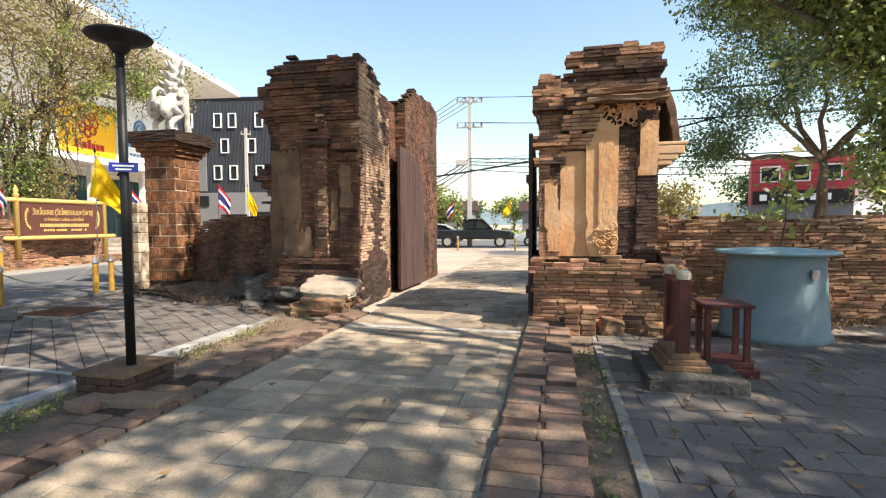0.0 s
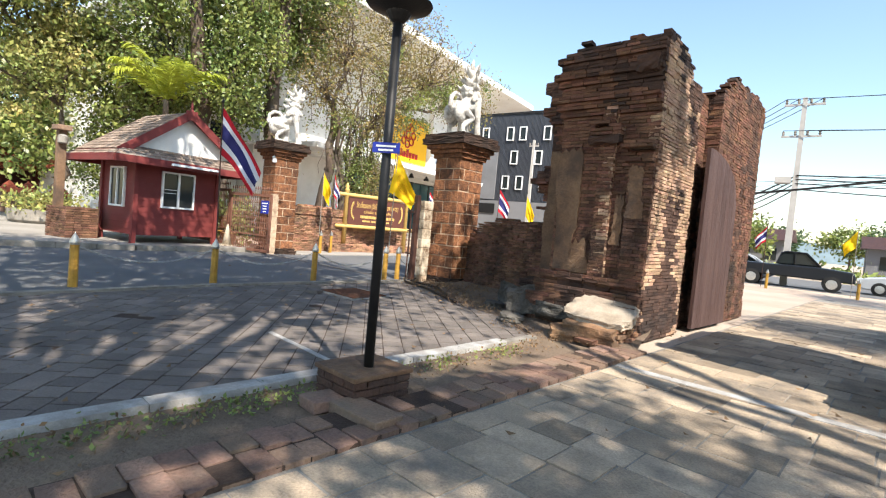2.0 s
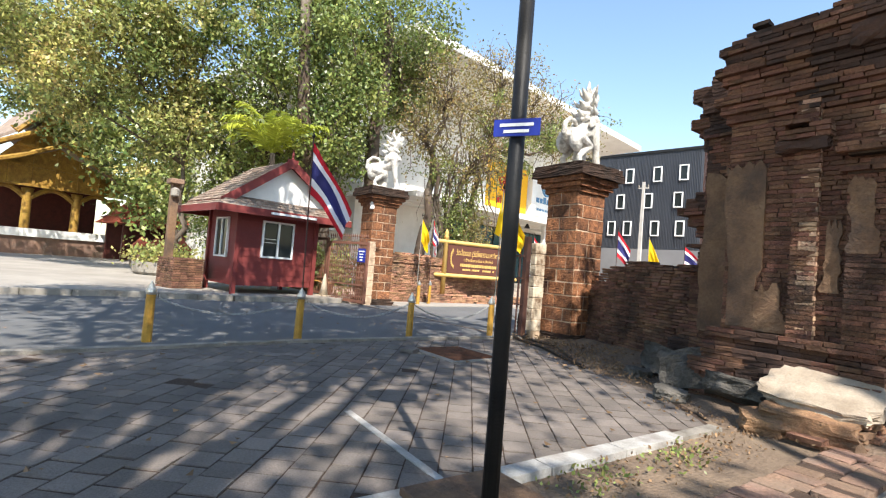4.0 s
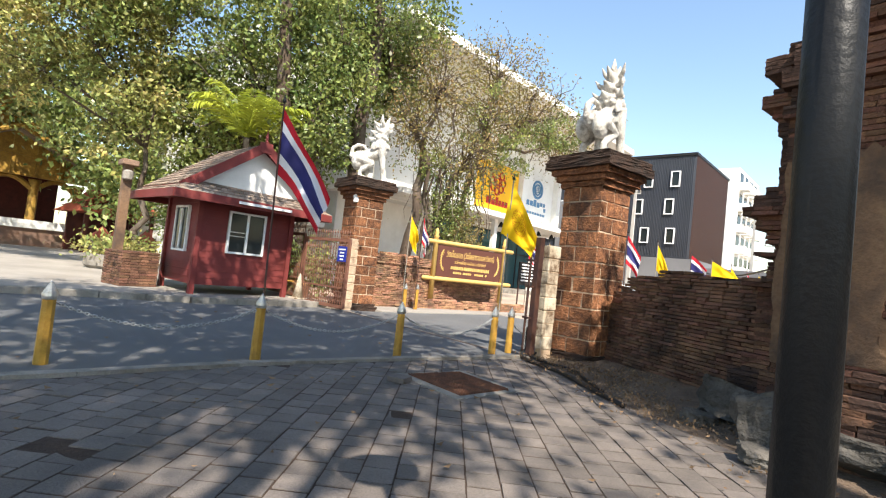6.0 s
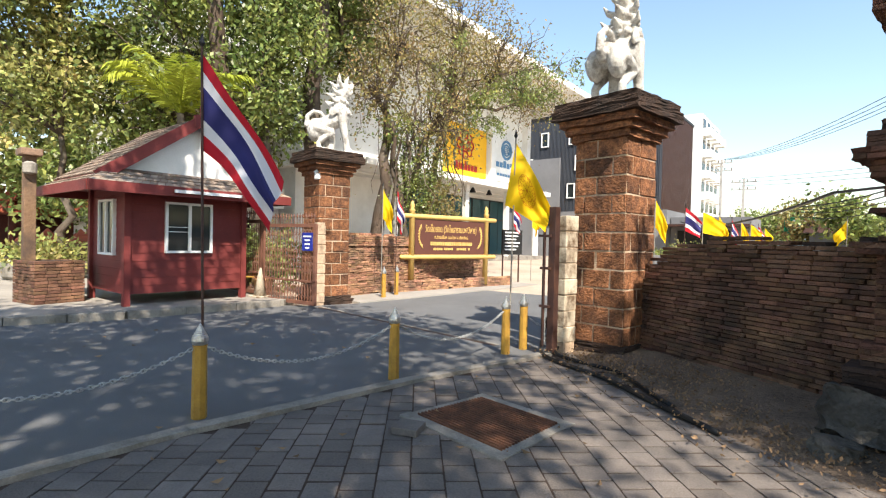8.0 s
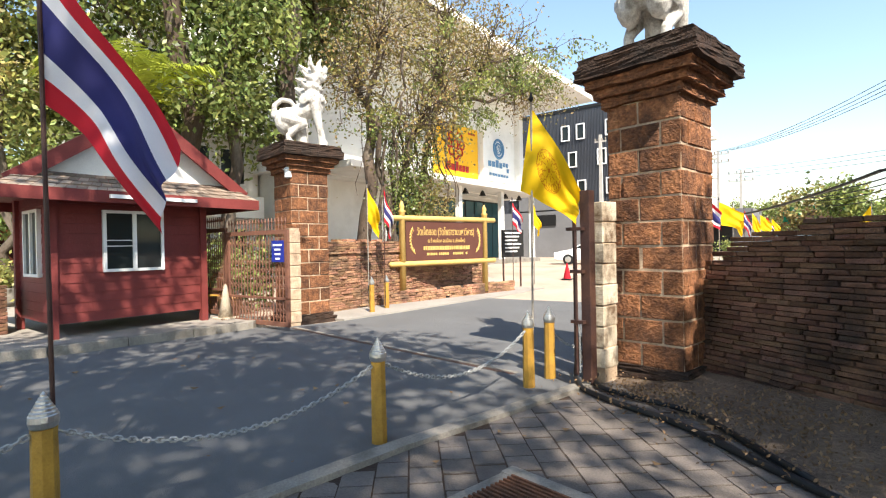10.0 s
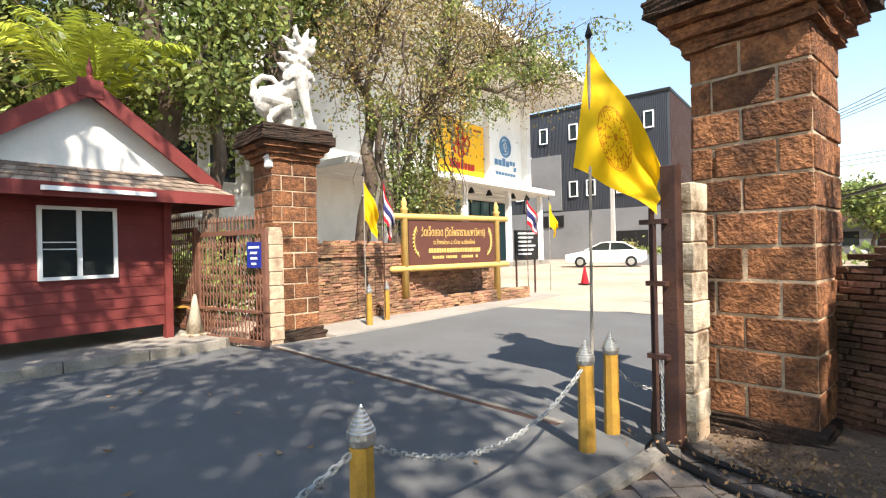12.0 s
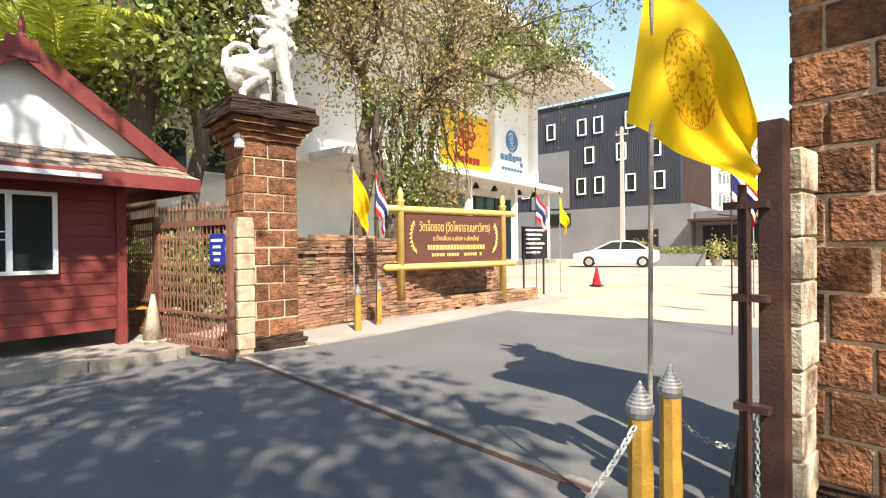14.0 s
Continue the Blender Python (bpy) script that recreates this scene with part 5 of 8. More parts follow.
def tree(name, label, base, fork, radius, blobs, leaf, leaves, size, seed, clump=0.45, twigs=5, trunks=None, shell=0.55, per=34, drop=0.0):
    """A tapered trunk to the fork, limbs to each blob (x, y, z, rx, ry, rz), and clumps of small leaves in the blobs."""
    rs = np.random.RandomState(seed)
    th = thing(name, Matrix.Identity(4), label, "tree")
    bm = bmesh.new()
    for b0, f0, r0 in (trunks or ((base, fork, radius),)):
        pts = bent(b0, f0, rs, 7, 0.10)
        tube(bm, pts, [r0 * (1.35 if k == 0 else 1 - 0.5 * k / 7) for k in range(8)], 10)
    forks = [Vector(f0) for b0, f0, r0 in (trunks or ((base, fork, radius),))]
    tips = []
    for x, y, z, rx, ry, rz in blobs:
        c = Vector((x, y, z))
        src = min(forks, key=lambda q: (q - c).length)
        low = c - Vector((0, 0, rz * 0.4))
        tube(bm, bent(src, low, rs, 6, 0.12), [radius * 0.42 * (1 - 0.11 * k) for k in range(7)], 7)
        for _ in range(twigs):
            e = c + Vector((rs.uniform(-rx, rx), rs.uniform(-ry, ry), rs.uniform(-rz, rz))) * 0.85
            q = low.lerp(src, rs.uniform(0, 0.35))
            pts = bent(q, e, rs, 5, 0.16)
            tube(bm, pts, [radius * 0.15 * (1 - 0.16 * k) for k in range(6)], 5)
            tips += pts[3:]
            for _ in range(2):
                e2 = e + Vector(rs.normal(0, 0.7, 3)) - Vector((0, 0, drop))
                tube(bm, bent(pts[3], e2, rs, 4, 0.2), [radius * 0.085 * (1 - 0.18 * k) for k in range(5)], 4)
                tips.append(e2)
    part("trunk", bm, BARK, th, smooth=True)
    vol = np.array([b[3] * b[4] * b[5] for b in blobs])
    cs = []
    for (x, y, z, rx, ry, rz), share in zip(blobs, vol / vol.sum()):
        m = max(3, int(leaves / per * share))
        d = rs.normal(0, 1, (m, 3))
        d /= np.linalg.norm(d, axis=1)[:, None]
        r = rs.uniform(shell, 1.08, (m, 1)) ** 0.8
        cs.append(np.array((x, y, z)) + d * r * np.array((rx, ry, rz)))
    cs = np.concatenate(cs + [np.array([tuple(t) for t in tips])])
    idx = rs.randint(0, len(cs), leaves)
    spread = clump * rs.uniform(0.5, 1.3, (len(cs), 1))
    pos = cs[idx] + rs.normal(0, 1, (leaves, 3)) * spread[idx] * np.array((1, 1, 0.8))
    if drop:
        pos[:, 2] -= rs.exponential(drop, leaves)
    v, f = leaf_quads(pos, size, rs)
    quads("crown", v, f, leaf, th)
    return th


rnd = np.random.RandomState(77)
# great dark tree behind the far pillar
tree("old_tree", "great dark-leaved tree with several leaning trunks", (-19.2, 15.6, 0), (-19.0, 15.4, 8.5), 0.42,
     [(-21.4, 11.6, 8.2, 2.2, 1.9, 2.0), (-20.5, 13.2, 10.5, 2.8, 2.6, 2.2), (-19.5, 16.2, 12.2, 3, 3, 2), (-18.6, 12.8, 6.6, 1.5, 1.4, 1.6), (-20, 14.0, 6.4, 1.6, 1.2, 1.4), (-21.5, 12.8, 12.8, 2.6, 2.4, 1.8), (-19.6, 17.6, 9.6, 1.8, 1.6, 1.5), (-20.8, 11.2, 5.6, 1.4, 1.2, 1.2), (-18.4, 13.6, 8.6, 1.6, 1.5, 1.6), (-20.8, 17.2, 10.8, 2.0, 1.8, 1.6)],
     LEAF_GREEN, 50000, 0.19, 5, 0.40, 6, per=75, shell=0.6, trunks=(((-18.7, 15.5, 0), (-18.6, 15.4, 12.5), 0.42), ((-19.6, 12.9, 0), (-19.2, 11.6, 12.5), 0.36), ((-19.4, 13.2, 0), (-19.2, 13.9, 7.0), 0.26)))
# yellow-green tree behind the hut
tree("broadleaf_tree", "yellow-green tree with a slim pale trunk behind the hut", (-23.0, 9.2, 0.1), (-22.8, 8.9, 4.6), 0.15,
     [(-22.8, 8.5, 6.2, 1.8, 1.6, 1.6), (-23.5, 8.6, 8.0, 2.1, 2.2, 1.8), (-22.6, 6.6, 8.8, 1.9, 1.7, 1.8), (-23, 7.0, 10.4, 2.2, 2.4, 1.6), (-21.6, 8.9, 10.2, 1.8, 1.8, 1.4), (-24.0, 5.0, 7.4, 1.8, 1.8, 1.5), (-25.0, 3.6, 9.4, 2.2, 2.2, 1.6)], LEAF_YELLOW, 40000, 0.18, 8, 0.34, 6, per=110)
tree("broadleaf_tree", "tall green tree above the temple yard", (-31, 2.0, 0.1), (-30.5, 2.2, 5), 0.25,
     [(-30, 3.0, 8.5, 2.6, 2.4, 2.4), (-31, 0.5, 7.5, 2.4, 2.6, 2.2), (-30, 4.4, 11.5, 2.6, 2.4, 2.0), (-31, 1.0, 12, 3, 3, 2)], LEAF_GREEN, 26000, 0.18, 9, 0.45, 4, per=80)
tree("broadleaf_tree", "dense green trees at the back of the yard", (-38, 14, 0.1), (-38, 14, 5), 0.3,
     [(-37, 11, 7, 3, 3, 3), (-38, 14.5, 9, 3.2, 3.2, 3), (-36, 17, 7, 3, 3, 3), (-39, 8, 10, 3, 3, 2.6), (-35, 13, 4, 2.4, 3, 1.8)], LEAF_GREEN, 20000, 0.36, 10, 0.6, 4)
tree("broadleaf_tree", "dense dark tree between the hut and the white block", (-23.8, 12.4, 0.1), (-23.6, 12.3, 3.0), 0.16,
     [(-23.6, 11.6, 4.2, 1.5, 1.4, 1.3), (-23.2, 13.0, 6.0, 1.5, 1.3, 1.4), (-24.2, 10.8, 6.6, 1.6, 1.4, 1.4), (-23.6, 12.6, 2.6, 1.3, 1.3, 1.0), (-23.9, 11.0, 2.4, 1.2, 1.2, 0.9)], LEAF_GREEN, 24000, 0.15, 61, 0.34, 4, per=80)
# half-bare fig beside the sign
fig = tree("fig_tree", "half-bare fig tree with twisted grey trunks beside the sign", (-17.6, 18.0, 0), (-17.3, 18.6, 6.2), 0.26,
     [(-16.4, 20.6, 8.6, 2.0, 2.2, 1.4), (-15.6, 23.2, 9.6, 1.9, 2.2, 1.3), (-17.8, 18.6, 10.2, 2.0, 2.0, 1.5), (-16.2, 19.2, 6.4, 1.4, 1.7, 1.2), (-17.4, 17.0, 7.6, 1.3, 1.3, 1.4), (-15.0, 25.4, 8.8, 1.6, 1.9, 1.1), (-17.0, 21.8, 11.6, 2.2, 2.4, 1.2)],
     LEAF_DRY, 16500, 0.13, 12, 0.34, 24, trunks=(((-17.8, 17.6, 0), (-17.7, 18.0, 6.4), 0.30), ((-17.4, 18.3, 0), (-16.8, 19.2, 5.6), 0.22), ((-17.2, 18.8, 0), (-17.0, 17.6, 6.0), 0.17), ((-17.5, 18.9, 0), (-16.4, 20.3, 6.8), 0.19), ((-17.0, 18.5, 0), (-17.6, 18.9, 5.0), 0.10), ((-17.7, 18.1, 0), (-16.9, 18.0, 5.4), 0.09)), per=10, drop=0.25)
rs = np.random.RandomState(71)
sprays = []
for start, end in (((-16.4, 20.3, 6.8), (-14.8, 21.5, 6.6)), ((-16.4, 20.3, 6.8), (-13.6, 22.0, 8.8)), ((-16.0, 21.0, 8.2), (-11.4, 21.2, 8.3)), ((-16.4, 20.3, 6.8), (-14.6, 20.6, 7.6)), ((-16.8, 19.2, 5.6), (-15.4, 19.8, 9.8)), ((-15.2, 21.4, 8.0), (-12.6, 21.8, 7.4))):
    pts = bent(start, end, rs, 8, 0.14)
    bm = bmesh.new()
    tube(bm, pts, [0.035 * (1 - 0.1 * k) for k in range(9)], 5)
    for q in pts[3:]:
        for _ in range(3):
            e = q + Vector((rs.normal(0, 0.45), rs.normal(0, 0.45), -abs(rs.normal(0.35, 0.35))))
            tube(bm, [q, q.lerp(e, 0.5) + Vector((0, 0, 0.08)), e], [0.012, 0.009, 0.004], 4)
            sprays += [q.lerp(e, w) for w in (0.4, 0.7, 1.0)]
    part("drooping_branch", bm, BARK, fig)
cs = np.array([tuple(q) for q in sprays])
v, f = leaf_quads(cs[rs.randint(0, len(cs), 3600)] + rs.normal(0, 0.12, (3600, 3)), 0.13, rs, 0.9)
quads("hanging_foliage", v, f, LEAF_GREEN, fig, "drooping green leaf sprays")
# thin roots hanging down beside the fig's trunks
for k in range(34):
    top = Vector((rs.uniform(-18.0, -16.0), rs.uniform(17.6, 21.2), rs.uniform(5.0, 8.4)))
    low = top + Vector((rs.normal(0, 0.35), rs.normal(0, 0.35), -rs.uniform(1.6, 4.2)))
    bm = bmesh.new()
    tube(bm, bent(tuple(top), tuple(low), rs, 7, 0.16), [0.034 * (1 - 0.09 * q) * (0.6 + 0.4 * (k % 3)) for q in range(8)], 5)
    part("hanging_root", bm, BARK, fig)
tree("creeper", "green climber wrapped round the fig trunk", (-16.9, 18.6, 0), (-16.8, 18.8, 3), 0.05,
     [(-16.6, 18.9, 4.6, 0.7, 0.9, 1.2), (-16.7, 18.8, 3.2, 0.6, 0.9, 0.9), (-17.0, 18.2, 5.8, 0.7, 0.7, 0.7)], LEAF_GREEN, 4200, 0.12, 13, 0.25, 3)
tree("creeper", "dry yellowing climber round the fig trunk", (-16.7, 19.4, 0), (-16.6, 19.6, 2), 0.05,
     [(-16.4, 19.8, 3.4, 0.6, 0.9, 0.9), (-16.5, 19.4, 2.6, 0.5, 0.7, 0.6)], LEAF_DRY, 2200, 0.11, 14, 0.22, 3)
# shade trees over the court, unseen behind and above the walker; crowns placed for their shadows
tree("shade_tree", "unseen tall shade tree whose crown hangs over the court, placed to cast shade", (3.6, -4.2, 0), (2.6, -1.5, 7.2), 0.38,
     [(-4.8, 3.2, 10.4, 3.0, 2.4, 1.1), (-1.4, 1.4, 10.4, 2.8, 2.8, 1.2), (0.1, 3.2, 10.6, 1.9, 2.0, 1.0), (0.8, -1.2, 10.2, 1.7, 1.5, 0.9), (-2.4, 5.2, 10.8, 2.2, 1.6, 0.9), (5.4, -0.9, 10.4, 1.9, 1.7, 0.9), (-5.6, 0.2, 11, 2.6, 2.0, 0.9), (2.0, 1.6, 10.6, 1.7, 1.5, 0.8), (-9.2, 5.6, 10.8, 1.8, 1.1, 0.7)], LEAF_GREEN, 20000, 0.26, 21, 0.42, 4)
tree("shade_tree", "unseen tall shade tree beyond the court of pavers, placed to cast shade", (13.0, -3.2, 0), (12.4, -2.4, 6.5), 0.36,
     [(10.6, -1.0, 10.2, 2.0, 1.7, 1.0), (13.0, 0.8, 10.2, 2.2, 1.7, 1.2), (8.6, -3.2, 10.4, 2.0, 1.6, 1.0), (7.6, -0.3, 10.5, 1.3, 1.0, 0.7), (11.6, 2.6, 10.4, 1.0, 0.8, 0.6), (13.5, -2.4, 11, 2.6, 2.4, 1.4), (16, 1.8, 10, 2.2, 2, 1.2), (2.9, 4.9, 10.5, 1.6, 0.8, 0.6), (3.5, 5.9, 10.6, 1.4, 1.0, 0.7), (2.0, 5.6, 10.5, 1.1, 0.6, 0.4)], LEAF_GREEN, 17500, 0.26, 22, 0.42, 4)
# trees beyond the east wall
tree("grey_tree", "spreading grey-green tree beyond the brick wall", (15.2, 20.5, 0), (15.0, 20.4, 4.0), 0.28,
     [(11.4, 18.6, 6.6, 2.2, 1.8, 1.7), (13.6, 18.4, 8.6, 2.6, 2.2, 1.9), (16.2, 18.0, 7.0, 2.4, 2.0, 1.8), (18.6, 19.0, 9.0, 2.6, 2.4, 2.2), (12.2, 20.2, 10.6, 2.4, 2.2, 1.8), (10.6, 20.0, 4.4, 1.2, 1.2, 1.0), (19.4, 18.0, 5.8, 2.0, 1.8, 1.4)], LEAF_BLUE, 62000, 0.13, 31, 0.36, 6, per=110)
tree("mango_tree", "dark green leafy tree overhanging the wall", (10.6, 10.2, 0), (10.0, 10.0, 3.4), 0.22,
     [(8.0, 9.7, 5.3, 0.9, 0.9, 0.8), (8.9, 9.2, 4.4, 0.9, 0.9, 0.8), (9.8, 9.8, 6.0, 1.5, 1.4, 1.1), (7.2, 10.4, 6.3, 1.2, 1.2, 0.7), (9.6, 9.4, 3.4, 0.9, 0.8, 0.7), (6.0, 9.8, 6.5, 1.2, 0.9, 0.6), (7.6, 9.0, 6.9, 1.4, 1.0, 0.7), (8.8, 8.8, 5.6, 1.1, 0.9, 0.9), (9.2, 9.6, 7.2, 1.6, 1.3, 0.9), (7.8, 10.2, 8.0, 1.6, 1.2, 0.8), (9.4, 9.0, 4.6, 1.0, 0.9, 0.8)], LEAF_GREEN, 44000, 0.13, 32, 0.32, 4)
mango = bpy.data.objects["mango_tree"]
rs = np.random.RandomState(34)
c = np.concatenate([np.array(p_) + rs.normal(0, 0.12, (14, 3)) for p_ in ((5.6, 9.2, 6.3), (6.3, 9.0, 6.5), (7.0, 8.9, 6.0), (5.9, 9.1, 6.9))])
v, f = leaf_quads(c, 0.17, rs, 0.8)
quads("red_shoots", v, f, surface("leaf_red", (0.42, 0.09, 0.05), (0.28, 0.06, 0.04), 2, 0.5, 0, 30, 0, island=0.4, leaf=0.35), mango, "drooping young red leaves")
tree("young_tree", "bright green young tree by the wall", (8.3, 9.0, 0), (8.2, 8.9, 1.6), 0.06,
     [(8.0, 8.6, 2.5, 0.6, 0.5, 0.7), (8.3, 8.7, 3.5, 0.6, 0.6, 0.6), (8.5, 8.5, 1.8, 0.6, 0.5, 0.5)], LEAF_GREEN, 4500, 0.12, 33, 0.24, 4)
# palm behind the hut
palm = thing("palm_tree", Matrix.Identity(4), "bright feather-leaved palm rising behind the hut", "palm tree")
rs = np.random.RandomState(3)
bm = bmesh.new()
tube(bm, bent((-19.0, 10.8, 0.1), (-18.9, 10.75, 5.1), rs, 6, 0.02), [0.14 - 0.007 * k for k in range(7)], 10)
part("trunk", bm, BARK, palm, smooth=True)
for k in range(17):
    az, el = k * 2.4 + rs.uniform(-0.2, 0.2), rs.uniform(0.75, 1.5)
    ln = rs.uniform(2.1, 2.7)
    spine = []
    p, a = Vector((-18.9, 10.75, 5.05)), el
    for s in range(13):
        spine.append(p.copy())
        p = p + Vector((math.cos(az) * math.cos(a), math.sin(az) * math.cos(a), math.sin(a))) * ln / 12
        a -= 0.055 + 0.012 * s
    bm = bmesh.new()
    tube(bm, spine, [0.025 * (1 - s / 14) for s in range(13)], 5)
    side = Vector((-math.sin(az), math.cos(az), 0))
    for s in range(2, 13):
        w = 0.62 * math.sin(math.pi * (s + 1) / 15) + 0.06
        d = (spine[s] - spine[s - 1]).normalized()
        for sg in (-1, 1):
            for off in (0, 0.33, 0.66):
                q = spine[s - 1].lerp(spine[s], off)
                tip = q + side * sg * w * 0.75 + d * w * 0.75 - Vector((0, 0, 0.12 + rs.uniform(0, 0.20)))
                mid = q.lerp(tip, 0.5) + Vector((0, 0, 0.05))
                bm.faces.new([bm.verts.new(x) for x in (q, mid + d * 0.035, tip, mid - d * 0.035)])
    part("frond", bm, LEAF_PALM, palm)

# distant trees and hill
for n, (x, y, r, h, lf) in enumerate(((-3, 62, 3.5, 6.5, LEAF_GREEN), (2, 75, 3.6, 5, LEAF_BLUE), (9, 80, 4, 5.5, LEAF_GREEN), (14, 70, 4, 5, LEAF_BLUE), (-8, 85, 5, 7, LEAF_GREEN), (27, 62, 5, 6, LEAF_DRY), (33, 55, 5, 7, LEAF_BLUE), (-13, 95, 5, 7, LEAF_GREEN), (22, 72, 5, 6, LEAF_GREEN), (40, 48, 5, 8, LEAF_BLUE), (-5.5, 70, 4, 7, LEAF_DRY))):
    tree("roadside_tree", "distant roadside tree in haze", (x, y, 0), (x, y, h * 0.35), 0.2, [(x + rnd.uniform(-1, 1) * r * 0.5, y + rnd.uniform(-1, 1), h * (0.5 + 0.16 * k), r * 0.62, r * 0.5, h * 0.22) for k in range(3)], lf, 2400, 0.48, 50 + n, 0.6, 2)
bm = bmesh.new()
vs = []
for k in range(41):
    a = -0.9 + k * 0.06
    h = 14 + 16 * math.exp(-((k - 27) / 4.5) ** 2) + 7 * math.exp(-((k - 18) / 6) ** 2) + 2 * math.sin(k * 1.7)
    vs.append((bm.verts.new((420 * math.sin(a), 420 * math.cos(a), -1)), bm.verts.new((425 * math.sin(a), 425 * math.cos(a), h * 0.6))))
for a, b in zip(vs, vs[1:]):
    bm.faces.new((a[0], b[0], b[1], a[1]))
# distance haze is painted into the hills' pale blue-grey
tagged(part("backdrop_hills", bm, surface("haze_tinted_hill", (0.22, 0.28, 0.31), (0.17, 0.23, 0.25), 0.02, 0.95, 0, 0.3, 0.3), smooth=True), "low wooded hills on the horizon", "hills", kind="structure")

# ---- bollards and chains by the road ----
def bollard(x, y, h=0.80):
    th = thing("bollard", pose(x, y, 0.0), "gold-painted octagonal bollard with a silver lotus-bud top", "bollard", "bollards along the road")
    bm = bmesh.new()
    lathe(bm, ((0.062, -0.03), (0.064, 0.02), (0.058, h - 0.19), (0.060, h - 0.17)), 8, Matrix.Rotation(0.4, 4, "Z"))
    part("shaft", bm, GOLD_PAINT, th, bevel=0.002)
    bm = bmesh.new()
    rings = [(0.050, h - 0.17), (0.060, h - 0.165), (0.068, h - 0.135), (0.066, h - 0.105)]
    for k in range(6):
        r0, z0 = 0.060 - 0.0092 * k, h - 0.100 + 0.0175 * k
        rings += [(r0, z0), (r0 - 0.001, z0 + 0.012), (r0 - 0.006, z0 + 0.0155)]
    lathe(bm, rings + [(0.003, h + 0.012)], 16)
    part("lotus_cap", bm, SILVER, th, "silver lotus-bud cap")
    return th


BOLLARDS = [(-8.45, 4.15), (-8.07, 6.16), (-7.68, 8.15), (-7.43, 10.14), (-7.40, 10.59)]
bollard(*BOLLARDS[0])
for p in BOLLARDS[1:] + [(-8.85, 2.1), (-9.2, 0.0)]:
    bollard(*p)


def chain(a, b, sag, name="chain", pitch=0.036):
    a, b = Vector(a), Vector(b)
    n = int((b - a).length * 1.06 / pitch)
    bm = bmesh.new()

    def at(t):
        return a.lerp(b, t) - Vector((0, 0, 4 * sag * t * (1 - t)))
    for k in range(n):
        p, q = at(k / n), at((k + 1) / n)
        d = (q - p).normalized()
        s = d.orthogonal().normalized()
        s = (Matrix.Rotation(math.pi / 2 * (k % 2) + 0.6, 3, d) @ s).normalized()
        c, l, w = (p + q) / 2, pitch * 0.72, 0.014
        ring = [c + d * l * math.cos(i * math.pi / 3) + s * w * math.sin(i * math.pi / 3) for i in range(7)]
        tube(bm, ring, 0.0065, 4)
    return tagged(part(name, bm, CHAIN_STEEL), "thin galvanised chain slung between bollards", "chain", "chains between bollards")


for (xa, ya), (xb, yb), sag in zip(BOLLARDS[:3], BOLLARDS[1:4], (0.22, 0.24, 0.26)):
    d = Vector((xb - xa, yb - ya, 0)).normalized() * 0.06
    chain((xa + d.x, ya + d.y, 0.60), (xb - d.x, yb - d.y, 0.60), sag)
chain((-7.36, 10.62, 0.5), (-6.98, 10.98, 0.42), 0.12)


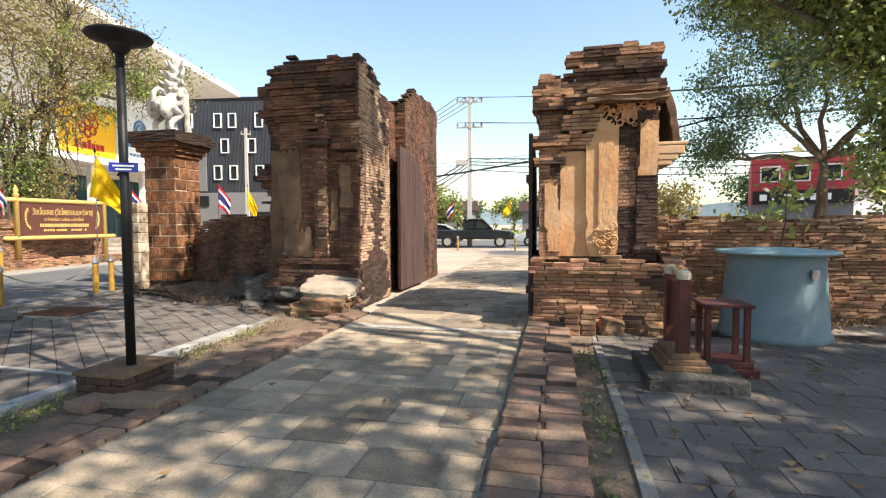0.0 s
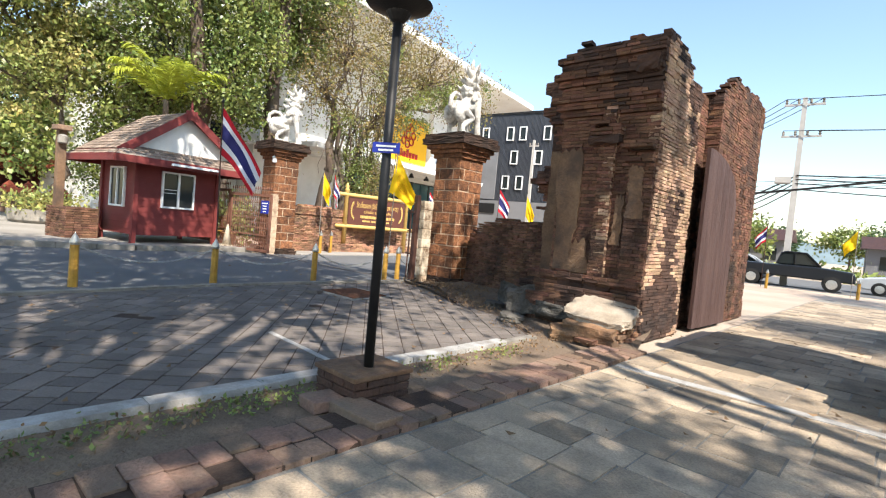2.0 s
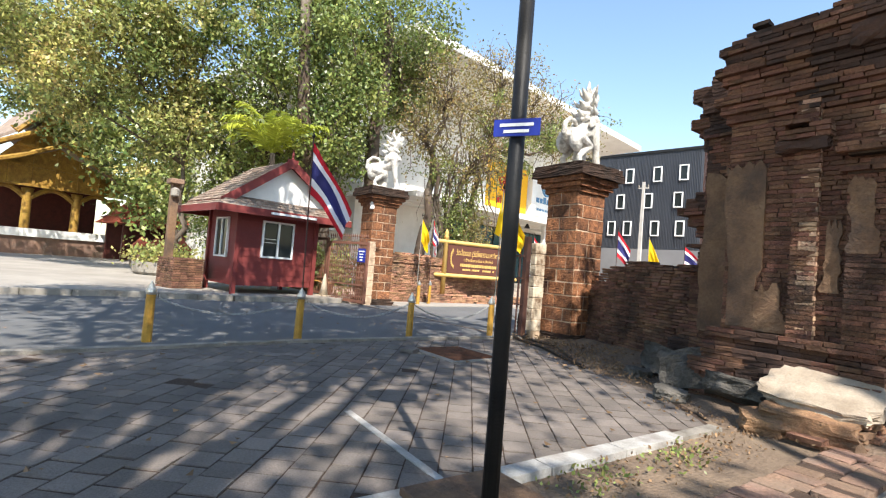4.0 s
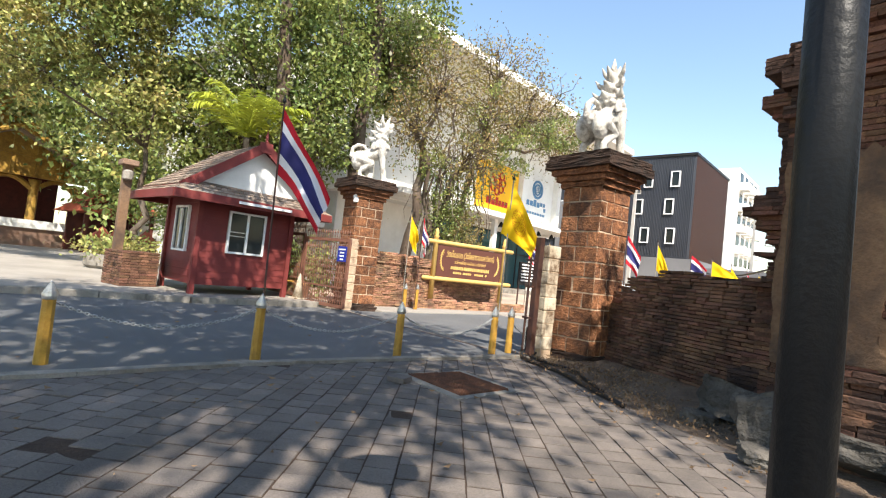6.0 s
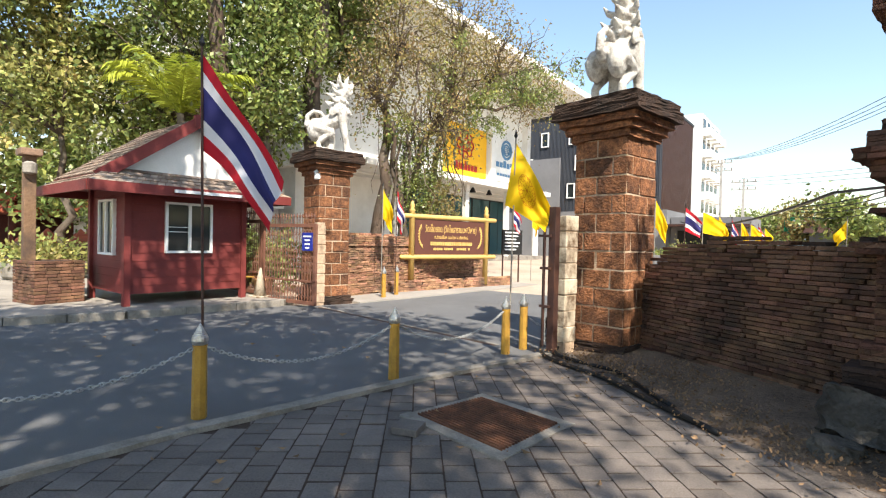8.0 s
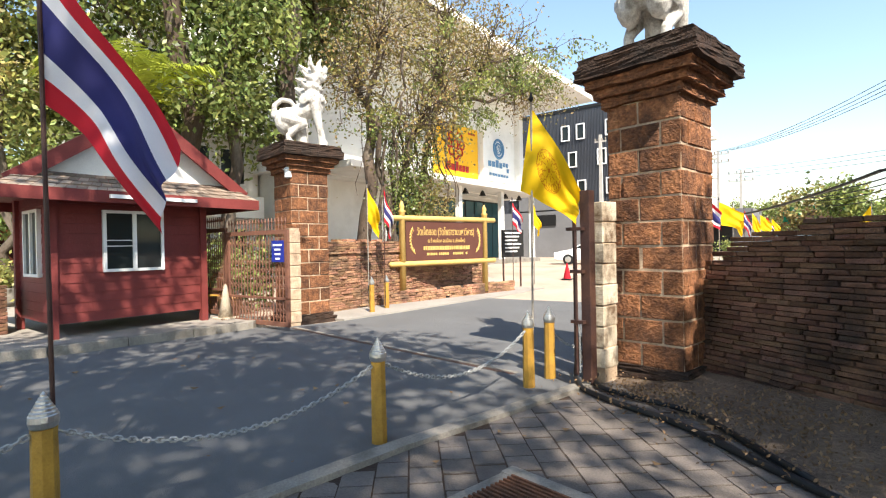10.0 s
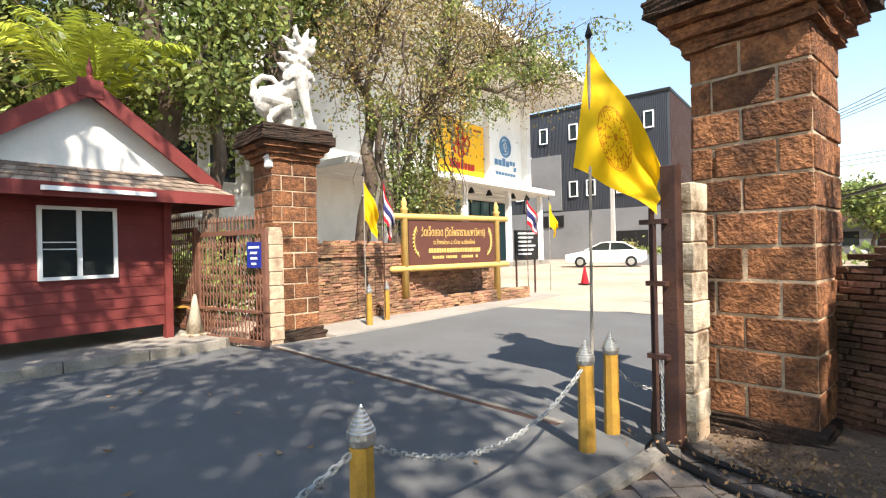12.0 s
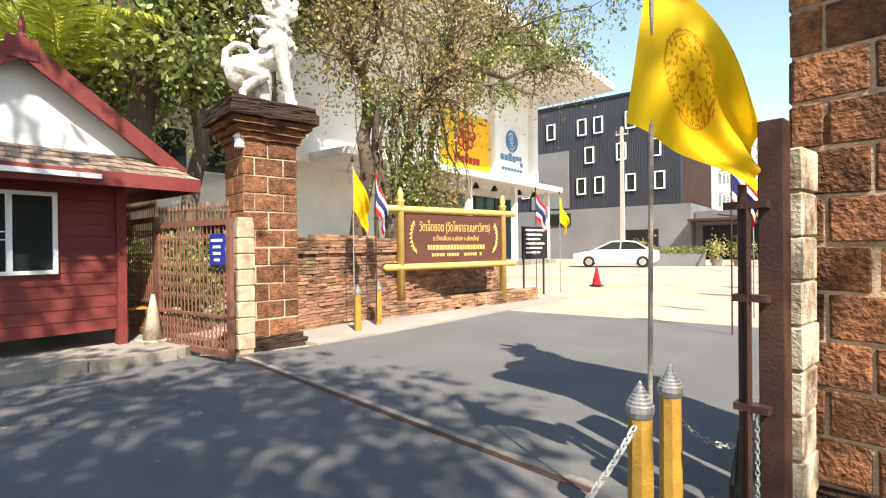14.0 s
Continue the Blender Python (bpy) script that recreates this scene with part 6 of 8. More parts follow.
# ---- flags ----
def flag(x, y, z0, top, side, reach, drop, hoist, fly, seed, label, thai=False, emblem=True, pole_r=0.012, lean=(0, 0), sag=0.0):
    """A pole with a hanging cloth that reaches out by reach and droops by drop; hoist and fly: its height at the pole and at the end."""
    th = thing("flag", pose(x, y, z0), label, "flag", "flags on poles")
    L = Vector((lean[0], lean[1], 1))
    bm = bmesh.new()
    tube(bm, [L * (k * (top - z0) / 6) for k in range(7)], pole_r, 8)
    pl = part("pole", bm, BROWN_STEEL if thai else KERB, th, "thin metal pole")
    bm = bmesh.new()
    lathe(bm, ((pole_r * 0.8, 0), (pole_r * 2.4, 0.03), (pole_r * 1.2, 0.07), (0.003, 0.12)), 8, Matrix.Translation(L * (top - z0)))
    part("finial", bm, BLACK_STEEL, pl)
    rs = np.random.RandomState(seed)
    nx, nz = 72, 64
    s = Vector((side[0], side[1], 0)).normalized()
    nrm = Vector((-s.y, s.x, 0))
    g = []
    bm = bmesh.new()
    ph = rs.uniform(0, 6)
    for j in range(nz + 1):
        row = []
        fz = j / nz
        for i in range(nx + 1):
            fx = i / nx
            p = L * (top - z0 - 0.06) + s * (reach * fx * (1 - 0.18 * fz * fx) - sag * fz * (1 - fx)) - Vector((0, 0, drop * fx ** 1.08 + fz * (hoist * (1 - fx) + fly * fx)))
            p += nrm * (0.075 * math.sin(fx * 6 + fz * 4.0 + ph) * min(1, fx * 2.5) + 0.035 * math.sin(fz * 13 - fx * 4 + ph) * fx)
            p += Vector((0, 0, 0.02 * math.sin(fz * 9 + fx * 5 + ph) * fx))
            row.append(bm.verts.new(p))
        g.append(row)
    bands = (0, 0.167, 0.333, 0.667, 0.833, 1.01)
    for j in range(nz):
        for i in range(nx):
            f = bm.faces.new((g[j][i], g[j][i + 1], g[j + 1][i + 1], g[j + 1][i]))
            if thai:
                k = [n for n in range(5) if bands[n] <= (j + 0.5) / nz < bands[n + 1]][0]
                f.material_index = (0, 1, 2, 1, 0)[k]
            elif emblem:
                dx, dz = ((i + 0.5) / nx - 0.42) * 1.15, (j + 0.5) / nz - 0.5
                r = math.hypot(dx, dz)
                a = math.atan2(dz, dx)
                if 0.245 < r < 0.262 or 0.225 < r < 0.235 or 0.15 < r < 0.16 or r < 0.03 or (0.16 < r < 0.22 and math.sin(a * 20) > 0.5 and math.sin(r * 190) > -0.3) or (0.05 < r < 0.13 and math.sin(a * 8) > 0.8):
                    f.material_index = 1
    part("cloth", bm, [FLAG_RED, FLAG_WHITE, FLAG_BLUE] if thai else [FLAG_YELLOW, FLAG_PRINT], th, "", smooth=True)
    return th


flag(-8.13, 6.22, 0.1, 3.22, (0.74, 0.60), 0.74, 1.12, 0.84, 0.42, 3, "large striped red, white and blue flag tied to a bollard", True, lean=(-0.035, 0.0))
flag(-7.40, 10.18, 0.1, 3.02, (0.85, 0.52), 0.52, 0.92, 0.88, 0.34, 5, "large yellow flag with wheel emblem beside a bollard", False, lean=(0.012, 0.0), sag=0.13)
flag(-13.4, 13.6, 0.1, 3.0, (0.5, 1), 0.32, 0.70, 0.80, 0.55, 7, "drooping yellow flag in front of the sign wall", False, False)
flag(-13.4, 14.15, 0.1, 3.0, (0.3, 1), 0.25, 0.70, 0.80, 0.55, 8, "drooping striped flag in front of the sign wall", True)
flag(-13.1, 19.9, 0.0, 3.0, (0.6, 1), 0.40, 0.60, 0.75, 0.5, 9, "drooping striped flag beside the sign", True)
flag(-13.1, 21.4, 0.1, 3.0, (0.6, 1), 0.30, 0.65, 0.75, 0.5, 10, "drooping yellow flag beside the sign", False, False)
for n, (y, th_, rc, dr) in enumerate(((16.9, True, 0.4, 0.6), (19.2, False, 0.35, 0.75), (22.6, True, 0.55, 0.5), (25.2, False, 0.8, 0.45), (28.2, False, 0.4, 0.7), (31.2, True, 0.3, 0.7), (33.8, False, 0.4, 0.7), (37, False, 0.6, 0.5), (40, True, 0.4, 0.6), (43, False, 0.5, 0.6))):
    flag(-8.0 + 0.05 * n, y, 0.0, 2.95, (0.9, 0.4), rc, dr, 0.8, 0.55, 20 + n, "striped flag drooping from a street pole" if th_ else "yellow flag drooping from a street pole", th_, False)
for n, (x, y, th_) in enumerate(((0.1, 27.5, True), (3.2, 27.0, False), (-3.5, 30, False), (7.5, 28, True))):
    flag(x, y, 0.0, 2.8, (-0.9, 0.2), 0.45, 0.6, 0.7, 0.5, 40 + n, "striped flag drooping from a street pole" if th_ else "yellow flag drooping from a street pole", th_, False)
    bollard(x + 0.2, y - 0.3)

# ---- steel gate at the near pillar ----
gp = thing("gate_post", pose(-6.90, 10.50, 0.05, 0, 0, -10.5), "brown steel gate post with latch rods and a hanging chain", "gate post")
boxed("column", -0.055, 0.055, -0.055, 0.055, 0, 2.02, BROWN_STEEL, gp, "", bevel=0.006)
bm = bmesh.new()
tube(bm, [(-0.12, -0.06, 0.0), (-0.12, -0.06, 1.72)], 0.022, 8)
tube(bm, [(-0.085, -0.10, 0.1), (-0.085, -0.10, 1.62)], 0.016, 8)
part("latch_rod", bm, BROWN_STEEL, gp)
for z in (0.62, 1.15, 1.60):
    boxed("bracket", -0.19 if z > 1.5 else -0.15, 0.0, -0.115, -0.045, z, z + 0.035, BROWN_STEEL, gp, "rusty bracket")
bm = bmesh.new()
for k in range(20):
    tube(bm, [(-0.05 + 0.009 * math.cos(i * math.pi / 3) * (k % 2), -0.10 + 0.009 * math.cos(i * math.pi / 3) * (1 - k % 2), 0.62 - k * 0.026 + 0.019 * math.sin(i * math.pi / 3)) for i in range(7)], 0.0035, 4)
part("lock_chain", bm, CHAIN_STEEL, gp, "dull hanging lock chain")
wp = thing("whitewashed_stub", pose(-6.84, 10.82, 0.0, 0, 0, -10.5), "narrow stub pier of flaking whitewashed blocks", "stub pier")
rs = np.random.RandomState(2)
boxed("core", -0.06, 0.06, -0.13, 0.13, 0, 1.93, JOINT, wp)
pieces("block", [block(rs.normal(0, 0.003), 0, 0.16 + k * 0.226 + 0.11, 0.145, 0.29, 0.212, rs.normal(0, 0.01)) for k in range(8)], [unit_block("block", 0.02, WHITEWASH, s, 0.035) for s in range(4)], wp, rs)
wp2 = thing("block_stub", pose(-13.28, 11.44, 0.0, 0, 0, -10.5), "narrow strip of beige blocks against the far pillar", "stub pier")
boxed("core", -0.07, 0.07, -0.10, 0.10, 0, 1.93, JOINT, wp2)
pieces("block", [block(0, 0, 0.06 + k * 0.226 + 0.11, 0.17, 0.24, 0.206, rs.normal(0, 0.01)) for k in range(8)], [unit_block("block", 0.02, JOINT, s, 0.035) for s in range(4)], wp2, rs)


# ---- ornamental gate leaves by the far pillar ----
def gate_leaf(m, length, label):
    th = thing("steel_gate", m, label, "gate", "leaves of the road gate")
    bm = bmesh.new()
    for a in ((0, length, 0.05, 0.13), (0, length, 1.78, 1.86), (0, length, 0.55, 0.59), (0, 0.08, 0.13, 1.78), (length - 0.08, length, 0.13, 1.78)):
        box(bm, a[0], a[1], -0.03, 0.03, a[2], a[3])
    part("gate_frame", bm, GATE_STEEL, th)
    n = int((length - 0.16) / 0.095)
    for k in range(n + 1):
        x = 0.08 + k * (length - 0.16) / n
        bm = bmesh.new()
        tube(bm, [(x, 0, 0.13), (x, 0, 1.78)], 0.011, 5)
        tube(bm, [(x, 0, 1.86), (x, 0, 2.0)], 0.009, 5)
        lathe(bm, ((0.004, 1.98), (0.022, 2.02), (0.004, 2.10)), 6, Matrix.Translation((x, 0, 0)))
        for z in (0.22, 0.34, 0.46, 0.80, 0.95, 1.10, 1.25, 1.62):
            tube(bm, [(x + 0.036 * math.cos(i * 1.05), -0.012, z + 0.05 * math.sin(i * 1.05)) for i in range(7)], 0.007, 4)
        part("bar", bm, GATE_STEEL, th)
    return th


gate_leaf(pose(-12.78, 10.98, 0.02, 0, 0, 184), 1.90, "brown ornamental steel gate leaf standing open")
gate_leaf(pose(-14.72, 10.86, 0.12, 0, 0, 176), 2.0, "brown ornamental steel gate leaf, folded back")
gs = thing("notice_plate", pose(-13.02, 10.92, 1.28, 0, 0, 4), "small blue enamel notice with white lettering bars", "notice")
boxed("plate", -0.17, 0.17, -0.012, 0, 0, 0.40, ROAD_SIGN_BLUE, gs)
bm = bmesh.new()
for k, w in enumerate((0.26, 0.17, 0.17, 0.12)):
    box(bm, -w / 2, w / 2, -0.016, -0.0125, 0.30 - k * 0.085, 0.335 - k * 0.085)
part("lettering", bm, WHITE_FRAME, gs)
# the gate's rail groove across the road
bm = bmesh.new()
d = math.atan2(10.51 - 11.22, -7.83 + 13.05)
nl = math.hypot(10.51 - 11.22, -7.83 + 13.05)
box(bm, 0, nl, -0.025, 0.03, -0.05, 0.004, pose(-13.05, 11.22, 0) @ Matrix.Rotation(d, 4, "Z"))
tagged(part("gate_rail", bm, BROWN_STEEL), "rusty steel gate rail set in the asphalt", "rail", kind="structure")
bm = bmesh.new()
box(bm, 0, nl, 0.045, 0.11, -0.05, 0.005, pose(-13.05, 11.22, 0) @ Matrix.Rotation(d, 4, "Z"))
tagged(part("rail_bed", bm, KERB), "worn pale concrete strip beside the gate rail", "strip", kind="structure")

# hoses along the soil at the wall's foot
for n, (pts, r) in enumerate((([(-7.05, 10.62, 0.5), (-7.06, 10.5, 0.1), (-6.9, 10.25, 0.04), (-6.5, 10.0, 0.04), (-5.9, 9.75, 0.045), (-5.2, 9.2, 0.04), (-4.4, 8.6, 0.04)], 0.03), ([(-6.95, 10.7, 0.08), (-6.75, 10.35, 0.05), (-6.3, 10.2, 0.05), (-5.8, 10.05, 0.06), (-5.4, 9.6, 0.05), (-4.9, 9.05, 0.04)], 0.026), ([(-7.1, 10.9, 0.35), (-7.12, 10.7, 0.12), (-7.0, 10.4, 0.05), (-6.85, 10.45, 0.05), (-6.9, 10.75, 0.1)], 0.02))):
    cu = []
    for (a, b) in zip(pts, pts[1:]):
        for k in range(6):
            cu.append(Vector(a).lerp(Vector(b), k / 6))
    for _ in range(3):
        cu = [cu[0]] + [(cu[i - 1] + cu[i] * 2 + cu[i + 1]) / 4 for i in range(1, len(cu) - 1)] + [cu[-1]]
    bm = bmesh.new()
    tube(bm, cu, r, 8)
    tagged(part("cable_conduit", bm, BLACK_STEEL, smooth=True), "black plastic conduit lying along the kerb", "conduit", "conduits on the ground")

# ---- temple sign ----
SA, SB = Vector((-14.03, 15.62, 0)), Vector((-13.36, 18.45, 0))
sd = (SB - SA).normalized()
sign = thing("temple_sign", Matrix.Translation(SA) @ Matrix.Rotation(math.atan2(sd.y, sd.x), 4, "Z"), "brown temple name board in a gold-painted log frame", "sign")
SL = (SB - SA).length
boxed("board", 0, SL, -0.03, 0.03, 1.13, 2.23, SIGN_BROWN, sign)
for x in (-0.10, SL + 0.10):
    bm = bmesh.new()
    lathe(bm, ((0.09, 0.1), (0.085, 2.46), (0.11, 2.49), (0.05, 2.55), (0.08, 2.62), (0.02, 2.78)), 10, Matrix.Translation((x, 0, 0)))
    part("post", bm, SIGN_GOLD, sign, smooth=True)
for z in (1.05, 2.31):
    bm = bmesh.new()
    tube(bm, [(-0.55, -0.02, z), (-0.5, -0.02, z), (SL + 0.5, -0.02, z), (SL + 0.55, -0.02, z)], [0.03, 0.075, 0.075, 0.03], 10)
    part("beam", bm, SIGN_GOLD, sign, smooth=True)


def lettering(body, size, m, material, parent, width=None):
    cu = bpy.data.curves.new("lettering", "FONT")
    cu.body, cu.size, cu.align_x, cu.extrude = body, size, "CENTER", 0.004
    cu.resolution_u = 2
    tmp = bpy.data.objects.new("lettering", cu)
    scene.collection.objects.link(tmp)
    me = bpy.data.meshes.new_from_object(tmp.evaluated_get(bpy.context.evaluated_depsgraph_get()))
    bpy.data.objects.remove(tmp)
    me.materials.clear()
    me.materials.append(material)
    k = 1.0
    if width:
        xs_ = [v.co.x for v in me.vertices]
        k = width / max(0.01, max(xs_) - min(xs_))
    ob = new("lettering", me)
    ob.parent = parent
    ob.matrix_local = m @ Matrix.Diagonal((k, 1, 1, 1))
    return ob


lettering("วัดเจ็ดยอด (วัดโพธารามมหาวิหาร)", 0.29, pose(SL / 2, -0.036, 1.84, 90, 0, 0), SIGN_GOLD, sign, 2.15)
lettering("ต.ช้างเผือก อ.เมือง จ.เชียงใหม่", 0.15, pose(SL / 2, -0.036, 1.63, 90, 0, 0), SIGN_GOLD, sign, 1.4)
rs = np.random.RandomState(5)
for z, x0, x1, h, w in ((1.42, 0.60, 2.3, 0.11, 0.07), (1.27, 0.72, 2.2, 0.07, 0.05)):
    x = x0
    while x < x1:
        ww = w * rs.uniform(0.6, 1.3)
        if rs.rand() > 0.12:
            boxed("letter_bar", x, x + ww, -0.040, -0.0305, z, z + h, SIGN_GOLD, sign)
        x += ww + 0.022
for sx, s in ((0.22, 1), (SL - 0.22, -1)):
    for k in range(9):
        bm = bmesh.new()
        a = -1.9 + k * 0.42
        c = Vector((sx + s * 0.20 - s * 0.24 * math.cos(a * 0.55), -0.036, 1.66 + 0.36 * math.sin(a * 0.62)))
        tube(bm, [c, c + Vector((-s * 0.05, 0, 0.06)), c + Vector((-s * 0.02, 0, 0.13))], [0.012, 0.035, 0.004], 5)
        part("scroll_leaf", bm, SIGN_GOLD, sign)

nb = thing("notice_board", pose(-13.75, 20.3, 0.0, 0, 0, 78), "dark notice board with white lettering bars beside the sign", "notice board")
boxed("panel", 0, 1.1, -0.03, 0.03, 1.1, 2.05, BLACK_STEEL, nb)
for k in range(6):
    boxed("letter_bar", 0.12, 0.95 - 0.1 * (k % 3), -0.036, -0.031, 1.92 - k * 0.13, 1.97 - k * 0.13, WHITE_FRAME, nb)
for x in (0.08, 0.98):
    boxed("leg", x, x + 0.05, 0.031, 0.07, 0.0, 1.9, BROWN_STEEL, nb)
# brick wall behind the sign and its planter
old_wall("wall_sign", "low wall of pale thin bricks behind the sign", pose(-14.05, 12.45, 0) @ Matrix.Rotation(math.atan2(7.6, -0.25), 4, "Z"), 7.6, lambda a: 1.66 if a < 7.2 else 1.1, 93, PALE_BRICK, lambda z: -0.03 if 1.30 < z < 1.36 else (0.03 if z >= 1.36 else 0.0), 0, PALE_BRICK_PIECE)
planter = thing("sign_planter", pose(-13.95, 14.55, 0) @ Matrix.Rotation(math.atan2(5.45, 0.9), 4, "Z"), "long low brick planter under the sign", "planter")
boxed("core", 0.05, 5.4, 0.02, 0.9, 0, 0.28, MORTAR, planter)
rs = np.random.RandomState(15)
pk = along_courses(5.45, 0.02, lambda a: 0.30, 17, course=0.066, blen=0.24, depth=0.14)
pieces("brick", pk, [unit_block("brick", 0.05, PALE_BRICK_PIECE, s, 0.06) for s in range(4)], planter, rs)
sheet("pavement_apron", [(-12.9, 12.4), (-12.75, 14), (-12.6, 17.6), (-12.5, 21), (-14.0, 21), (-14.6, 12.4)], 0.03, 0.2, PINK_PAVE, label="pale concrete apron under the sign wall", category="pavement")
for x, y in ((-13.25, 13.55), (-13.5, 14.3)):
    bollard(x, y, 0.8).location.z = 0.03

# lamp and wires on the far pillar
pl = thing("wall_lamp", pose(-13.50, 11.52, 2.95, 0, 0, -10), "small white lantern fixed under the pillar's cap", "lamp")
bm = bmesh.new()
lathe(bm, ((0.05, 0.0), (0.075, 0.02), (0.07, 0.16), (0.10, 0.17), (0.02, 0.25)), 10)
part("lantern", bm, WHITE_FRAME, pl)
boxed("arm", -0.02, 0.02, 0.0, 0.16, 0.2, 0.23, BLACK_STEEL, pl)


# ---- white beast statues on the pillars ----
def statue(m, h, label):
    """A crouching guardian lion on straight forelegs, head raised, with a pointed mane; one plain mesh, +x forward."""
    bm = bmesh.new()

    def ball(c, r, ry=0.0):
        q = bmesh.ops.create_icosphere(bm, subdivisions=2, radius=1)["verts"]
        bmesh.ops.transform(bm, matrix=Matrix.LocRotScale(c, Euler((0, ry, 0)), r), verts=q)

    tube(bm, [(-0.46, 0, 0.55), (-0.34, 0, 0.64), (-0.10, 0, 0.70), (0.12, 0, 0.80), (0.28, 0, 0.92), (0.32, 0, 1.05)], [0.12, 0.19, 0.17, 0.20, 0.21, 0.17], 14)
    ball((0.30, 0, 0.86), (0.20, 0.22, 0.24))
    tube(bm, [(0.26, 0, 0.95), (0.25, 0, 1.18), (0.27, 0, 1.36), (0.32, 0, 1.50)], [0.22, 0.18, 0.15, 0.14], 14)
    # head, with open jaws turned up
    ball((0.34, 0, 1.53), (0.17, 0.15, 0.15), -0.4)
    tube(bm, [(0.40, 0, 1.56), (0.50, 0, 1.64), (0.57, 0, 1.74)], [0.11, 0.085, 0.04], 9)
    tube(bm, [(0.40, 0, 1.47), (0.50, 0, 1.50), (0.56, 0, 1.56)], [0.09, 0.065, 0.03], 9)
    ball((0.53, 0, 1.75), (0.035, 0.05, 0.035))
    # crest and mane points
    for a, b, c, r in (((0.30, 0, 1.62), (0.22, 0, 1.80), (0.23, 0, 2.0), 0.085), ((0.40, 0, 1.64), (0.40, 0, 1.80), (0.46, 0, 1.93), 0.07),
                       ((0.22, 0, 1.58), (0.10, 0, 1.66), (-0.02, 0, 1.78), 0.09), ((0.18, 0, 1.38), (0.04, 0, 1.42), (-0.09, 0, 1.47), 0.10), ((0.14, 0, 1.18), (0.00, 0, 1.20), (-0.12, 0, 1.27), 0.11)):
        tube(bm, [a, b, c], [r, r * 0.72, 0.012], 8)
    for s in (-1, 1):
        for a, b, c, r in (((0.30, 0.10, 1.62), (0.24, 0.19, 1.72), (0.20, 0.24, 1.86), 0.06), ((0.24, 0.12, 1.44), (0.14, 0.22, 1.46), (0.06, 0.27, 1.56), 0.07), ((0.22, 0.14, 1.24), (0.12, 0.25, 1.24), (0.03, 0.30, 1.33), 0.075)):
            tube(bm, [(a[0], s * a[1], a[2]), (b[0], s * b[1], b[2]), (c[0], s * c[1], c[2])], [r, r * 0.72, 0.012], 7)
        ball((0.44, s * 0.10, 1.62), (0.04, 0.03, 0.045))
        # foreleg, haunch, hind leg
        tube(bm, [(0.30, s * 0.15, 0.98), (0.34, s * 0.17, 0.72), (0.40, s * 0.17, 0.38), (0.45, s * 0.17, 0.10), (0.46, s * 0.17, 0.02)], [0.14, 0.105, 0.075, 0.08, 0.09], 10)
        tube(bm, [(0.44, s * 0.17, 0.05), (0.56, s * 0.18, 0.04)], [0.085, 0.06], 9)
        ball((-0.32, s * 0.17, 0.52), (0.20, 0.13, 0.24))
        tube(bm, [(-0.34, s * 0.19, 0.58), (-0.10, s * 0.22, 0.52), (0.10, s * 0.22, 0.47)], [0.15, 0.12, 0.075], 10)
        tube(bm, [(0.12, s * 0.22, 0.48), (-0.10, s * 0.22, 0.34), (-0.24, s * 0.21, 0.20), (-0.22, s * 0.21, 0.04)], [0.075, 0.08, 0.06, 0.07], 10)
        tube(bm, [(-0.26, s * 0.21, 0.05), (-0.04, s * 0.21, 0.04)], [0.075, 0.055], 9)
        ball((0.10, s * 0.24, 0.98), (0.10, 0.03, 0.14), 0.6)
    # looped tail
    tube(bm, [(-0.44, 0, 0.55), (-0.54, 0, 0.66), (-0.52, 0, 0.88), (-0.38, 0, 1.00), (-0.20, 0, 0.98), (-0.10, 0, 0.86)], [0.07, 0.065, 0.06, 0.055, 0.05, 0.04], 9)
    # scalloped collars
    for z, r, x in ((1.04, 0.25, 0.27), (1.12, 0.23, 0.26), (1.30, 0.185, 0.26)):
        for k in range(12):
            a = k * math.pi / 6
            ball((x + r * 0.92 * math.cos(a), r * 0.92 * math.sin(a), z + 0.10 * math.cos(a) * -0.6), (0.055, 0.055, 0.06))
    tube(bm, [(0.02, 0, 0.0), (0.04, 0, 0.68)], [0.13, 0.12], 8)
    vs = box(bm, -0.5, 0.56, -0.28, 0.28, -0.04, 0.02)
    bmesh.ops.recalc_face_normals(bm, faces=bm.faces[:])
    ob = part("beast_statue", bm, STATUE, None, smooth=True)
    ob.matrix_world = m @ Matrix.Scale(h / 2.0, 4)
    md = ob.modifiers.new("merge", "REMESH")
    md.mode, md.voxel_size, md.use_smooth_shade = "VOXEL", 0.017, True
    return tagged(ob, label, "statue", "guardian statues")


statue(pose(-6.42, 11.40, 3.62, 0, 0, 84), 1.95, "white plaster guardian beast statue on the near pillar")
statue(pose(-13.77, 12.05, 3.68, 0, 0, 50), 2.0, "white plaster guardian beast statue with a curled tail")

# ---- lamp post ----
lamp = thing("lamp_post", pose(-2.45, 3.92, 0), "black steel lamp post with a flat disc head", "lamp post")
bm = bmesh.new()
tube(bm, [(0, 0, 0.2), (0.0, 0, 2.96)], [0.040, 0.036], 12)
pole_ = part("pole", bm, BLACK_STEEL, lamp, smooth=True)
bm = bmesh.new()
lathe(bm, ((0.03, 2.92), (0.06, 2.94), (0.09, 2.98), (0.10, 3.0)), 12)
part("neck", bm, BLACK_STEEL, lamp)
bm = bmesh.new()
lathe(bm, ((0.10, 3.0), (0.25, 3.055), (0.26, 3.07), (0.24, 3.09), (0.06, 3.115)), 28)
part("shade", bm, BLACK_STEEL, lamp)
bm = bmesh.new()
lathe(bm, ((0.075, 2.99), (0.13, 3.013), (0.13, 3.018)), 20)
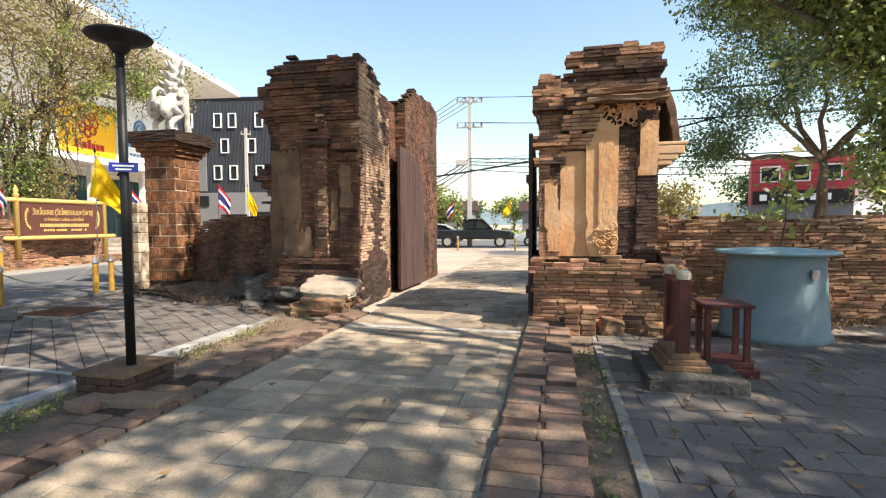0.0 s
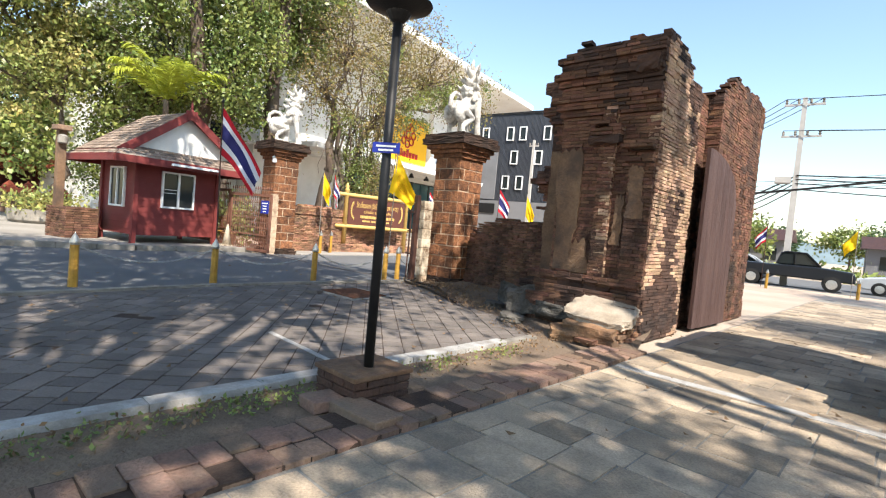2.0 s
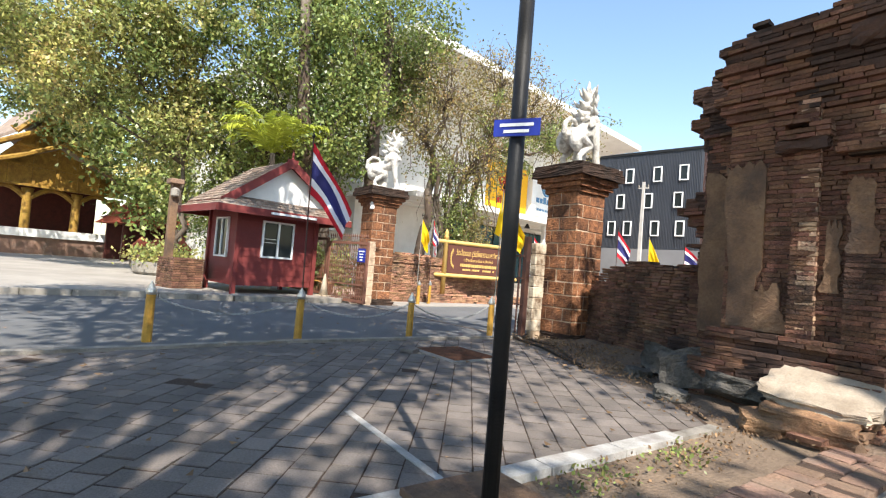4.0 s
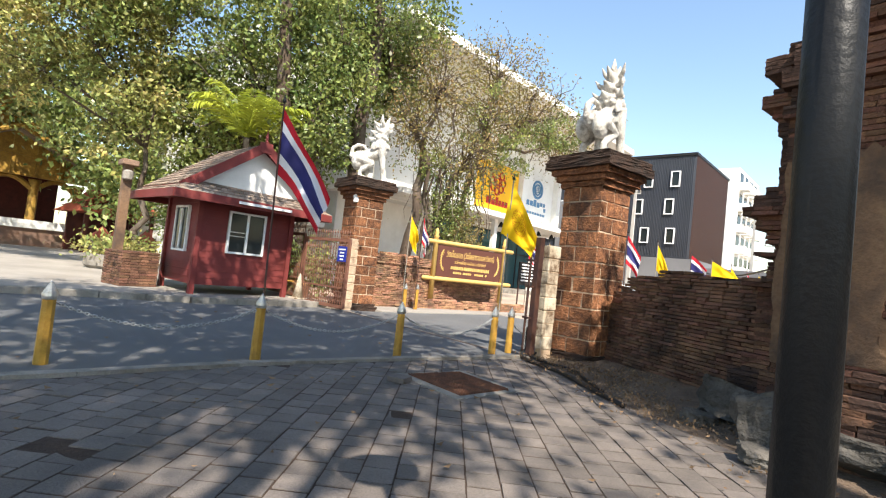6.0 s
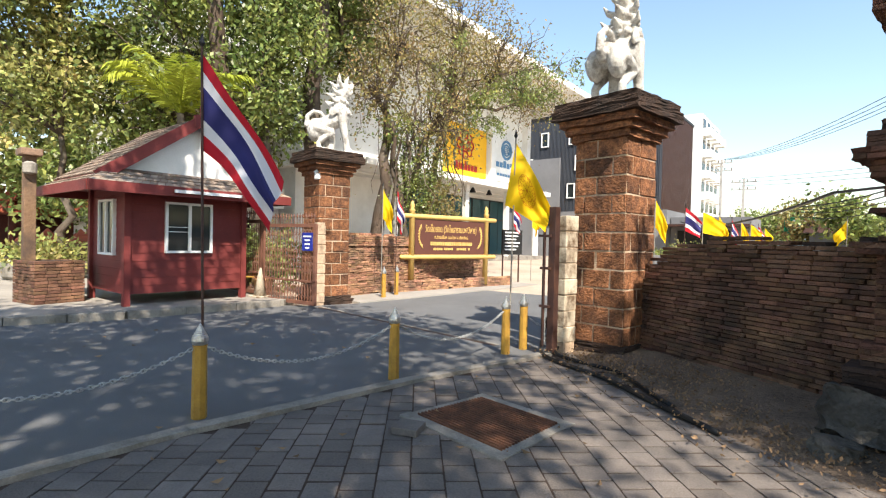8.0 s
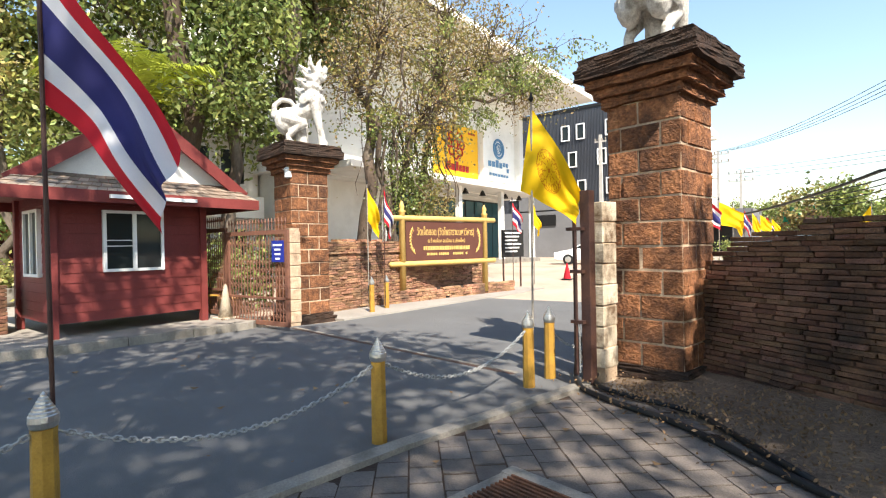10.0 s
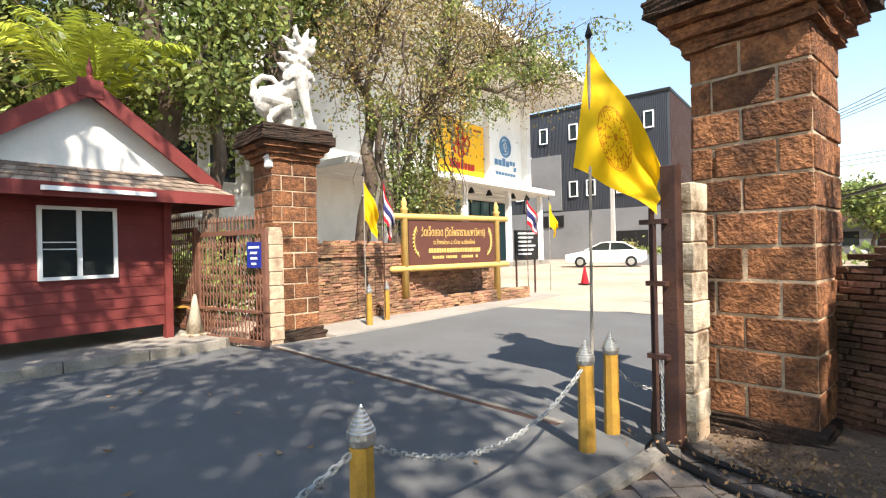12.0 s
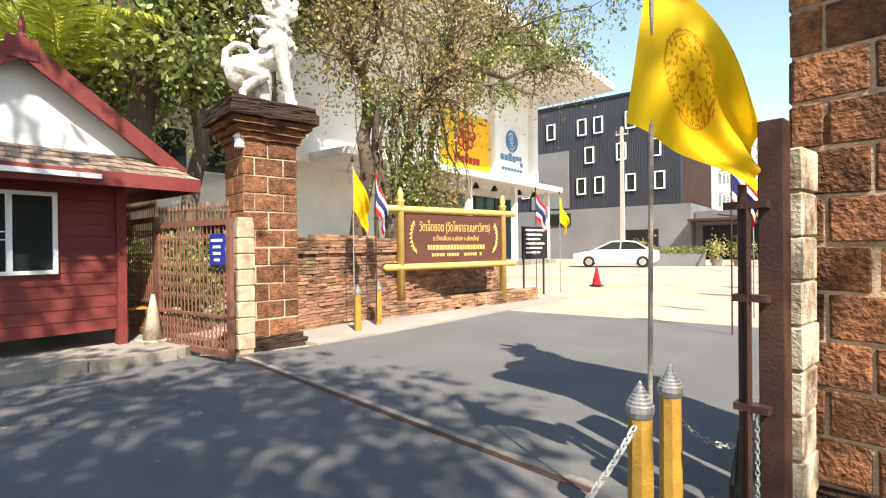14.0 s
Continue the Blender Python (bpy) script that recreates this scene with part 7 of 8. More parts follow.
part("diffuser", bm, KERB, lamp, "pale lamp glass")
sgn = boxed("name_plate", -0.10, 0.12, -0.055, -0.045, 1.92, 2.0, ROAD_SIGN_BLUE, lamp, "small blue plate with white lettering bars", pose(0, 0, 0, 0, 0, 20))
bm = bmesh.new()
for x0, x1, z in ((-0.07, 0.09, 1.965), (-0.05, 0.07, 1.935)):
    box(bm, x0, x1, -0.058, -0.0552, z, z + 0.014, pose(0, 0, 0, 0, 0, 20))
part("lettering", bm, WHITE_FRAME, sgn)
lb = thing("brick_plinth", pose(-2.50, 3.93, 0, 0, 0, -10.5), "square brick plinth with a cement top", "plinth")
boxed("core", -0.23, 0.23, -0.26, 0.26, -0.02, 0.19, MORTAR, lb)
rs = np.random.RandomState(4)
bk = []
for k in range(3):
    for side in range(4):
        r = Matrix.Rotation(side * math.pi / 2, 4, "Z")
        half, dep = (0.25, 0.28) if side % 2 == 0 else (0.28, 0.25)
        cuts = (-half, -half * 0.1, half) if k % 2 else (-half, -half * 0.55, half * 0.45, half)
        for a, b in zip(cuts, cuts[1:]):
            bk.append(r @ block((a + b) / 2, -dep + 0.05, 0.0 + k * 0.066 + 0.033, b - a - 0.01, 0.10, 0.058, rs.normal(0, 0.02)))
pieces("brick", bk, [unit_block("brick", 0.05, DARK_BRICK, s, 0.07) for s in range(4)], lb, rs)
boxed("top", -0.265, 0.265, -0.295, 0.295, 0.195, 0.235, STUCCO_GREY, lb, "worn cement-capped brick top", bevel=0.01)
for n, (v, u, rz) in enumerate(((-2.74, 3.10, 3), (-3.10, 2.98, -4))):
    st = thing("loose_step_brick", GATE @ pose(v, u, 0.0, 0, 0, rz), "large red brick laid as a step by the lamp", "brick", "step bricks")
    boxed("tile", -0.25 if n == 0 else -0.12, 0.25 if n == 0 else 0.12, -0.13, 0.13, 0.0, 0.085, EDGE_BRICK, st, bevel=0.012)

RUST = surface("rusty_bar", (0.20, 0.085, 0.045), (0.11, 0.05, 0.032), 12, 0.85, 0.4, 60, 0.5, (0.06, 0.035, 0.025), 5, 0.7)
# ---- drain grate and loose paver ----
gr = thing("drain_grate", pose(0, 0, 0), "rusty steel drain grate in a concrete frame", "grate")
bm = bmesh.new()
for side, ((xa, ya), (xb, yb)) in enumerate(zip(GRATE, GRATE[1:] + GRATE[:1])):
    d = math.atan2(yb - ya, xb - xa)
    box(bm, -0.10, math.hypot(xb - xa, yb - ya) + 0.10, -0.03, 0.09, -0.05, 0.02 + 0.005 * (side % 2), pose(xa, ya, 0) @ Matrix.Rotation(d, 4, "Z"))
part("frame", bm, KERB, gr, "concrete frame")
ga, gb, gc, gd = (Vector((*p, 0)) for p in GRATE)
for k in range(1, 22):
    a, b = ga.lerp(gb, k / 22), gd.lerp(gc, k / 22)
    bm = bmesh.new()
    d = b - a
    box(bm, 0, d.length, -0.007, 0.007, 0.010, 0.040, pose(a.x, a.y, 0) @ Matrix.Rotation(math.atan2(d.y, d.x), 4, "Z"))
    part("bar", bm, RUST, gr)
# flat sheet just under the bars, the pit's shade put into its colour
bm = bmesh.new()
bm.faces.new([bm.verts.new((x_, y_, 0.006)) for x_, y_ in GRATE])
part("pit", bm, surface("shaded_pit_mud", (0.05, 0.026, 0.017), (0.022, 0.013, 0.01), 5, 0.9, 0.5, 40, 0.5), gr, "flat dark sheet for the shaded mud of the pit below the bars")
lp = boxed("loose_paver", -0.11, 0.11, -0.11, 0.11, 0, 0.06, PAVER, None, bevel=0.008)
lp.matrix_world = pose(-6.5, 7.10, 0.014, 0, 0, 20)
tagged(lp, "loose grey paver lying beside the grate", "paver")

# ---- water tank, stand and stool in the right-hand court ----
tank = thing("water_tank", pose(4.45, 6.15, 0), "large faded blue water tank with a wide pale lid", "water tank")
bm = bmesh.new()
lathe(bm, ((0.61, 0.0), (0.63, 0.03), (0.625, 0.08), (0.60, 0.12), (0.55, 0.8), (0.535, 1.08), (0.54, 1.09)), 40)
part("shell", bm, TANK_BLUE, tank, smooth=True)
bm = bmesh.new()
lathe(bm, ((0.56, 1.06), (0.66, 1.065), (0.675, 1.085), (0.66, 1.105), (0.3, 1.135), (0.02, 1.14)), 40)
part("lid", bm, LID_BLUE, tank, "pale blue-green lid", smooth=False)
boxed("label_plate", -0.05, 0.05, -0.595, -0.575, 0.80, 0.90, KERB, tank, "small faded plate", pose(0, 0, 0, 0, 0, 12))
sap = thing("sapling", Matrix.Identity(4), "thin sapling with a tuft of yellow-green leaves", "sapling")
rs = np.random.RandomState(12)
bm = bmesh.new()
tube(bm, bent((5.05, 7.1, 0), (5.15, 7.05, 2.2), rs, 6, 0.03), [0.02, 0.019, 0.017, 0.015, 0.012, 0.01, 0.006], 6)
part("trunk", bm, BARK, sap)
v, f = leaf_quads(np.array((5.15, 7.05, 1.95)) + rs.normal(0, 1, (130, 3)) * np.array((0.14, 0.14, 0.24)), 0.15, rs)
quads("crown", v, f, LEAF_YELLOW, sap)
v, f = leaf_quads(np.array((4.9, 7.6, 1.42)) + rs.normal(0, 1, (260, 3)) * np.array((0.28, 0.12, 0.08)), 0.13, rs, -0.3)
tagged(quads("wall_plant", v, f, LEAF_YELLOW), "bright green plant growing on the wall", "plant", kind="stuff")

plinth = thing("stand_plinth", GATE @ pose(0, 0, 0), "low dark stone plinth with stepped block carrying two posts", "plinth")
boxed("slab", 1.32, 2.12, 4.28, 5.25, 0.0, 0.13, MOSSY_STONE, plinth, bevel=0.012)
for k, (o, z) in enumerate(((0.20, 0.13), (0.16, 0.18), (0.12, 0.23))):
    boxed("step", 1.68 - o, 1.68 + o, 4.62 - o * 0.6, 5.15 + o * 0.3, z, z + 0.05, STUCCO_GREY, plinth, bevel=0.008)
bd = thing("notice_stand", GATE @ pose(0, 0, 0), "dark maroon wooden notice stand with white-capped posts", "notice stand")
for u in (4.62, 5.12):
    p_ = boxed("post", 1.61, 1.72, u - 0.055, u + 0.055, 0.27, 0.95, MAROON, bd, "", bevel=0.006)
    bm = bmesh.new()
    lathe(bm, ((0.062, 0.95), (0.066, 0.99), (0.055, 1.02), (0.02, 1.04)), 10, Matrix.Translation((1.665, u, 0)))
    part("cap", bm, WHITEWASH, p_, "white rounded cap")
boxed("board", 1.65, 1.68, 4.67, 5.07, 0.48, 0.90, SIGN_BROWN, bd, "grey-brown back of the board")
stool = thing("side_table", GATE @ pose(2.12, 5.05, 0.0, 0, 0, 0), "small maroon wooden table on a stepped base", "table")
boxed("top", -0.22, 0.22, -0.2, 0.2, 0.66, 0.69, MAROON, stool, "", bevel=0.005)
for x in (-0.17, 0.17):
    for y in (-0.15, 0.15):
        boxed("leg", x - 0.025, x + 0.025, y - 0.025, y + 0.025, 0.15, 0.66, MAROON, stool)
boxed("base", -0.26, 0.26, -0.24, 0.24, 0.0, 0.09, MAROON, stool, "", bevel=0.006)
boxed("base_step", -0.22, 0.22, -0.2, 0.2, 0.09, 0.15, MAROON, stool, "", bevel=0.006)

# ---- post and planter beside the hut ----
tp = thing("brick_post_base", pose(-16.55, 7.15, 0.13, 0, 0, 10), "square brick base beside the hut", "brick base")
rs = np.random.RandomState(9)
boxed("core", -0.42, 0.42, -0.42, 0.42, 0, 0.84, MORTAR, tp)
bk = []
for k in range(13):
    for side in range(4):
        r = Matrix.Rotation(side * math.pi / 2, 4, "Z")
        a = -0.45
        while a < 0.42:
            w = min(rs.uniform(0.16, 0.26), 0.45 - a)
            bk.append(r @ block(a + w / 2, -0.40, 0.033 + k * 0.066, w - 0.01, 0.10, 0.056))
            a += w
pieces("brick", bk, [unit_block("brick", 0.05, BRICK_PIECE, s, 0.07) for s in range(4)], tp, rs)
ps = thing("concrete_post", pose(-16.75, 6.85, 0.1), "tall pinkish concrete post with a square cap and lamp", "post")
boxed("shaft", -0.10, 0.10, -0.10, 0.10, 0, 3.0, STUCCO_GREY, ps, bevel=0.01)
boxed("cap", -0.22, 0.22, -0.18, 0.18, 3.0, 3.14, EDGE_BRICK, ps, bevel=0.02)
bm = bmesh.new()
lathe(bm, ((0.05, 0), (0.12, 0.03), (0.12, 0.22), (0.05, 0.26)), 10, pose(0.14, -0.02, 2.62))
part("lamp", bm, KERB, ps, "grey round lamp")
pt = thing("round_planter", pose(-23.0, 8.6, 0.13), "low stone planter filled with bright green shrubs", "planter")
bm = bmesh.new()
lathe(bm, ((0.95, 0), (1.05, 0.1), (1.08, 0.5), (0.95, 0.5), (0.9, 0.4)), 20)
part("rim", bm, KERB, pt)
v, f = leaf_quads(np.array((0, 0, 0.75)) + rs.normal(0, 1, (1500, 3)) * np.array((0.6, 0.6, 0.22)), 0.17, rs, -0.5)
quads("shrub", v, f, LEAF_YELLOW, pt)
for n, (x, y, rr) in enumerate(((-21.0, 11.3, 0.9), (-19.6, 12.1, 0.8), (-18.2, 12.4, 0.7), (-22.5, 12.0, 1.0), (-16.6, 12.6, 0.6))):
    v, f = leaf_quads(np.array((x, y, 0.9)) + rs.normal(0, 1, (900, 3)) * np.array((rr * 0.6, rr * 0.6, 0.45)), 0.17, rs, -0.2)
    tagged(quads("shrub", v, f, LEAF_GREEN), "green shrub behind the gate", "shrub", "shrubs behind the gate")
cone = thing("traffic_cone", pose(-14.6, 10.75, 0.13), "faded white traffic cone beside the hut", "traffic cone")
bm = bmesh.new()
lathe(bm, ((0.15, 0.03), (0.03, 0.68), (0.022, 0.70)), 16)
part("cone", bm, WHITEWASH, cone, smooth=True)
boxed("foot", -0.19, 0.19, -0.19, 0.19, 0, 0.035, WHITEWASH, cone, bevel=0.008)
cone2 = thing("traffic_cone", pose(-13.0, 24.0, 0.12), "orange traffic cone in the pale yard", "traffic cone")
bm = bmesh.new()
lathe(bm, ((0.15, 0.03), (0.03, 0.62), (0.022, 0.64)), 14)
part("cone", bm, FLAG_RED, cone2)
boxed("foot", -0.18, 0.18, -0.18, 0.18, 0, 0.035, BLACK_STEEL, cone2)
pot = thing("flower_pot", pose(-14.95, 11.05, 0.13), "ochre clay pot beside the cone", "pot")
bm = bmesh.new()
lathe(bm, ((0.17, 0), (0.24, 0.36), (0.26, 0.38), (0.25, 0.42), (0.21, 0.42), (0.19, 0.34)), 18)
part("pot", bm, STUCCO, pot, smooth=True)
chair = thing("plastic_chair", pose(-15.35, 10.95, 0.13, 0, 0, 40), "yellow plastic armchair beside the hut", "chair")
boxed("seat", -0.22, 0.22, -0.22, 0.22, 0.42, 0.45, GOLD_PAINT, chair, bevel=0.01)
bm = bmesh.new()
tube(bm, [(-0.22, 0.2, 0.44), (-0.22, 0.25, 0.72), (-0.12, 0.27, 0.86), (0.12, 0.27, 0.86), (0.22, 0.25, 0.72), (0.22, 0.2, 0.44)], 0.03, 8)
box(bm, -0.05, 0.05, 0.22, 0.25, 0.44, 0.84)
part("backrest", bm, GOLD_PAINT, chair)
for x in (-0.2, 0.2):
    for y in (-0.2, 0.2):
        boxed("leg", x - 0.02, x + 0.02, y - 0.02, y + 0.02, 0, 0.42, GOLD_PAINT, chair)

hb = thing("hedge_planter", pose(-13.9, 38.5, 0.2, 0, 0, 10), "grey concrete planter with a clipped green hedge", "planter")
boxed("box", -1.5, 1.5, -0.4, 0.4, 0, 0.75, GREY_WALL, hb, bevel=0.02)
v, f = leaf_quads(np.stack((rs.uniform(-1.5, 1.5, 900), rs.uniform(-0.4, 0.4, 900), rs.uniform(0.72, 1.15, 900)), 1), 0.14, rs, -0.2)
quads("hedge", v, f, LEAF_GREEN, hb)
for n, (x, y) in enumerate(((-12.0, 39.5), (-11.0, 40.5), (-16.2, 39.8), (-9.8, 41.5))):
    sp = thing("potted_shrub", pose(x, y, 0.22 if x < -11.5 else 0.1), "potted green shrub in front of the shops", "potted plant", "potted shrubs")
    bm = bmesh.new()
    lathe(bm, ((0.22, 0), (0.32, 0.4), (0.34, 0.45), (0.28, 0.45)), 14)
    part("pot", bm, KERB, sp)
    v, f = leaf_quads(np.array((0, 0, 0.95)) + rs.normal(0, 1, (380, 3)) * np.array((0.28, 0.28, 0.32)), 0.16, rs, -0.3)
    quads("foliage", v, f, LEAF_GREEN if n % 2 else LEAF_YELLOW, sp)
# ---- fallen leaves, weeds ----
rs = np.random.RandomState(44)
n = 2600
px = np.concatenate([rs.uniform(-13, 6, n // 2), rs.uniform(1, 9, n // 2)])
py = np.concatenate([rs.uniform(0, 11, n // 2), rs.uniform(1.5, 7.5, n // 2)])
keep = rs.rand(n) < np.where(px < -8, 0.25, np.where(px > 1.2, 0.75, 0.35))
c = np.stack((px, py, np.full(n, 0.022)), 1)[keep]
c[:, 2] += np.where((c[:, 0] < -7.9), -0.006, 0.004)
m = len(c)
a = rs.uniform(0, 6.28, m)
d = np.stack((np.cos(a), np.sin(a), np.zeros(m)), 1)
s = np.stack((-np.sin(a), np.cos(a), np.zeros(m)), 1)
ln = rs.uniform(0.025, 0.10, (m, 1)) ** 1.0
up = np.array((0, 0, 1.0)) * ln * 0.18
v = np.stack((c - d * ln * 0.5 + up, c + s * ln * 0.22, c + d * ln * 0.5 + up * 1.3, c - s * ln * 0.22), 1)
tagged(quads("fallen_leaves", v, np.arange(m * 4).reshape(-1, 4), LEAF_FALLEN), "dry brown leaves scattered over the paving", "leaves", kind="stuff")


def litter(name, label, spots, count, size, material, seed, z=0.02):
    rs = np.random.RandomState(seed)
    v, f = [], []
    for x, y, rx, ry, z0 in spots:
        p = np.stack((rs.normal(x, rx, count), rs.normal(y, ry, count), np.abs(rs.normal(0, 0.02, count)) + z0 + z), 1)
        q, g = leaf_quads(p, size, rs, 0.0)
        q[:, 2] = np.maximum(q[:, 2], z0 + 0.004)
        f.append(g + sum(len(k) for k in v))
        v.append(q)
    tagged(quads(name, np.concatenate(v), np.concatenate(f), material), label, name.replace("_", " "), kind="stuff")


litter("dry_litter", "dry leaf litter on the soil bank by the wall", [(-6.2, 10.45, 0.35, 0.25, 0.05), (-5.4, 9.9, 0.45, 0.3, 0.06), (-4.6, 9.3, 0.4, 0.35, 0.06), (-3.9, 8.7, 0.35, 0.3, 0.06), (-5.0, 10.3, 0.4, 0.3, 0.1)], 520, 0.036, LEAF_FALLEN, 3)
litter("wall_litter", "heap of dry leaves along the east wall", [(*gate_xy(4.5 + k * 1.4, 7.7), 0.5, 0.18, 0.03) for k in range(6)], 480, 0.06, LEAF_FALLEN, 5)
litter("weeds", "small green weeds in the soil strip", [(*gate_xy(-3.42, u_), 0.10, 0.22, 0.0) for u_ in (1.4, 2.0, 2.5, 2.9, 4.6, 5.6)] + [(*gate_xy(0.88, u_), 0.06, 0.3, 0.0) for u_ in (1.2, 2.2, 3.5, 5.0)], 130, 0.04, LEAF_GREEN, 6, 0.01)
litter("dry_grass", "dry straw-coloured grass at the kerb", [(*gate_xy(-3.40, u_), 0.12, 0.4, 0.0) for u_ in (1.0, 2.2, 4.5, 5.6, 6.3)] + [(*gate_xy(-3.9, 7.0), 0.4, 0.2, 0.02)], 120, 0.04, LEAF_FALLEN, 7, 0.01)

# ---- vehicles ----
CAR_WHITE = surface("white_car_paint", (0.80, 0.80, 0.79), (0.76, 0.76, 0.75), 1, 0.25, 0, 30, 0.04, spec=0.6)
CAR_DARK = surface("dark_car_paint", (0.012, 0.014, 0.018), (0.01, 0.012, 0.015), 1, 0.3, 0, 30, 0.04, spec=0.3)
CAR_GREY = surface("silver_car_paint", (0.45, 0.46, 0.47), (0.40, 0.41, 0.42), 1, 0.3, 0, 30, 0.04, spec=0.6)
TYRE = surface("tyre_rubber", (0.016, 0.016, 0.016), (0.022, 0.022, 0.022), 8, 0.85, 0.1, 60, 0.2)


def car(name, label, m, paint, pickup=False, length=4.6):
    """A car along +x, its wheels on z = 0."""
    th = thing(name, m, label, "car")
    hl, hw = length / 2, 0.88
    if pickup:
        low = [(-hl, 0.55), (-hl, 1.08), (-0.55, 1.08), (-0.35, 1.10), (0.95, 1.12), (hl - 0.1, 1.0), (hl, 0.8), (hl, 0.5)]
        top = [(-0.62, 1.1), (-0.45, 1.66), (-0.2, 1.74), (0.55, 1.72), (1.15, 1.12)]
    else:
        low = [(-hl, 0.45), (-hl + 0.02, 0.92), (-hl + 0.5, 1.0), (1.0, 0.98), (hl - 0.25, 0.80), (hl, 0.62), (hl, 0.35), (hl - 0.3, 0.25), (-hl + 0.3, 0.25)]
        top = [(-1.75, 0.98), (-1.1, 1.38), (-0.6, 1.45), (0.2, 1.43), (1.15, 0.97)]
    for nm, prof, mat, w in (("body", low, paint, hw), ("cabin", top, DARK_GLASS, hw - 0.12)):
        bm = bmesh.new()
        f = bm.faces.new([bm.verts.new((x, -w, z)) for x, z in prof])
        r = bmesh.ops.extrude_face_region(bm, geom=[f])
        bmesh.ops.translate(bm, vec=(0, 2 * w, 0), verts=[q for q in r["geom"] if isinstance(q, bmesh.types.BMVert)])
        part(nm, bm, mat, th, bevel=0.06)
    bm = bmesh.new()
    for s in (-1, 1):
        w = (hw - 0.10) * s
        tube(bm, [(x, w, z) for x, z in top], 0.035, 6)
        mid = top[2]
        tube(bm, [(mid[0] + 0.3, w, mid[1] - 0.02), (mid[0] + 0.35, w, top[0][1])], 0.03, 6)
    zt = max(z for x, z in top)
    box(bm, top[1][0] + 0.1, top[3][0] - 0.05, -hw + 0.18, hw - 0.18, zt - 0.05, zt + 0.015)
    part("roof", bm, paint, th)
    for x in (-hl + 0.85, hl - 0.85):
        for s in (-1, 1):
            r = 0.37 if pickup else 0.32
            bm = bmesh.new()
            lathe(bm, ((r * 0.62, -0.11), (r, -0.09), (r, 0.09), (r * 0.62, 0.11)), 20, pose(x, s * (hw - 0.08), r, 90, 0, 0))
            wl = part("wheel", bm, TYRE, th, "black tyre")
            bm = bmesh.new()
            lathe(bm, ((r * 0.2, -0.125), (r * 0.58, -0.115), (r * 0.6, 0.115), (r * 0.2, 0.125)), 14, pose(x, s * (hw - 0.08), r, 90, 0, 0))
            part("rim", bm, SILVER, wl)
    for s in (-0.62, 0.62):
        boxed("headlight", hl - 0.12, hl + 0.01, s - 0.17, s + 0.17, 0.62, 0.76, WHITE_FRAME, th)
        boxed("tail_light", -hl - 0.01, -hl + 0.08, s - 0.14, s + 0.14, 0.72, 0.88, FLAG_RED, th)
    return th


car("sedan", "white saloon car parked in the pale yard", pose(-16.5, 35.9, 0.25, 0, 0, 199), CAR_WHITE, length=4.5)
car("pickup_truck", "dark pickup truck parked by the street", pose(1.3, 31.0, -0.03, 0, 0, -4), CAR_DARK, True, 4.9)
car("sedan", "silver car parked behind the pickup", pose(-1.6, 33.5, -0.03, 0, 0, 175), CAR_GREY)
car("sedan", "silver car parked by the street", pose(6.4, 32.5, -0.03, 0, 0, 170), CAR_GREY)
car("sedan", "white car on the far side of the street", pose(9.8, 36, -0.03, 0, 0, 170), CAR_WHITE)


# ---- power poles and wires ----
CONCRETE = surface("pole_concrete", (0.46, 0.44, 0.41), (0.38, 0.36, 0.33), 2, 0.85, 0.2, 40, 0.2)


def power_pole(x, y, h, arms, rz, label):
    th = thing("power_pole", pose(x, y, -0.05, 0, 0, rz), label, "power pole", "power poles")
    bm = bmesh.new()
    vs = box(bm, -0.16, 0.16, -0.14, 0.14, 0, h)
    for v in vs:
        if v.co.z > 1:
            v.co.x *= 0.62
            v.co.y *= 0.62
    part("shaft", bm, CONCRETE, th)
    for z, w in arms:
        arm = boxed("crossarm", -w, w, -0.05, 0.05, z, z + 0.10, CONCRETE, th)
        for k in range(4):
            bm = bmesh.new()
            lathe(bm, ((0.03, 0), (0.07, 0.06), (0.05, 0.12), (0.07, 0.18), (0.02, 0.24)), 8, pose(-w * 0.9 + k * w * 0.6, 0, z + 0.10))
            part("insulator", bm, KERB, arm)
    return th


power_pole(1.05, 32, 9.6, ((9.2, 0.85), (7.6, 0.85)), -4, "concrete power pole with two crossarms by the street")
power_pole(-13.3, 62, 10.6, ((10.2, 1.0), (9.4, 1.0)), 0, "concrete power pole in the distance")
power_pole(-11.8, 66, 9.0, ((8.6, 1.2), (7.8, 1.2)), 0, "concrete power pole in the distance")
power_pole(-19.1, 45, 10.3, ((9.7, 0.45),), 0, "pale concrete power pole beside the clad building")
bx = boxed("transformer_box", -0.9, -0.2, -0.3, 0.3, 5.2, 5.5, CONCRETE, None)
bx.matrix_world = pose(1.05, 32, 0)
tagged(bx, "grey equipment bracket on the power pole", "equipment")


def wire(a, b, sag, r=0.018):
    a, b = Vector(a), Vector(b)
    bm = bmesh.new()
    tube(bm, [a.lerp(b, k / 16) - Vector((0, 0, 4 * sag * (k / 16) * (1 - k / 16))) for k in range(17)], r, 4)
    return tagged(part("power_line", bm, BLACK_STEEL), "dark overhead line between poles", "wire", "overhead lines")


for n in range(4):
    o = -0.77 + n * 0.51
    wire((1.05 + o, 32, 9.5), (34 + o, 24, 9.9), 0.7)
    wire((1.05 + o, 32, 9.5), (-12.9 + o, 62, 10.5), 0.8)
    wire((1.05 + o, 32, 7.9), (34 + o, 24, 8.2), 0.7)
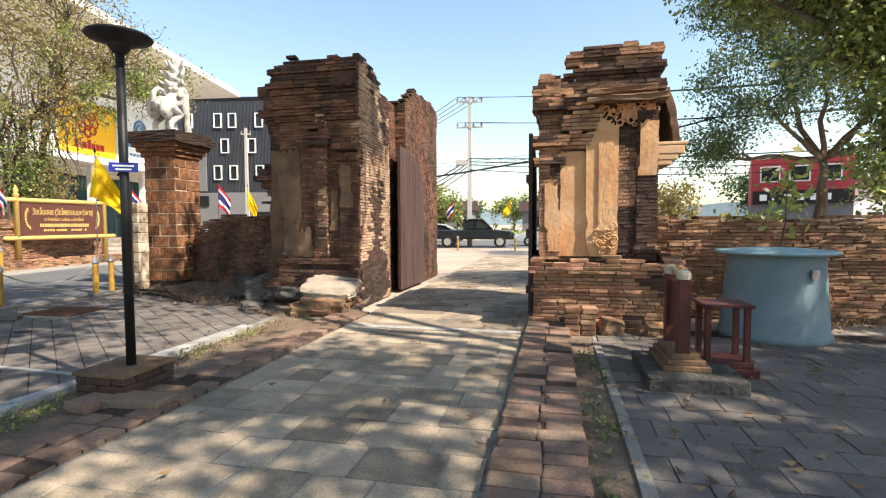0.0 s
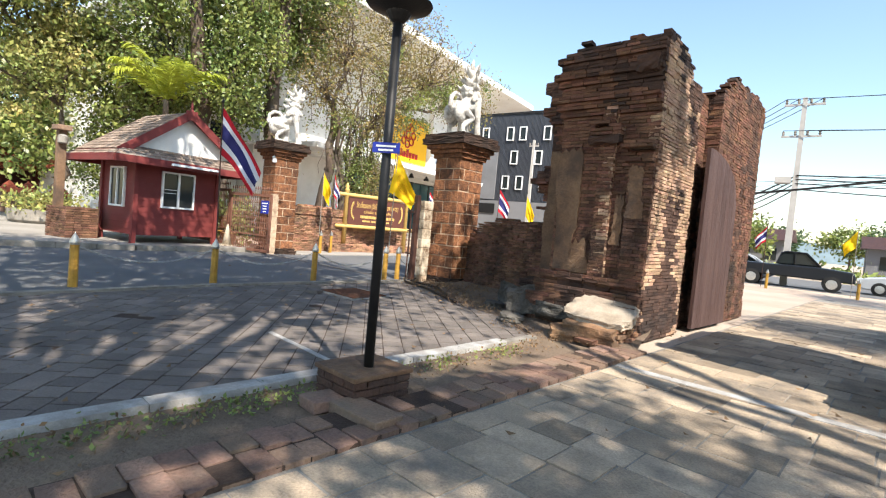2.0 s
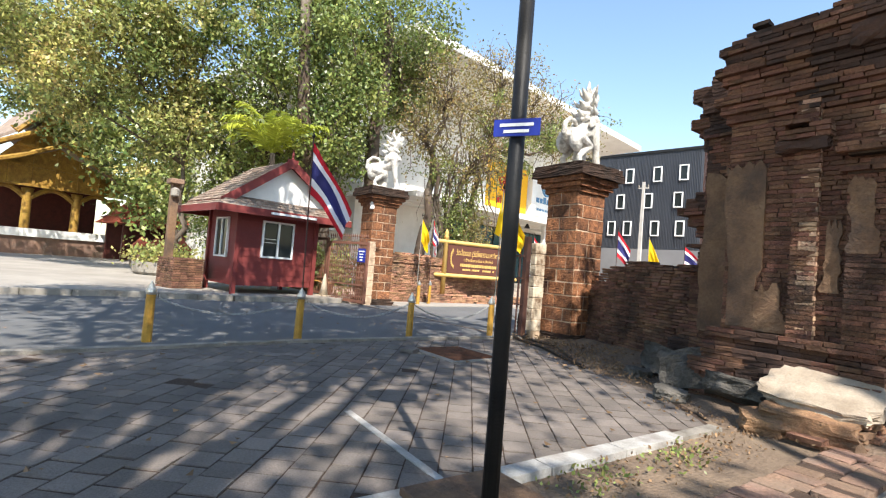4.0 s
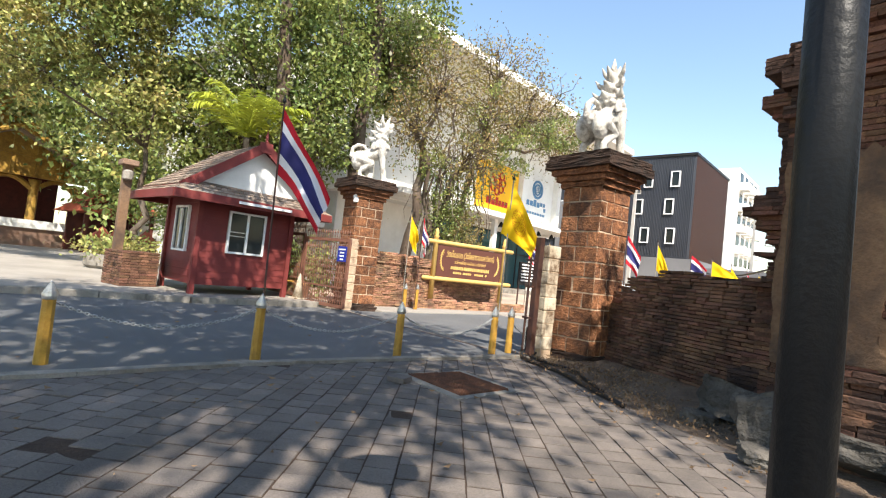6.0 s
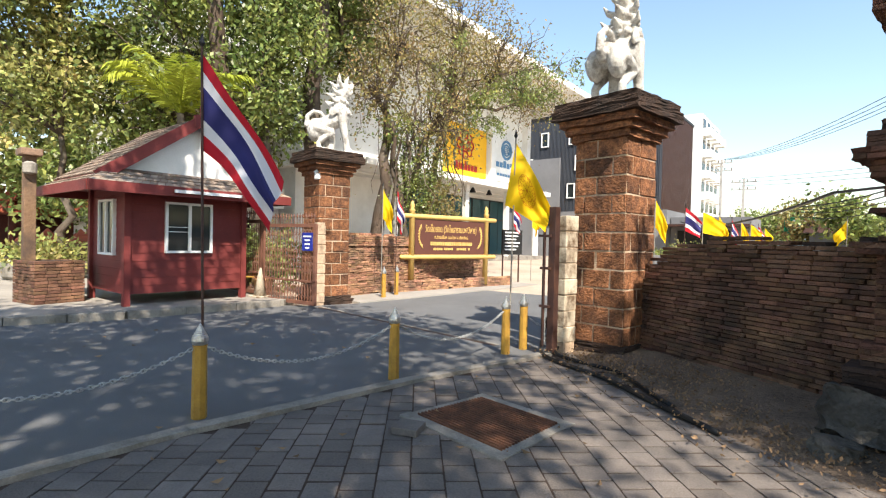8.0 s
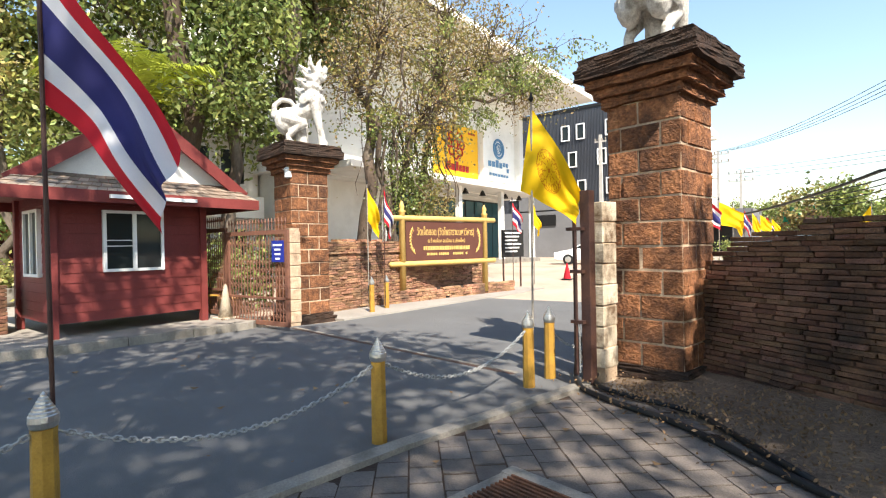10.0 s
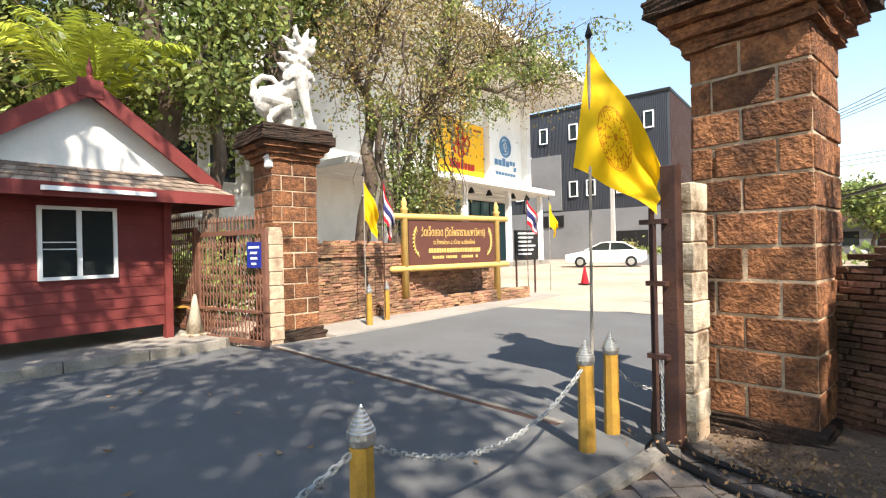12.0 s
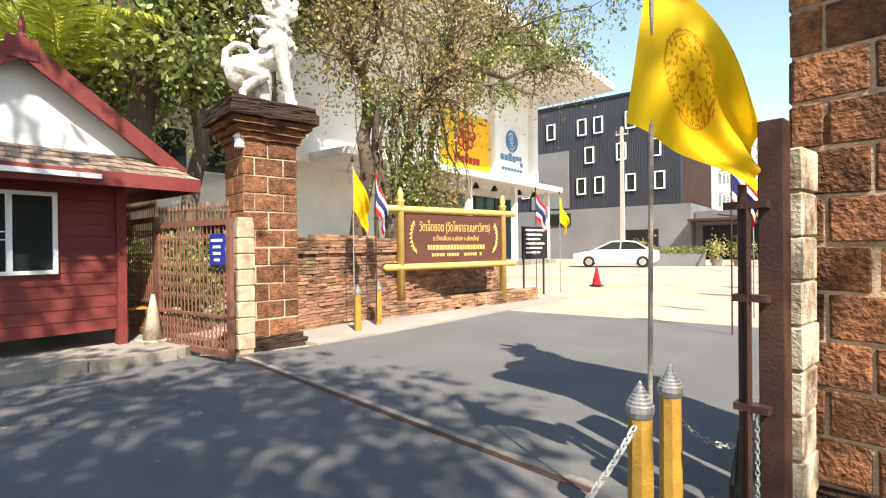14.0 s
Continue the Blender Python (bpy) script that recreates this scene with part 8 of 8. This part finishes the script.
for n, (z, r) in enumerate(((5.6, 0.04), (5.4, 0.035), (5.2, 0.03), (4.9, 0.03))):
    wire((1.05, 31.9, z), (34, 24, z + 0.3), 0.5 + 0.12 * n, r)
    wire((1.05, 31.9, z), (-6, 48, z - 1.0), 0.5 + 0.1 * n, r)
for n in range(3):
    wire((-12, 66, 9.0 - 0.4 * n), (30, 30, 9.8 - 0.4 * n), 1.2, 0.02)
wire((-3.9, 20, 3.0), (12, 20, 6.0), 0.4, 0.045)
wire((-12, 40, 3.2), (-3.9, 20, 3.0), 0.5, 0.045)

# ---- street side ----
rsn = thing("road_sign", pose(-5.4, 70, 0), "green overhead road sign on a steel post", "road sign")
GREEN_SIGN = surface("sign_green", (0.01, 0.24, 0.13), (0.01, 0.21, 0.11), 2, 0.45, 0, 30, 0.05)
boxed("panel", -3.0, 3.0, -0.05, 0.05, 3.0, 5.0, GREEN_SIGN, rsn)
boxed("post", 2.4, 2.6, 0.05, 0.25, 0, 5.0, CONCRETE, rsn)
bm = bmesh.new()
for z, a, b in ((4.4, -2.2, 0.8), (3.8, -2.2, 1.6), (3.3, -2.2, 0.2)):
    box(bm, a, b, -0.07, -0.051, z, z + 0.28)
part("lettering", bm, WHITE_FRAME, rsn, "white lettering bars")
street = sheet("road_street", [(-80, 36), (120, 20), (120, 34), (-80, 50)], 0.0, 0.2, ASPHALT, label="wide asphalt street beyond the wall", category="road")
street.location.z = -0.022
red = thing("shop_house", pose(27.6, 41, 0, 0, 0, -28), "red shop building with a dark sign band", "building")
RED_WALL = surface("red_cladding", (0.42, 0.05, 0.055), (0.36, 0.045, 0.05), 0.6, 0.6, 0.1, 30, 0.1)
boxed("wall", -3.2, 3.6, 0, 9, 2.9, 6.6, RED_WALL, red)
boxed("ground_floor", -3.2, 3.6, 0.3, 9, 0, 2.9, GREY_WALL, red)
boxed("sign_band", -3.1, 3.5, -0.1, 0, 2.9, 4.0, BLACK_STEEL, red, "dark sign band")
bm = bmesh.new()
for k, w in enumerate((0.5, 0.16, 0.5, 0.45, 0.5, 0.5)):
    x = -2.6 + k * 0.85
    box(bm, x, x + w, -0.13, -0.101, 3.2, 3.7)
part("lettering", bm, WHITE_FRAME, red, "white lettering bars")
for k in range(3):
    w = boxed("window", -2.6 + k * 2, -1.2 + k * 2, -0.05, 0.02, 4.7, 6.0, WHITE_FRAME, red)
    boxed("pane", -2.5 + k * 2, -1.3 + k * 2, -0.06, -0.05, 4.8, 5.9, DARK_GLASS, w)
for n, (x, y, w, h, c) in enumerate(((13, 64, 9, 3.0, GREY_WALL), (-2, 66, 8, 3.2, GREY_WALL), (18, 58, 8, 4.0, WHITE_WALL), (38, 46, 10, 5.0, WHITE_WALL))):
    hs = thing("low_house", pose(x, y, 0, 0, 0, -6), "low roadside house with a brown roof", "house", "roadside houses")
    boxed("wall", -w / 2, w / 2, 0, 6, 0, h, c, hs)
    bm = bmesh.new()
    vs = box(bm, -w / 2 - 0.5, w / 2 + 0.5, -0.6, 6.6, h, h + 1.3)
    for v in vs:
        if v.co.z > h + 0.5:
            v.co.y = 3 + (v.co.y - 3) * 0.1
    part("roof", bm, BROWN_STEEL, hs)
    for k in range(3):
        boxed("window", -w / 2 + 1 + k * w / 3.2, -w / 2 + 2.2 + k * w / 3.2, -0.04, 0.03, 1.0, 2.3, DARK_GLASS, hs)
# green scrub across the street
rs = np.random.RandomState(90)
p = np.stack((rs.uniform(-6, 40, 2600), rs.uniform(44, 50, 2600), np.abs(rs.normal(0, 0.45, 2600))), 1)
v, f = leaf_quads(p, 0.5, rs, -0.6)
tagged(quads("scrub", v, f, LEAF_GREEN), "green scrub across the street", "scrub", kind="stuff")

# ---- temple hall in the yard ----
hall = thing("temple_hall", pose(-41, 7.4, 0.1, 0, 0, 98), "gilded temple hall with a steep tiered roof", "temple hall")
GILT = surface("gilded_wood", (0.40, 0.25, 0.05), (0.24, 0.13, 0.03), 3, 0.5, 0.5, 12, 0.6, (0.12, 0.06, 0.02), 2, 0.6)
TERRACOTTA = surface("red_roof_tile", (0.36, 0.09, 0.05), (0.28, 0.07, 0.04), 1.5, 0.7, 0.3, 20, 0.3)
boxed("base", -4.6, 4.6, 0, 14, 0, 1.1, EDGE_BRICK, hall)
boxed("balustrade", -4.6, 4.6, -0.15, 0.1, 1.1, 1.6, WHITE_WALL, hall)
boxed("inner_wall", -3.6, 3.6, 4, 13.5, 1.1, 5, MAROON, hall)
for x in (-3.6, -1.3, 1.3, 3.6):
    bm = bmesh.new()
    lathe(bm, ((0.32, 0.9), (0.26, 1.3), (0.24, 3.6), (0.34, 4.0)), 14, pose(x, 0.6, 0.1))
    part("column", bm, GILT, hall, smooth=True)
for k, (hw, zb, zt, y0) in enumerate(((4.7, 4.7, 6.8, -0.6), (3.5, 6.2, 8.4, -0.3), (2.3, 7.3, 10.2, 0.0))):
    for s in (-1, 1):
        bm = bmesh.new()
        a = [bm.verts.new(q) for q in ((s * hw, y0, zb), (s * hw * 0.45, y0, zb + (zt - zb) * 0.5), (0, y0, zt), (0, 13 - k, zt), (s * hw * 0.45, 13 - k, zb + (zt - zb) * 0.5), (s * hw, 13 - k, zb))]
        f1, f2 = bm.faces.new((a[0], a[1], a[4], a[5])), bm.faces.new((a[1], a[2], a[3], a[4]))
        r = bmesh.ops.extrude_face_region(bm, geom=[f1, f2])
        bmesh.ops.translate(bm, vec=(0, 0, 0.22), verts=[q for q in r["geom"] if isinstance(q, bmesh.types.BMVert)])
        part("roof_tier", bm, SHINGLE, hall)
        bm = bmesh.new()
        tube(bm, [(s * (hw + 0.3), y0 - 0.1, zb + 0.35), (s * hw, y0 - 0.1, zb + 0.1), (s * hw * 0.45, y0 - 0.1, zb + (zt - zb) * 0.5 + 0.15), (0, y0 - 0.1, zt + 0.25)], [0.06, 0.16, 0.15, 0.13], 6)
        part("bargeboard", bm, GILT, hall)
bm = bmesh.new()
f = bm.faces.new([bm.verts.new(q) for q in ((-4.2, 0.2, 4.2), (4.2, 0.2, 4.2), (1.7, 0.2, 7.3), (0, 0.2, 9.8), (-1.7, 0.2, 7.3))])
r = bmesh.ops.extrude_face_region(bm, geom=[f])
bmesh.ops.translate(bm, vec=(0, 0.25, 0), verts=[q for q in r["geom"] if isinstance(q, bmesh.types.BMVert)])
part("pediment", bm, GILT, hall, "gilded carved pediment")
for zz, hw_ in ((4.2, 4.3), (5.4, 3.3), (6.6, 2.2), (7.6, 1.5)):
    boxed("pediment_rail", -hw_, hw_, 0.08, 0.2, zz, zz + 0.16, GILT, hall)
for xx in (-2.4, -1.2, 0.0, 1.2, 2.4):
    boxed("pediment_stile", xx - 0.08, xx + 0.08, 0.09, 0.2, 4.3, 8.6 - abs(xx) * 1.25, GILT, hall)
for xa, xb in ((-3.6, -1.3), (-1.3, 1.3), (1.3, 3.6)):
    bm = bmesh.new()
    tube(bm, [(xa + (xb - xa) * q / 8, 0.6, 3.4 + 0.75 * math.sin(math.pi * q / 8)) for q in range(9)], 0.16, 6)
    part("arch", bm, GILT, hall)
bm = bmesh.new()
lathe(bm, ((0.12, 10.2), (0.2, 10.6), (0.06, 11.0), (0.02, 11.9)), 8, pose(0, 0, 0))
part("finial", bm, GILT, hall)
for n, (x, y, w, h) in enumerate(((-38, 12.6, 4, 2.4), (-44, 15, 6, 3.0), (-36, 15.5, 4, 2.6))):
    sh = thing("temple_shed", pose(x, y, 0.1, 0, 0, 95), "low open pavilion with a red tiled roof", "pavilion", "pavilions in the yard")
    for px_ in (-w / 2, w / 2):
        for py_ in (0, 3):
            boxed("post", px_ - 0.1, px_ + 0.1, py_ - 0.1, py_ + 0.1, 0, h, MAROON, sh)
    for k in range(2):
        bm = bmesh.new()
        vs = box(bm, -w / 2 - 0.7 + k * 0.8, w / 2 + 0.7 - k * 0.8, -0.7 + k * 0.6, 3.7 - k * 0.6, h + k * 0.7, h + 0.75 + k * 0.8)
        for v in vs:
            if v.co.z > h + 0.4 + k * 0.7:
                v.co.x *= 0.7
                v.co.y = 1.5 + (v.co.y - 1.5) * 0.4
        part("roof", bm, TERRACOTTA, sh)
    boxed("back_wall", -w / 2, w / 2, 2.9, 3.1, 0, h, MAROON, sh)
for n, (x, y) in enumerate(((-30.0, 10.3), (-29.0, 11.2), (-31.5, 10.0))):
    sp = thing("shrine_post", pose(x, y, 0.13), "small terracotta shrine post with a pointed cap", "shrine post", "shrine posts")
    boxed("body", -0.4, 0.4, -0.4, 0.4, 0, 1.0, EDGE_BRICK, sp, bevel=0.02)
    bm = bmesh.new()
    lathe(bm, ((0.6, 1.0), (0.55, 1.1), (0.3, 1.3), (0.28, 1.35), (0.02, 1.6)), 4, Matrix.Rotation(0.78, 4, "Z"))
    part("cap", bm, TERRACOTTA, sp)
